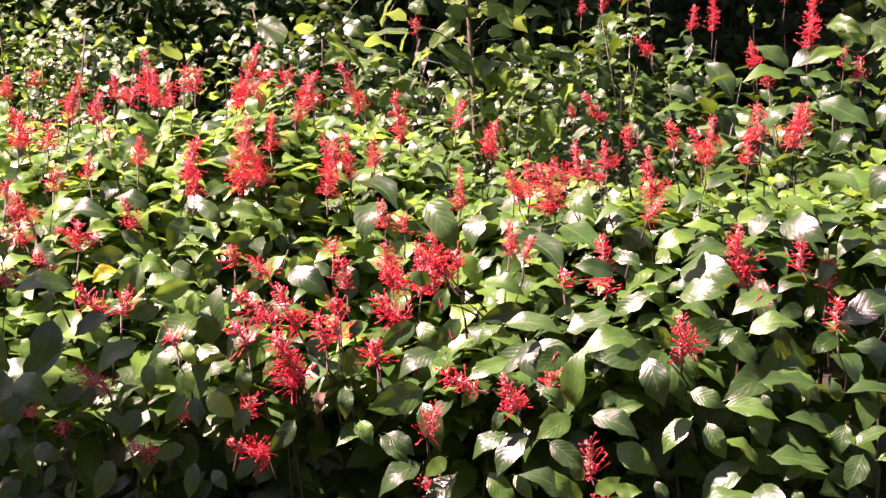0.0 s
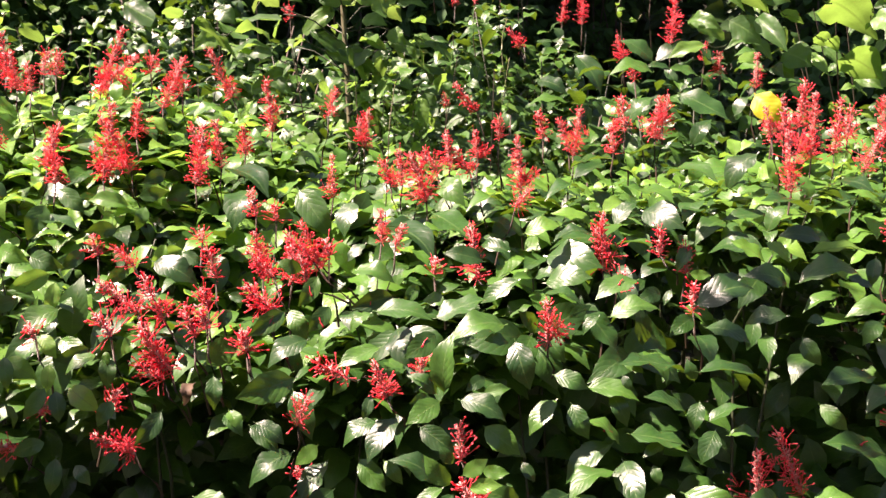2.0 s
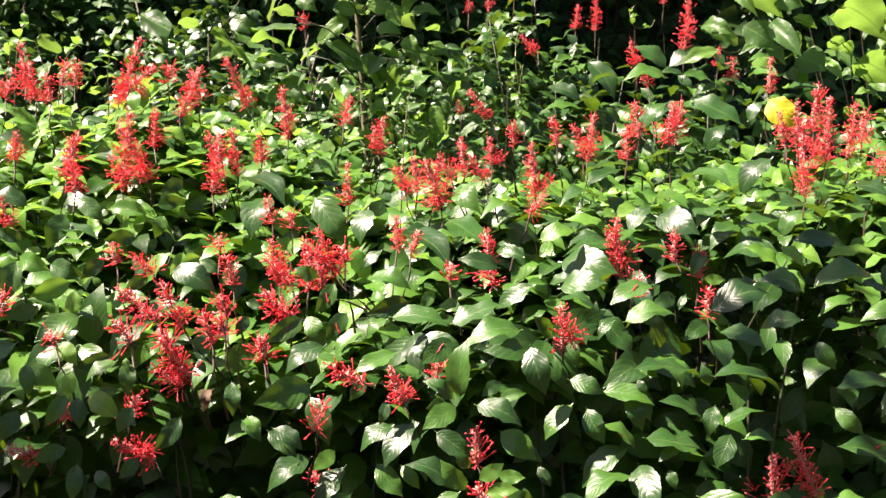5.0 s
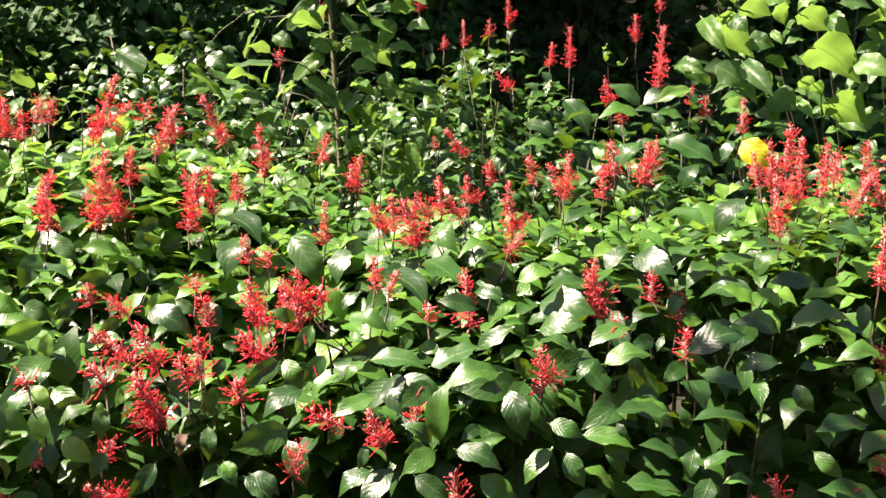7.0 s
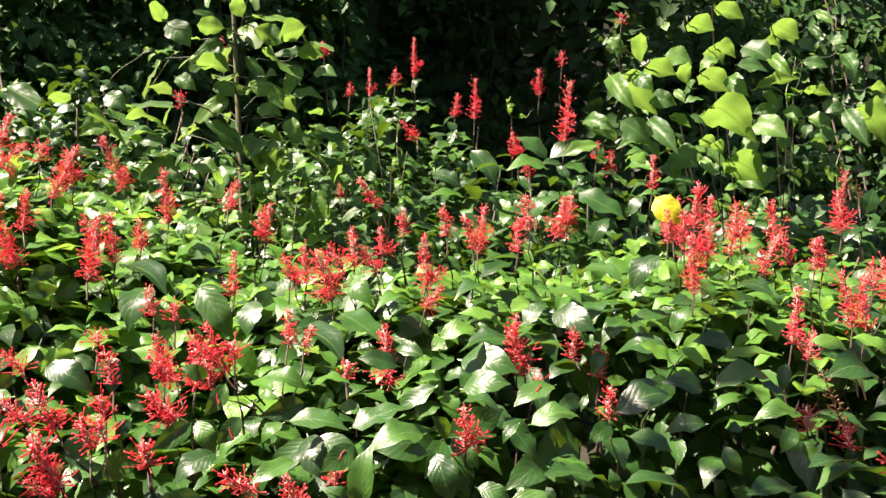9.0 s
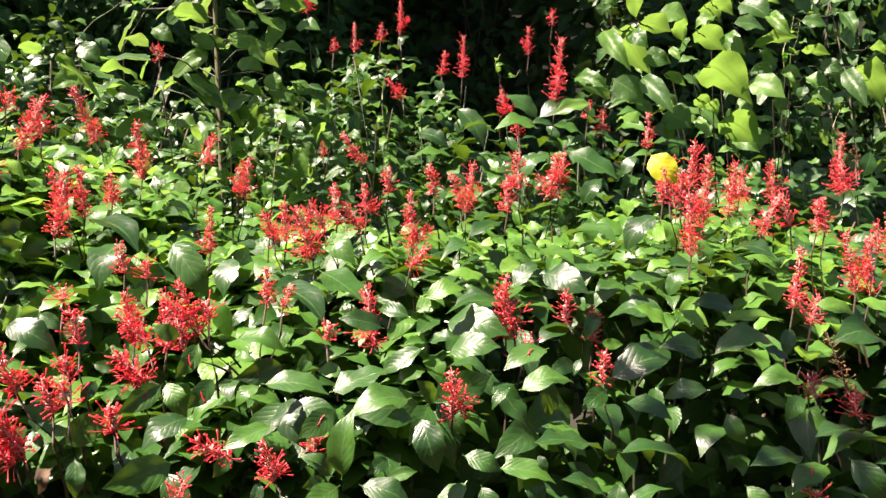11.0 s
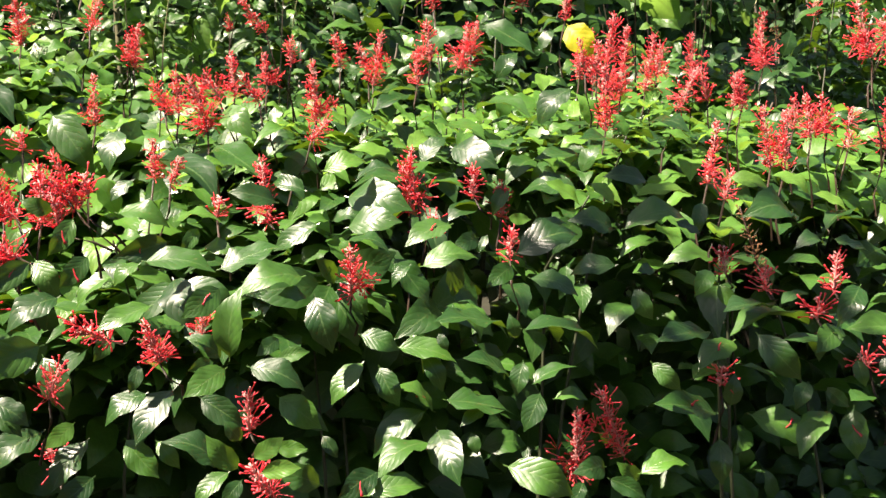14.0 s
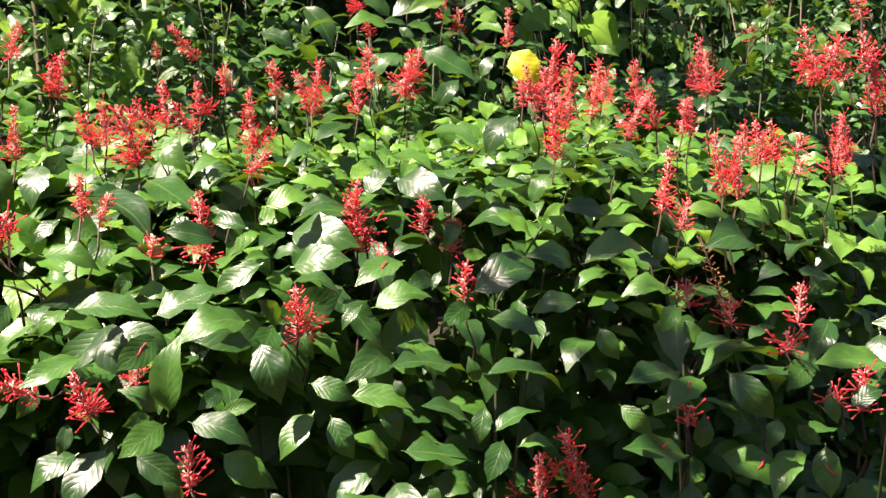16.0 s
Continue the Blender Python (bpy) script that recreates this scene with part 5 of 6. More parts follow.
        if py - face_y(px, 0.9) < 0.95 * smooth(0.55, 0.75, px) and pz > 0.4:
            continue
        s = nearest_shrub(px, py)
        d = Vector((rng.uniform(-1, 1), rng.uniform(-1, 0.4), rng.uniform(-0.9, 0.3))).normalized() * rng.uniform(0.11, 0.15)
        p = Vector((px, py, pz))
        joined_by.setdefault(s[2].name, []).append((rng.randrange(4), aim(p, p + d, (rng.uniform(-0.5, 0.5), -0.6, 0.7))))
    for _ in range(2600):
        px = rng.uniform(-1.8, 3.0)
        p = Vector((px, back_y(px) + rng.uniform(-0.6, 0.3), rng.uniform(0.05, 0.95)))
        d = Vector((rng.uniform(-1, 1), rng.uniform(-1, 0.4), rng.uniform(-0.9, 0.3))).normalized() * rng.uniform(0.12, 0.16)
        joined_by.setdefault(nearest_shrub(p.x, p.y)[2].name, []).append((rng.randrange(4), aim(p, p + d, (rng.uniform(-0.5, 0.5), -0.6, 0.7))))
    for x_, y_, ob, _ in SHRUBS:
        made = joined_by.get(ob.name)
        if made:
            inv = Matrix.Translation(-ob.location)
            me = joined("foliage", OVATE_LOW, [(n, inv @ m) for n, m in made], leaf_mat_many)
            tagged(part("foliage", me, ob), kind="stuff")
        if ob.name in young_lit_by:
            me = joined("young_foliage", OVATE_LOW, [(n, Matrix.Translation(-ob.location) @ m) for n, m in young_lit_by[ob.name]], young_lit_many)
            tagged(part("young_foliage", me, ob, "paler young leaves, with the sunlit top's brightness put into the colour"), kind="stuff")
        tips = stems.get(ob.name, [])
        rng.shuffle(tips)
        for p, w in tips[:2]:
            a = Vector((rng.uniform(-0.06, 0.06), rng.uniform(-0.06, 0.06), 0))
            b = p - ob.location
            mid = a.lerp(b, 0.5) + Vector((0, 0.05, 0.12))
            part("stem", tube_mesh("stem", [a, mid, b - w * 0.12, b, b + w * 0.1], [0.005, 0.004, 0.003, 0.0024, 0.002], stem_mat), ob)


fill_hedge()


# ---- behind the hedge ----
def leaf_cloud(rng, count, place, size, shapes, spread=0.6):
    """Poses for loose leaves: place() gives the spot and the way they face."""
    out = []
    for _ in range(count):
        p, n = place()
        n = Vector(n) + Vector((rng.uniform(-1, 1), rng.uniform(-1, 1), rng.uniform(-1, 1))) * spread
        d = Vector((rng.uniform(-1, 1), rng.uniform(-0.8, 0.3), rng.uniform(-0.9, 0.2)))
        out.append((rng.randrange(shapes), aim(p, Vector(p) + d.normalized() * size * rng.uniform(0.6, 1.3), n)))
    return out


def back_shrub(name, label, x, y, height, rx, ry, count, size, shapes, mat, seed, stems=5):
    """A loose leafy bush: bent stems and leaves thickest near its outside."""
    rng = random.Random(seed)
    ob = tagged(new(name), label, "bush")
    ob.location = (x, y, 0)
    for k in range(stems):
        tip = Vector((rng.uniform(-0.7, 0.7) * rx, rng.uniform(-0.7, 0.7) * ry, height * rng.uniform(0.7, 0.95)))
        part("stem", tube_mesh("stem", [(rng.uniform(-0.05, 0.05), rng.uniform(-0.05, 0.05), 0), tip * 0.5 + Vector((0, 0, 0.1)), tip], [0.012, 0.009, 0.004], wood_mat), ob)

    def place():
        while True:
            v = Vector((rng.uniform(-1, 1), rng.uniform(-1, 1), rng.uniform(-1, 1)))
            bump = 0.75 + 0.35 * noise.noise(Vector((v.x * 2.2, v.y * 2.2 + seed, v.z * 2.2)))
            if 0.45 < v.length < bump:
                break
        return Vector((v.x * rx, v.y * ry, height * 0.55 + v.z * height * 0.5)), Vector((v.x, v.y - 0.4, v.z * 0.5 + 0.9))

    me = joined("foliage", shapes, leaf_cloud(rng, count, place, size, len(shapes)), mat)
    tagged(part("foliage", me, ob), kind="stuff")
    return ob


back_shrub("leafy_bush", "dark green leafy bush in half shade", 1.3, 5.6, 2.05, 1.2, 0.8, 1500, 0.15, OVATE_LOW, leaf_mat_many, 21)
back_shrub("leafy_bush", "dark green leafy bush in half shade", 3.6, 5.0, 2.0, 1.3, 0.9, 1500, 0.13, OVATE_LOW, leaf_mat_many, 22)
back_shrub("leafy_bush", "dark green leafy bush in half shade", -0.6, 5.7, 2.1, 1.2, 0.8, 1400, 0.15, OVATE_LOW, leaf_mat_many, 23)
back_shrub("leafy_bush", "low dark bush behind the hedge", 3.4, 3.6, 1.45, 0.9, 0.6, 500, 0.13, OVATE_LOW, leaf_mat_many, 24)
back_shrub("leafy_bush", "low dark bush behind the hedge", 1.05, 4.55, 1.75, 0.95, 0.5, 1800, 0.1, OVATE_LOW, leaf_mat_many, 25)

back_shrub("undergrowth_bush", "small-leaved green undergrowth behind the hedge", 0.75, 4.15, 1.75, 0.6, 0.35, 2200, 0.065, OVATE_LOW, leaf_mat_many, 26)
back_shrub("undergrowth_bush", "small-leaved green undergrowth behind the hedge", 2.0, 3.55, 1.55, 0.6, 0.3, 1200, 0.065, OVATE_LOW, leaf_mat_many, 27)
back_shrub("undergrowth_bush", "small-leaved green undergrowth behind the hedge", -0.5, 4.95, 2.0, 0.8, 0.35, 2600, 0.07, OVATE_LOW, leaf_mat_many, 28)
back_shrub("undergrowth_bush", "small-leaved green undergrowth behind the hedge", 3.0, 3.5, 1.5, 0.6, 0.3, 1000, 0.065, OVATE_LOW, leaf_mat_many, 29)
back_shrub("undergrowth_bush", "tall small-leaved bush before the wood", -0.6, 5.35, 2.5, 0.85, 0.4, 2600, 0.085, OVATE_LOW, leaf_mat_many, 50)
back_shrub("undergrowth_bush", "tall small-leaved bush before the wood", -1.9, 5.5, 2.4, 0.9, 0.4, 2600, 0.085, OVATE_LOW, leaf_mat_many, 51)
back_shrub("undergrowth_bush", "tall small-leaved bush before the wood", 0.75, 5.5, 2.15, 0.7, 0.4, 2200, 0.085, OVATE_LOW, leaf_mat_many, 52)
back_shrub("undergrowth_bush", "tall small-leaved bush before the wood", 4.6, 5.2, 2.5, 0.9, 0.4, 1100, 0.09, OVATE_LOW, leaf_mat_many, 53)

# this bush's sunlight is in its colour: it has the paler leaf copy
back_shrub("undergrowth_bush", "small-leaved bush beside the wood, sunlight put into its pale leaf colour", -1.95, 4.75, 2.55, 0.6, 0.3, 1500, 0.05, OVATE_LOW, young_lit_many, 54)

# ---- flowering shrubs further back ----
def far_shrub(x, y, spots, seed):
    """A loose flowering shrub; spots are the tops of its leafy shoots."""
    rng = random.Random(seed)
    ob = tagged(new("flowering_shrub"), "loose green shrub with thin red flower spikes, behind the hedge", "shrub", "shrubs behind the hedge")
    ob.location = (x, y, 0)
    SHRUBS.append((x, y, ob, []))
    made = []
    for sx, sy, sz in spots:
        for n in range(16):
            p = Vector((sx + rng.uniform(-0.28, 0.28), sy + rng.uniform(-0.2, 0.2), sz - 0.04 * n - rng.uniform(0, 0.06)))
            made += shoot(rng, p, Vector((rng.uniform(-0.6, 0.6), rng.uniform(-0.6, 0.2), 1)), rng.uniform(0.11, 0.16), 3, 0.05)
        b = Vector((sx, sy, sz)) - ob.location
        part("stem", tube_mesh("stem", [(0, 0, 0), b * 0.5 + Vector((0.02, 0, 0.05)), b], [0.007, 0.005, 0.003], stem_mat), ob)
    for shape, m in made[:120]:
        under(new("leaf", LEAF_MESHES[shape]), ob, m)
    inv = Matrix.Translation(-ob.location)
    tagged(part("foliage", joined("foliage", OVATE_LOW, [(n % 4, inv @ m) for n, m in made[120:]], leaf_mat_many), ob), kind="stuff")


far_shrub(1.15, 5.1, ((1.08, 5.2, 2.33), (0.8, 4.95, 2.18), (1.35, 4.9, 2.08), (1.1, 4.8, 1.93), (1.5, 5.0, 1.88)), 61)
far_shrub(1.5, 4.0, ((1.52, 3.9, 1.91), (1.3, 4.0, 1.83), (1.75, 3.8, 1.81), (1.45, 3.7, 1.68)), 62)
far_shrub(2.6, 3.45, ((2.45, 3.4, 1.68), (2.7, 3.4, 1.88), (2.3, 3.5, 1.63), (2.85, 3.3, 1.73)), 63)
far_shrub(0.1, 5.0, ((0.15, 4.9, 2.03), (-0.2, 4.9, 1.98), (0.45, 4.9, 2.03), (0.5, 4.6, 1.78), (-0.45, 4.7, 1.93)), 64)


def sapling():
    """A young tree with one straight stem and large dusty leaves on long stalks."""
    rng = random.Random(5)
    ob = tagged(new("sapling"), "young tree with a straight stem and large dusty green leaves", "tree")
    ob.location = (0.15, 4.5, 0)
    part("trunk", tube_mesh("trunk", [(0, 0, 0), (0.02, 0, 1.0), (0, 0.01, 1.8), (-0.03, 0, 2.5), (-0.04, 0, 2.9)], [0.017, 0.014, 0.012, 0.009, 0.005], sapling_mat, 8), ob)
    for k in range(64):
        z = 1.0 + 1.9 * k / 64 + rng.uniform(-0.04, 0.04)
        a = k * 2.4 + rng.uniform(-0.4, 0.4)
        reach = rng.uniform(0.12, 0.42) * (1.15 - 0.5 * (z - 1.25) / 1.6)
        p0 = Vector((0, 0, z))
        p1 = p0 + Vector((math.cos(a) * reach, math.sin(a) * reach, rng.uniform(-0.02, 0.18)))
        part("leaf_stalk", tube_mesh("leaf_stalk", [p0, p0.lerp(p1, 0.5) + Vector((0, 0, 0.03)), p1], [0.004, 0.003, 0.0025], stem_mat, 5), ob)
        d = Vector((math.cos(a) * 0.6, math.sin(a) * 0.6 - 0.15, rng.uniform(-0.55, 0.15))).normalized() * rng.uniform(0.07, 0.17) * (1.1 - 0.25 * (z - 1) / 1.9)
        lf = part("leaf", (DUSTY_MESHES if rng.random() < 0.5 else LOBED_MESHES)[rng.randrange(4)], ob)
        lf.matrix_basis = aim(p1, p1 + d, (math.cos(a) * 0.4 + rng.uniform(-0.8, 0.1), math.sin(a) * 0.4 - 0.35, 0.7)) @ Matrix.Diagonal((rng.uniform(0.6, 0.9), 1, 1, 1))
    return ob


SAPLING = sapling()


BUSHES = []


def broad_bush(label, x, y, low, high, rx, ry, count, small, large, seed, meshes=LOBED_MESHES):
    """A bush of large soft leaves, each on its own twig end."""
    rng = random.Random(seed)
    ob = tagged(new("broad_leaved_bush"), label, "bush")
    ob.location = (x, y, 0)
    BUSHES.append(ob)
    stems = []
    for k in range(8):
        tip = Vector((rng.uniform(-0.8, 0.8) * rx, rng.uniform(-0.8, 0.8) * ry, rng.uniform(low + 0.45 * (high - low), high)))
        mid = tip * 0.5 + Vector((rng.uniform(-0.1, 0.1), 0, 0.1))
        stems.append((mid, tip))
        part("stem", tube_mesh("stem", [(0, 0, 0), mid, tip], [0.005, 0.0035, 0.0015], twig_mat), ob)
    for k in range(count):
        mid, tip = stems[rng.randrange(8)]
        v = mid.lerp(tip, rng.uniform(0.55, 1.08)) + Vector((rng.gauss(0, 0.26) * rx, rng.gauss(0, 0.26) * ry, rng.gauss(0, 0.14)))
        if v.z < low:
            v.z = low + rng.uniform(0, 0.3)
        d = Vector((rng.uniform(-0.9, 0.9), rng.uniform(-0.8, 0.3), rng.uniform(-0.7, 0.2))).normalized() * rng.uniform(small, large) * rng.uniform(0.75, 1)
        lf = part("leaf", meshes[rng.randrange(4)], ob)
        lf.matrix_basis = aim(v, v + d, (rng.uniform(-1.1, 0.3), rng.uniform(-0.9, 0.2), 0.8)) @ Matrix.Diagonal((rng.uniform(0.6, 0.95), 1, 1, 1))


broad_bush("bush with large bright lobed leaves behind the hedge", 2.42, 4.0, 1.15, 2.5, 0.55, 0.4, 60, 0.05, 0.12, 8)
broad_bush("bush with broad soft green leaves behind the hedge", -0.65, 4.6, 1.4, 2.1, 0.8, 0.4, 130, 0.05, 0.13, 9)
broad_bush("low bush with dusty pale green leaves", 0.25, 4.25, 1.2, 1.95, 0.42, 0.28, 170, 0.05, 0.14, 10)
broad_bush("bush with large dark lobed leaves in shade", 3.6, 4.6, 1.2, 2.7, 0.9, 0.5, 110, 0.06, 0.13, 12)


BUSHES.append(SAPLING)


def broad_leaf(base, tip, normal, shape, wide=0.82):
    """One large leaf, on a thin stalk, of the nearest bush."""
    ob = min(BUSHES, key=lambda o: (o.location.x - base[0]) ** 2 + (o.location.y - base[1]) ** 2)
    under(new("leaf", LOBED_MESHES[shape]), ob, aim(base, tip, normal) @ Matrix.Diagonal((wide, 1, 1, 1)))
    foot = Vector(base) - ob.location
    end = foot + Vector((-foot.x, -foot.y + 0.05, -0.04)).normalized() * 0.09
    part("leaf_stalk", tube_mesh("leaf_stalk", [end, end.lerp(foot, 0.6) - Vector((0, 0, 0.01)), foot], [0.003, 0.0022, 0.0018], stem_mat, 5), ob)


spike((2.444, 3.390, 1.695), (2.440, 3.410, 1.820), "wilted", 0.26, 2.31)
spike((2.690, 3.393, 1.916), (2.703, 3.407, 2.043), "wilted", 0.26, 3.05)
spike((2.612, 3.397, 1.786), (2.620, 3.403, 1.839), "tuft", 0.26, 3.42)
spike((1.078, 5.197, 2.357), (1.080, 5.203, 2.567), "thin", 0.26, 5.27)
spike((0.791, 4.898, 2.212), (0.791, 4.902, 2.357), "thin", 0.26, 5.64)
spike((0.939, 4.999, 2.291), (0.939, 5.001, 2.363), "tuft", 0.26, 6.01)
spike((1.326, 4.898, 2.113), (1.333, 4.902, 2.324), "medium", 0.26, 0.10)
spike((1.424, 3.900, 1.923), (1.453, 3.900, 2.178), "medium", 0.26, 0.47)
spike((1.778, 5.197, 2.287), (1.773, 5.203, 2.435), "short", 0.26, 0.84)
spike((1.526, 3.799, 1.849), (1.527, 3.801, 1.913), "tuft", 0.26, 1.21)
spike((1.551, 3.698, 1.785), (1.545, 3.702, 1.874), "tuft", 0.26, 1.58)
spike((1.256, 3.996, 1.874), (1.234, 4.004, 1.968), "short", 0.26, 1.95)
spike((1.277, 3.897, 1.782), (1.259, 3.903, 1.845), "tuft", 0.26, 2.32)
spike((1.250, 5.000, 2.141), (1.265, 5.000, 2.257), "short", 0.26, 2.69)
spike((0.643, 5.497, 2.497), (0.631, 5.503, 2.580), "tuft", 0.26, 3.06)
spike((0.093, 4.897, 2.354), (0.080, 4.903, 2.473), "short", 0.26, 3.43)
spike((1.017, 4.891, 1.998), (0.949, 4.909, 2.097), "short", 0.26, 3.80)
spike((0.606, 4.599, 1.708), (0.607, 4.601, 1.786), "tuft", 0.26, 4.17)
spike((-0.104, 4.798, 2.128), (-0.117, 4.802, 2.181), "tuft", 0.26, 4.54)
spike((1.984, 5.399, 2.488), (1.985, 5.401, 2.562), "tuft", 0.26, 4.91)
spike((2.078, 4.799, 2.615), (2.079, 4.801, 2.667), "tuft", 0.26, 5.28)
spike((2.447, 3.499, 1.580), (2.464, 3.501, 1.803), "medium", 0.26, 5.65)
spike((0.707, 4.999, 2.228), (0.708, 5.001, 2.284), "tuft", 0.26, 6.02)
broad_leaf((-0.157, 4.280, 2.410), (-0.066, 4.240, 2.309), (-0.35, -0.70, 0.62), 0)
broad_leaf((-0.154, 4.160, 2.372), (-0.201, 4.115, 2.444), (-0.38, 0.47, 0.79), 1)
broad_leaf((0.076, 4.160, 2.369), (-0.032, 4.115, 2.369), (-0.29, 0.86, 0.41), 2)
broad_leaf((0.038, 4.280, 2.425), (-0.009, 4.235, 2.453), (-0.43, -0.78, 0.45), 3)
broad_leaf((0.143, 4.160, 2.413), (0.111, 4.115, 2.484), (-0.40, 0.54, 0.75), 0)
broad_leaf((0.176, 4.480, 2.469), (0.348, 4.435, 2.514), (-0.15, -0.30, 0.94), 1)
broad_leaf((0.184, 4.160, 2.378), (0.296, 4.115, 2.317), (-0.38, 0.81, 0.44), 2)
broad_leaf((0.252, 4.160, 2.329), (0.274, 4.115, 2.174), (-0.31, 0.37, 0.88), 3)
broad_leaf((0.403, 4.160, 2.393), (0.287, 4.115, 2.336), (-0.21, 0.84, 0.50), 0)
broad_leaf((0.404, 4.280, 2.308), (0.305, 4.240, 2.310), (-0.45, -0.72, 0.52), 1)
broad_leaf((0.356, 4.160, 2.275), (0.468, 4.120, 2.272), (-0.43, 0.77, 0.48), 2)
broad_leaf((0.412, 4.480, 2.291), (0.356, 4.420, 2.206), (0.00, -0.85, 0.52), 3)
broad_leaf((0.462, 4.480, 2.255), (0.554, 4.412, 2.235), (0.31, -0.87, 0.37), 0)
broad_leaf((0.163, 4.480, 2.320), (0.246, 4.428, 2.241), (0.50, -0.70, 0.50), 1)
broad_leaf((0.103, 4.160, 2.198), (-0.044, 4.115, 2.220), (-0.25, 0.48, 0.84), 2)
broad_leaf((0.090, 4.480, 2.380), (-0.033, 4.435, 2.299), (0.33, -0.74, 0.59), 3)
broad_leaf((0.274, 4.160, 2.145), (0.296, 4.115, 2.050), (-0.42, 0.74, 0.53), 0)
broad_leaf((0.153, 4.280, 2.158), (0.282, 4.235, 2.155), (-0.47, -0.65, 0.60), 1)
broad_leaf((0.318, 4.280, 2.019), (0.385, 4.226, 1.955), (-0.44, -0.75, 0.49), 2)
broad_leaf((0.113, 4.480, 2.133), (-0.010, 4.440, 2.077), (0.46, -0.65, 0.61), 3)
broad_leaf((0.361, 4.480, 2.152), (0.497, 4.435, 2.136), (-0.15, -0.51, 0.85), 0)
broad_leaf((0.410, 4.480, 1.964), (0.547, 4.435, 2.005), (0.03, -0.33, 0.94), 1)
broad_leaf((0.146, 4.160, 1.877), (0.246, 4.115, 1.836), (-0.44, 0.75, 0.50), 2)
broad_leaf((0.319, 4.160, 1.902), (0.373, 4.120, 1.831), (-0.24, 0.91, 0.34), 3)
broad_leaf((0.294, 4.280, 1.946), (0.285, 4.235, 1.850), (-0.43, -0.74, 0.51), 0)
broad_leaf((0.423, 4.480, 1.889), (0.607, 4.435, 1.874), (0.08, -0.27, 0.96), 1)
broad_leaf((0.187, 4.280, 1.969), (0.171, 4.235, 1.885), (-0.50, -0.70, 0.51), 2)
broad_leaf((0.081, 4.280, 1.825), (0.044, 4.217, 1.751), (-0.36, -0.69, 0.63), 3)
broad_leaf((0.377, 4.160, 1.821), (0.399, 4.115, 1.754), (-0.42, 0.79, 0.44), 0)
broad_leaf((0.537, 4.480, 1.865), (0.605, 4.423, 1.787), (-0.03, -0.83, 0.56), 1)
broad_leaf((-0.125, 4.280, 2.186), (-0.043, 4.235, 2.130), (-0.35, -0.74, 0.57), 2)
broad_leaf((-0.010, 4.480, 2.020), (0.125, 4.435, 1.990), (0.54, -0.75, 0.39), 3)
broad_leaf((0.211, 4.480, 2.086), (0.319, 4.435, 2.056), (0.02, -0.81, 0.58), 0)
broad_leaf((0.038, 4.480, 1.959), (0.146, 4.435, 1.929), (0.41, -0.84, 0.36), 1)
broad_leaf((0.259, 4.480, 1.812), (0.343, 4.440, 1.761), (0.44, -0.67, 0.59), 2)
broad_leaf((0.016, 4.480, 2.168), (0.123, 4.435, 2.179), (0.07, -0.96, 0.27), 3)
broad_leaf((-0.763, 4.190, 2.122), (-0.628, 4.145, 2.034), (-0.54, 0.78, 0.32), 1)
broad_leaf((-0.785, 4.510, 2.128), (-0.690, 4.465, 2.031), (0.68, -0.72, 0.15), 2)
broad_leaf((-0.498, 4.190, 2.039), (-0.300, 4.145, 1.988), (-0.31, 0.43, 0.85), 3)
broad_leaf((-0.399, 4.310, 2.113), (-0.321, 4.265, 2.044), (-0.34, -0.79, 0.51), 0)
broad_leaf((-0.346, 4.510, 2.065), (-0.197, 4.465, 2.132), (0.18, -0.30, 0.94), 1)
broad_leaf((-0.324, 4.190, 2.002), (-0.169, 4.145, 1.958), (-0.24, 0.28, 0.93), 2)
broad_leaf((-0.509, 4.190, 2.050), (-0.575, 4.145, 2.094), (-0.40, 0.53, 0.75), 3)
broad_leaf((-0.394, 4.510, 1.930), (-0.174, 4.465, 1.957), (0.17, -0.31, 0.94), 0)
broad_leaf((-0.628, 4.510, 1.879), (-0.788, 4.465, 1.834), (-0.09, -0.19, 0.98), 1)
broad_leaf((-0.393, 4.510, 2.016), (-0.508, 4.465, 1.955), (0.43, -0.79, 0.43), 2)
broad_leaf((-0.096, 4.510, 1.860), (-0.230, 4.465, 1.815), (0.54, -0.71, 0.44), 3)
broad_leaf((-0.060, 4.510, 1.848), (0.049, 4.465, 1.805), (0.09, -0.82, 0.57), 0)
broad_leaf((1.538, 3.415, 2.170), (1.481, 3.303, 2.258), (-0.06, 0.63, 0.77), 0, 0.43)
broad_leaf((1.436, 3.485, 2.145), (1.472, 3.327, 1.991), (-0.61, -0.62, 0.49), 2, 0.40)
broad_leaf((1.523, 3.555, 2.166), (1.756, 3.751, 2.039), (-0.14, 0.65, 0.75), 0, 0.40)
broad_leaf((1.612, 3.625, 2.170), (1.643, 3.537, 2.099), (-0.63, -0.61, 0.48), 2, 0.81)
broad_leaf((1.549, 3.415, 2.166), (1.679, 3.439, 2.145), (0.02, 0.62, 0.79), 0, 0.78)
broad_leaf((1.760, 3.485, 2.112), (1.718, 3.410, 2.181), (-0.11, 0.71, 0.70), 2, 0.70)
broad_leaf((1.848, 3.555, 2.176), (2.013, 3.622, 2.119), (-0.02, 0.67, 0.74), 0, 0.62)
broad_leaf((1.999, 3.625, 2.175), (2.031, 3.513, 2.088), (-0.66, -0.57, 0.49), 2, 0.62)
broad_leaf((1.722, 3.415, 2.333), (1.845, 3.453, 2.320), (-0.11, 0.61, 0.78), 0, 0.80)
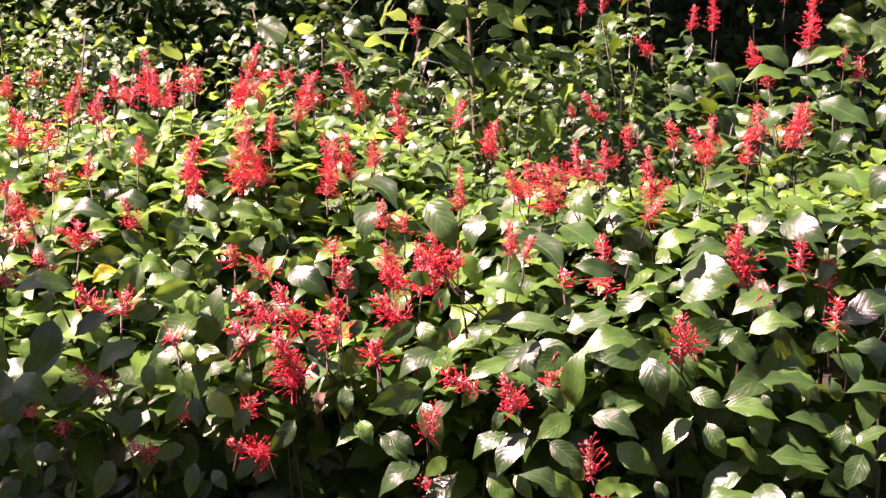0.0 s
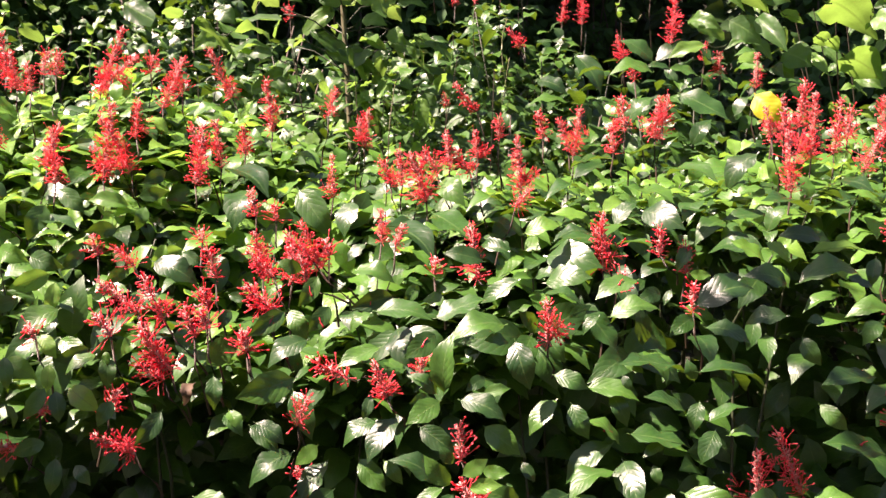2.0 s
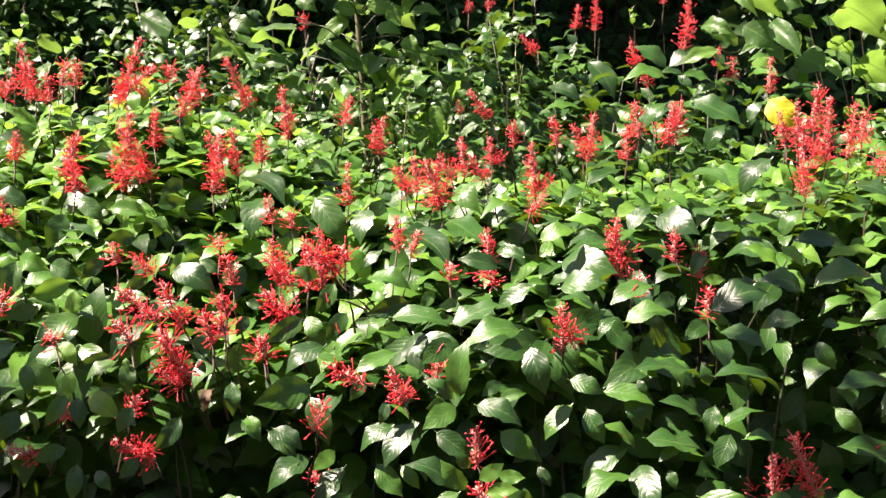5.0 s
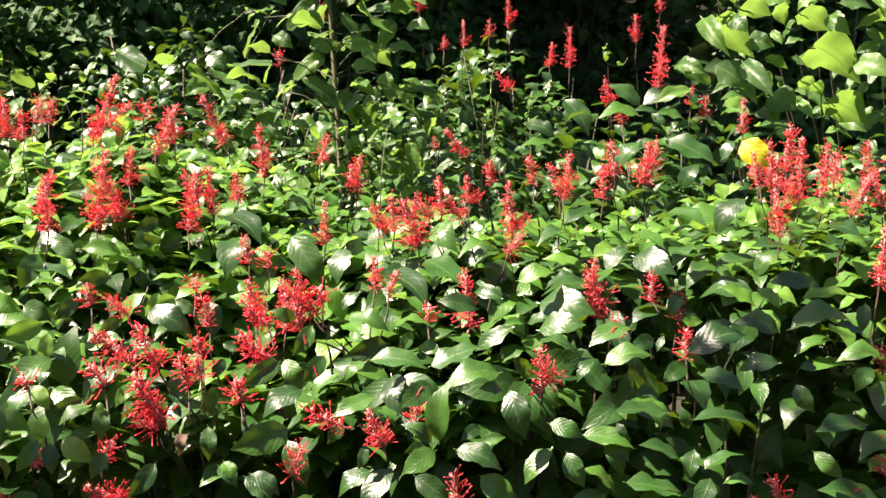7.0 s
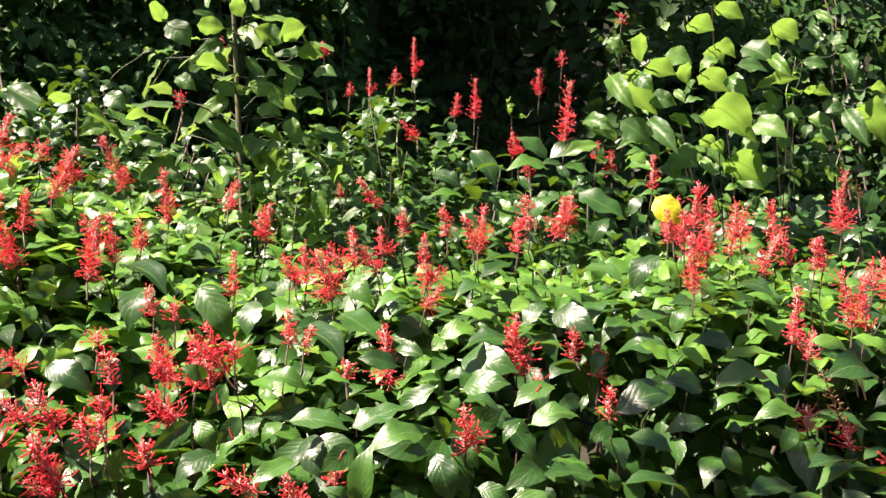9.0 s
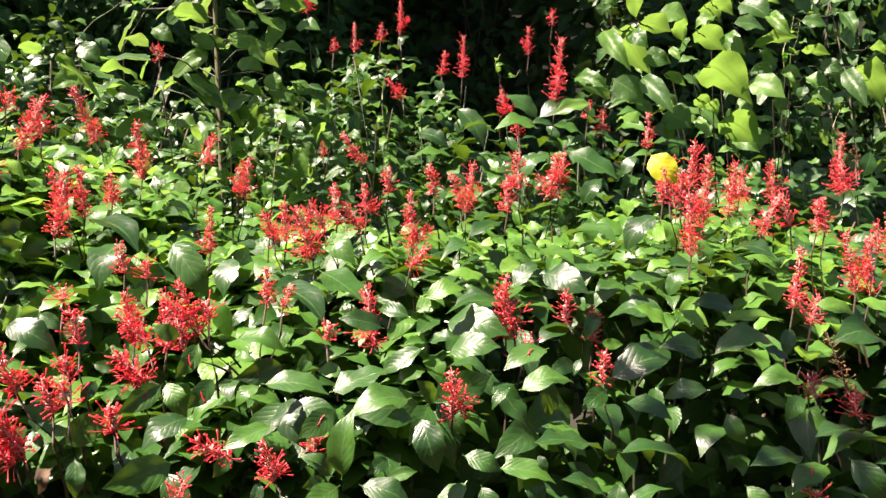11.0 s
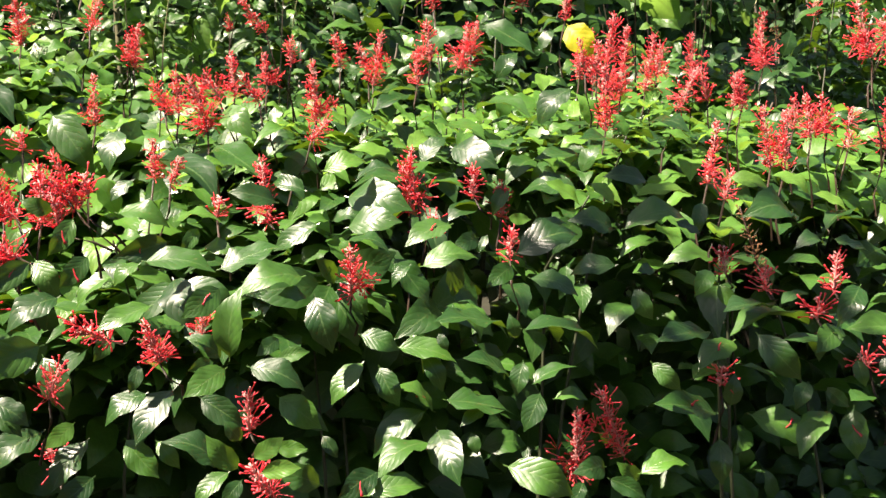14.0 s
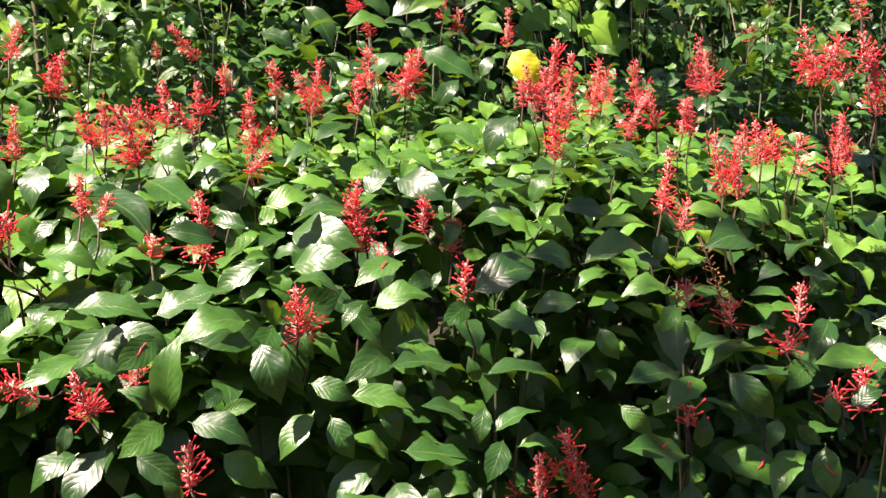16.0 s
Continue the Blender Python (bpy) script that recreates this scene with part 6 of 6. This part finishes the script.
broad_leaf((1.868, 3.485, 2.268), (1.980, 3.525, 2.235), (-0.01, 0.64, 0.77), 2, 0.73)
broad_leaf((1.905, 3.555, 2.432), (2.045, 3.581, 2.400), (0.05, 0.65, 0.76), 0, 0.58)
broad_leaf((1.918, 3.625, 2.060), (2.221, 3.785, 1.945), (-0.09, 0.69, 0.72), 2, 0.64)
broad_leaf((1.890, 3.415, 1.842), (2.085, 3.492, 1.763), (0.00, 0.71, 0.70), 0, 0.70)
broad_leaf((2.092, 3.485, 2.237), (2.125, 3.360, 2.140), (-0.67, -0.56, 0.49), 2, 0.40)
broad_leaf((2.076, 3.555, 2.112), (2.253, 3.521, 2.163), (-0.08, 0.68, 0.73), 0, 0.40)
broad_leaf((2.167, 3.625, 2.124), (2.183, 3.535, 2.051), (-0.67, -0.53, 0.51), 2, 0.40)
broad_leaf((1.993, 3.415, 1.976), (2.050, 3.283, 1.909), (-0.67, -0.55, 0.50), 0, 0.68)
broad_leaf((2.166, 3.485, 2.030), (2.203, 3.405, 1.998), (-0.69, -0.52, 0.51), 2, 0.74)
broad_leaf((1.570, 3.685, 1.995), (1.681, 3.642, 1.905), (-0.14, -0.95, 0.28), 0, 0.83)
broad_leaf((1.742, 3.755, 1.919), (1.589, 3.728, 1.890), (0.01, -0.75, 0.67), 2, 0.48)
broad_leaf((1.561, 3.415, 1.978), (1.599, 3.258, 1.844), (-0.65, -0.58, 0.49), 0, 0.40)
broad_leaf((1.331, 3.485, 1.966), (1.410, 3.370, 1.926), (-0.59, -0.60, 0.55), 2, 0.57)
broad_leaf((1.653, 3.685, 1.930), (1.735, 3.655, 1.840), (0.02, -0.94, 0.33), 0, 0.49)
broad_leaf((1.821, 3.755, 1.877), (1.902, 3.672, 1.821), (-0.33, -0.73, 0.59), 2, 1.33)
broad_leaf((1.776, 3.415, 1.836), (1.792, 3.332, 1.766), (-0.64, -0.57, 0.52), 0, 0.42)
broad_leaf((1.871, 3.485, 1.902), (1.932, 3.526, 1.859), (0.06, 0.68, 0.73), 2, 0.76)
broad_leaf((1.857, 3.555, 1.922), (1.946, 3.598, 1.890), (-0.11, 0.73, 0.67), 0, 0.66)
broad_leaf((2.052, 3.625, 1.775), (2.103, 3.514, 1.725), (-0.64, -0.54, 0.54), 2, 0.61)
broad_leaf((2.073, 3.415, 2.347), (2.204, 3.449, 2.305), (0.09, 0.62, 0.78), 0, 0.75)
broad_leaf((2.187, 3.485, 2.326), (2.240, 3.526, 2.296), (-0.06, 0.63, 0.77), 2, 0.62)
broad_leaf((2.354, 3.555, 2.434), (2.375, 3.469, 2.369), (-0.72, -0.52, 0.46), 0, 0.40)
broad_leaf((2.364, 3.625, 2.388), (2.388, 3.541, 2.329), (-0.70, -0.53, 0.47), 2, 0.40)
broad_leaf((2.325, 3.415, 2.293), (2.355, 3.362, 2.280), (-0.72, -0.52, 0.47), 0, 0.85)
broad_leaf((1.892, 3.485, 2.215), (1.832, 3.521, 2.177), (-0.67, -0.58, 0.47), 2, 0.93)
broad_leaf((2.078, 3.685, 2.231), (2.202, 3.655, 2.208), (-0.07, -0.77, 0.64), 0, 0.75)
broad_leaf((1.721, 3.755, 2.095), (1.814, 3.686, 2.065), (-0.48, -0.80, 0.37), 2, 0.87)
broad_leaf((1.650, 3.415, 1.990), (1.757, 3.458, 1.955), (-0.02, 0.66, 0.75), 0, 0.40)
broad_leaf((2.113, 3.615, 2.028), (2.216, 3.615, 2.057), (-0.09, -0.95, 0.31), 2, 0.61)
broad_leaf((1.495, 3.685, 1.899), (1.352, 3.707, 1.855), (-0.30, -0.73, 0.61), 0, 0.48)
broad_leaf((1.797, 3.755, 1.825), (1.860, 3.723, 1.776), (-0.17, -0.91, 0.38), 2, 0.93)
broad_leaf((1.555, 3.545, 1.846), (1.601, 3.510, 1.815), (0.01, -0.67, 0.74), 0, 1.50)
broad_leaf((1.561, 3.615, 2.258), (1.503, 3.654, 2.297), (-0.43, -0.87, 0.24), 2, 0.79)
broad_leaf((1.759, 3.685, 2.259), (1.859, 3.644, 2.224), (-0.12, -0.80, 0.59), 0, 1.11)
broad_leaf((1.916, 3.625, 2.285), (2.014, 3.673, 2.234), (0.05, 0.68, 0.73), 2, 0.86)
broad_leaf((2.020, 3.545, 2.283), (2.080, 3.438, 2.212), (-0.45, -0.66, 0.60), 0, 0.85)
broad_leaf((2.362, 3.615, 2.026), (2.432, 3.561, 1.977), (-0.31, -0.83, 0.46), 2, 0.92)
broad_leaf((2.296, 3.555, 2.118), (2.420, 3.547, 2.109), (0.10, 0.63, 0.77), 0, 0.47)
broad_leaf((2.383, 3.625, 1.925), (2.481, 3.649, 1.910), (-0.05, 0.67, 0.74), 2, 0.40)
broad_leaf((2.355, 3.415, 1.869), (2.365, 3.368, 1.908), (0.09, 0.65, 0.76), 0, 0.52)
broad_leaf((2.079, 3.485, 2.296), (2.158, 3.495, 2.279), (0.07, 0.67, 0.74), 2, 0.77)
broad_leaf((1.743, 3.555, 2.104), (1.754, 3.494, 2.049), (-0.66, -0.56, 0.50), 0, 0.45)
broad_leaf((2.514, 3.505, 2.073), (2.752, 3.643, 1.931), (0.10, 0.62, 0.78), 2, 0.53)
broad_leaf((2.303, 3.295, 2.022), (2.300, 3.163, 1.878), (-0.71, -0.52, 0.49), 0, 0.40)
broad_leaf((2.466, 3.365, 2.117), (2.560, 3.394, 2.095), (-0.01, 0.60, 0.80), 2, 0.57)
broad_leaf((2.299, 3.565, 2.235), (2.387, 3.522, 2.211), (-0.31, -0.86, 0.41), 0, 0.66)
broad_leaf((2.512, 3.635, 2.293), (2.517, 3.525, 2.184), (-0.18, -0.70, 0.69), 2, 0.57)
broad_leaf((2.293, 3.425, 2.058), (2.351, 3.368, 2.012), (-0.55, -0.79, 0.28), 0, 0.76)
broad_leaf((2.298, 3.495, 1.949), (2.375, 3.445, 1.915), (-0.21, -0.74, 0.64), 2, 1.01)
broad_leaf((1.331, 3.485, 1.966), (1.410, 3.370, 1.926), (-0.59, -0.60, 0.55), 0, 0.51)
broad_leaf((1.331, 3.485, 1.966), (1.410, 3.370, 1.926), (-0.59, -0.60, 0.55), 0, 0.51)
broad_leaf((1.339, 3.505, 1.968), (1.451, 3.465, 1.935), (-0.16, -0.85, 0.50), 1, 0.64)
leaf((0.984, 4.440, 1.814), (1.106, 4.348, 1.755), (-0.10, -0.41, 0.56), 1)
leaf((1.171, 4.325, 1.864), (1.227, 4.266, 1.778), (-0.12, -0.40, 0.56), 2)
leaf((1.340, 3.847, 1.845), (1.226, 3.904, 1.936), (-0.14, -0.40, 0.55), 3)
leaf((1.347, 3.887, 1.850), (1.535, 3.881, 1.917), (-0.15, -0.39, 0.55), 0)
leaf((1.328, 3.803, 1.806), (1.149, 3.777, 1.802), (-0.13, -0.40, 0.56), 1)
leaf((1.118, 4.244, 1.916), (1.201, 4.139, 1.749), (-0.12, -0.40, 0.56), 2)


def tendril(points, r):
    """A thin wandering vine shoot with a few small leaves near its foot."""
    rng = random.Random(int(points[0][0] * 1000))
    foot = Vector(points[0])
    ob = tagged(new("climbing_vine"), "thin pale vine shoot curling above the foliage", "vine", "vine shoots")
    ob.location = (foot.x, foot.y, 0)
    pts = [Vector(q) - ob.location for q in points]
    fine = []
    for a, b_, c_, d_ in zip([pts[0]] + pts[:-2], pts[:-1], pts[1:], pts[2:] + [pts[-1]]):
        for k in range(4):
            t = k / 4
            fine.append(0.5 * ((2 * b_) + (c_ - a) * t + (2 * a - 5 * b_ + 4 * c_ - d_) * t * t + (3 * b_ - a - 3 * c_ + d_) * t ** 3))
    fine.append(pts[-1])
    low = Vector((rng.uniform(-0.1, 0.1), rng.uniform(0, 0.1), 0))
    part("lower_stem", tube_mesh("lower_stem", [low, low.lerp(fine[0], 0.6), fine[0]], [r * 1.2, r * 1.1, r], twig_mat, 5), ob)
    part("shoot", tube_mesh("shoot", fine, [r * (1.0 - 0.5 * k / len(fine)) for k in range(len(fine))], vine_stem_mat, 5), ob)
    for k in range(5):
        q = fine[rng.randrange(len(fine))]
        d = Vector((rng.uniform(-1, 1), rng.uniform(-1, 0.2), rng.uniform(-0.6, 0.5))).normalized() * rng.uniform(0.025, 0.06)
        part("leaf", VINE_LEAF, ob).matrix_basis = aim(q, q + d, (0, -0.5, 0.8))


VINE_LEAF = mesh_from("leaf", *OVATE_LOW[3][:2], young_lit_mat, OVATE_LOW[3][2])
tendril([(-1.064, 3.550, 1.773), (-1.047, 3.550, 1.910), (-1.028, 3.550, 1.976), (-1.003, 3.550, 1.995), (-0.980, 3.550, 1.987)], 0.0022)
tendril([(-0.920, 3.550, 1.740), (-0.901, 3.550, 1.848), (-0.873, 3.550, 1.903), (-0.848, 3.550, 1.922), (-0.832, 3.550, 1.912)], 0.0022)
tendril([(-1.380, 3.600, 1.822), (-1.320, 3.600, 1.980), (-1.262, 3.600, 1.949), (-1.213, 3.600, 1.908), (-1.176, 3.600, 1.858)], 0.0018)
tendril([(-1.233, 3.600, 1.915), (-1.174, 3.600, 1.898), (-1.134, 3.600, 1.881)], 0.0015)
tendril([(-1.476, 3.600, 1.894), (-1.453, 3.600, 1.953), (-1.411, 3.600, 1.982), (-1.362, 3.600, 1.961), (-1.339, 3.600, 1.931)], 0.0015)
tendril([(-1.047, 3.200, 1.619), (-1.138, 3.200, 1.602), (-1.229, 3.200, 1.592), (-1.302, 3.200, 1.582)], 0.0014)
tendril([(-1.035, 3.400, 1.820), (-1.026, 3.400, 1.895), (-1.035, 3.400, 1.943)], 0.0014)
tendril([(-0.741, 3.500, 1.841), (-0.729, 3.500, 1.899), (-0.747, 3.500, 1.942), (-0.759, 3.500, 1.973)], 0.0016)
tendril([(0.894, 4.600, 1.762), (0.878, 4.600, 1.841), (0.867, 4.600, 1.946), (0.873, 4.600, 2.039), (0.894, 4.600, 2.105)], 0.003)
tendril([(0.878, 4.600, 1.762), (0.905, 4.600, 1.815), (0.886, 4.600, 1.868), (0.840, 4.600, 1.893)], 0.002)
tendril([(-0.435, 4.700, 2.185), (-0.373, 4.700, 2.262), (-0.300, 4.700, 2.315), (-0.250, 4.700, 2.355), (-0.201, 4.700, 2.344)], 0.0018)
tendril([(-0.252, 4.700, 2.165), (-0.189, 4.700, 2.268), (-0.139, 4.700, 2.346), (-0.097, 4.700, 2.356)], 0.0018)
tendril([(1.618, 5.200, 2.277), (1.592, 5.200, 2.231), (1.618, 5.200, 2.170), (1.699, 5.200, 2.163), (1.731, 5.200, 2.204)], 0.002)
tendril([(2.333, 3.700, 2.044), (2.321, 3.700, 2.136), (2.352, 3.700, 2.207), (2.364, 3.700, 2.276)], 0.0022)
tendril([(2.353, 3.700, 2.044), (2.358, 3.700, 2.126), (2.383, 3.700, 2.184), (2.393, 3.700, 2.254)], 0.002)
tendril([(2.497, 3.600, 1.740), (2.491, 3.600, 1.831), (2.521, 3.600, 1.901)], 0.0022)
tendril([(0.206, 2.700, 1.582), (0.215, 2.700, 1.649), (0.229, 2.700, 1.716), (0.261, 2.700, 1.744)], 0.0016)
tendril([(0.745, 4.000, 1.590), (0.756, 4.000, 1.693), (0.770, 4.000, 1.775), (0.787, 4.000, 1.878)], 0.002)
tendril([(0.725, 4.000, 1.834), (0.756, 4.000, 1.775), (0.787, 4.000, 1.725), (0.770, 4.000, 1.673)], 0.002)


def creeper(x0, x1, count, seed):
    """One creeper that covers a stretch of the wood's edge: hanging stems and small leaves."""
    rng = random.Random(seed)
    ob = tagged(new("creeper"), "dark small-leaved creeper hanging over the wood's edge", "creeper", "creepers of the wood")
    ob.location = ((x0 + x1) / 2, 7.4, 0)
    spurs = [(rng.uniform(x0, x1), rng.uniform(0.4, 4.2)) for _ in range(46)]

    def wall_y(x, z):
        return 7.0 + 1.6 * smooth(1.0, 1.6, x) * smooth(3.6, 2.6, x) - 0.9 * smooth(0.4, -1.6, x) - 1.1 * smooth(3.0, 5.5, x) + 0.32 * (z - 2.2) + 0.35 * noise.noise(Vector((x * 0.9, z * 0.9, 3)))

    def place():
        if rng.random() < 0.45:  # sprays that stand out from the rest
            sx, sz = spurs[rng.randrange(len(spurs))]
            a = rng.gauss(0, 0.2)
            return Vector((sx + a, wall_y(sx, sz) - 0.25 + rng.gauss(0, 0.06), sz - 0.5 * a * a * 4 + rng.gauss(0, 0.05))) - ob.location, Vector((-0.3, -0.7, 0.9))
        x, z = rng.uniform(x0, x1), rng.uniform(0.2, 4.3)
        return Vector((x, wall_y(x, z) + rng.uniform(-0.12, 0.3), z)) - ob.location, Vector((-0.3, -0.8, 0.8))

    def deep():
        x, z = rng.uniform(x0 - 0.1, x1 + 0.1), rng.uniform(0.1, 4.6)
        return Vector((x, wall_y(x, z) + rng.uniform(0.35, 0.8), z)) - ob.location, Vector((0, -0.9, 0.5))

    me = joined("foliage", SMALL, leaf_cloud(rng, count, place, 0.085 if x1 < 1.3 else 0.11, 4, 0.4), vine_mat)
    tagged(part("foliage", me, ob), kind="stuff")
    # creepers further right get darker inner leaves: the hollow's shade put into the colour
    me = joined("inner_foliage", SMALL, leaf_cloud(rng, 4200, deep, 0.22, 4, 0.5), vine_mat if x1 < 1.3 else canopy_mat)
    tagged(part("inner_foliage", me, ob), kind="stuff")
    for k in range(4):
        x = rng.uniform(x0, x1)
        pts = [Vector((x + 0.12 * math.sin(z * 2 + k), wall_y(x, z) - 0.05, z)) - ob.location for z in (0.0, 0.8, 1.6, 2.4, 3.2, 4.2)]
        part("stem", tube_mesh("stem", pts, [0.012, 0.01, 0.009, 0.008, 0.006, 0.004], wood_mat), ob)


for n, x in enumerate((-5.5, -4.0, -2.7, -1.4, -0.1, 1.2, 2.5, 3.8, 5.2)):
    creeper(x, x + 1.5, 8000 if x < 1 else 1800, 31 + n)


def unseen_shade_tree(x, y, z0, rx, ry, rz, seed, count=2600, trunk=(0, 0), size=0.34):
    """A tree added out of view, whose crown keeps the sun off the thicket and hedge."""
    rng = random.Random(seed)
    ob = tagged(new("unseen_shade_tree"), "tall tree with a dense dark crown, out of view, added for its shade", "tree", "trees of the wood")
    ob.location = (x, y, 0)
    tx, ty = trunk
    part("trunk", tube_mesh("trunk", [(tx, ty, 0), (tx * 1.02, ty, z0 * 0.3), (tx * 0.97, ty * 0.98, z0 * 0.6), (tx * 0.82, ty * 0.85, z0 * 0.82), (tx * 0.5, ty * 0.5, z0), (tx * 0.2, ty * 0.2, z0 + rz * 0.2), (0, 0, z0 + rz * 0.6)], [0.12, 0.105, 0.09, 0.075, 0.05, 0.03, 0.015], wood_mat, 10), ob)
    for k in range(6):
        a = k * 1.05
        part("limb", tube_mesh("limb", [(tx * 0.35, ty * 0.35, z0 + rz * 0.08), (math.cos(a) * rx * 0.4, math.sin(a) * ry * 0.4, z0 + rz * 0.2), (math.cos(a) * rx * 0.8, math.sin(a) * ry * 0.8, z0 + rz * 0.4)], [0.03, 0.02, 0.008], wood_mat, 6), ob)

    def place():
        while True:
            v = Vector((rng.uniform(-1, 1), rng.uniform(-1, 1), rng.uniform(-1, 1)))
            if v.length < 0.8 + 0.3 * noise.noise(v * 2.5 + Vector((seed, 0, 0))):
                break
        return Vector((v.x * rx, v.y * ry, z0 + rz * 0.5 + v.z * rz * 0.6)), Vector((0, 0, 1))

    me = joined("crown", SMALL, leaf_cloud(rng, count, place, size, 4, 0.6), canopy_mat)
    tagged(part("crown", me, ob), kind="stuff")


# crowns added above the view, which darken the wood's edge
for n, (x, y) in enumerate(((-3.5, 10.8), (0.2, 9.4), (3.6, 9.4), (6.5, 9.0), (-7.5, 10.0), (1.8, 11.0), (-2.0, 12.0))):
    unseen_shade_tree(x, y, 3.9, 2.6, 2.2, 3.0, 40 + n)
# more unseen trees added round the clearing, behind the viewer, against low sky light
for n, (x, y) in enumerate(((-5.0, -5.0), (-1.8, -6.0), (1.8, -6.2), (5.0, -5.0), (-8.0, -1.0), (8.2, -1.0), (-8.5, 3.5), (8.5, 3.5))):
    unseen_shade_tree(x, y, 0.9, 2.6, 1.8, 4.6, 140 + n, 3600)

# boughs added out of view over the path, to shade the foot of the hedge
unseen_shade_tree(-3.15, 2.06, 4.3, 0.55, 0.29, 0.8, 72, 600, (-1.5, -3.0))
unseen_shade_tree(-0.88, 1.9, 4.3, 0.45, 0.4, 0.3, 75, 66, (0.4, -4.6), 0.13)
# boughs added out of view, to shade the thicket behind
unseen_shade_tree(1.6, 6.9, 4.4, 1.6, 0.9, 1.0, 73, 900, (0.3, 3.5))
unseen_shade_tree(1.8, 4.65, 4.4, 0.6, 1.0, 0.8, 76, 700, (2.6, 7.5), 0.22)
unseen_shade_tree(1.0, 2.85, 4.4, 0.6, 0.42, 0.6, 77, 420, (0.2, -5.6), 0.18)
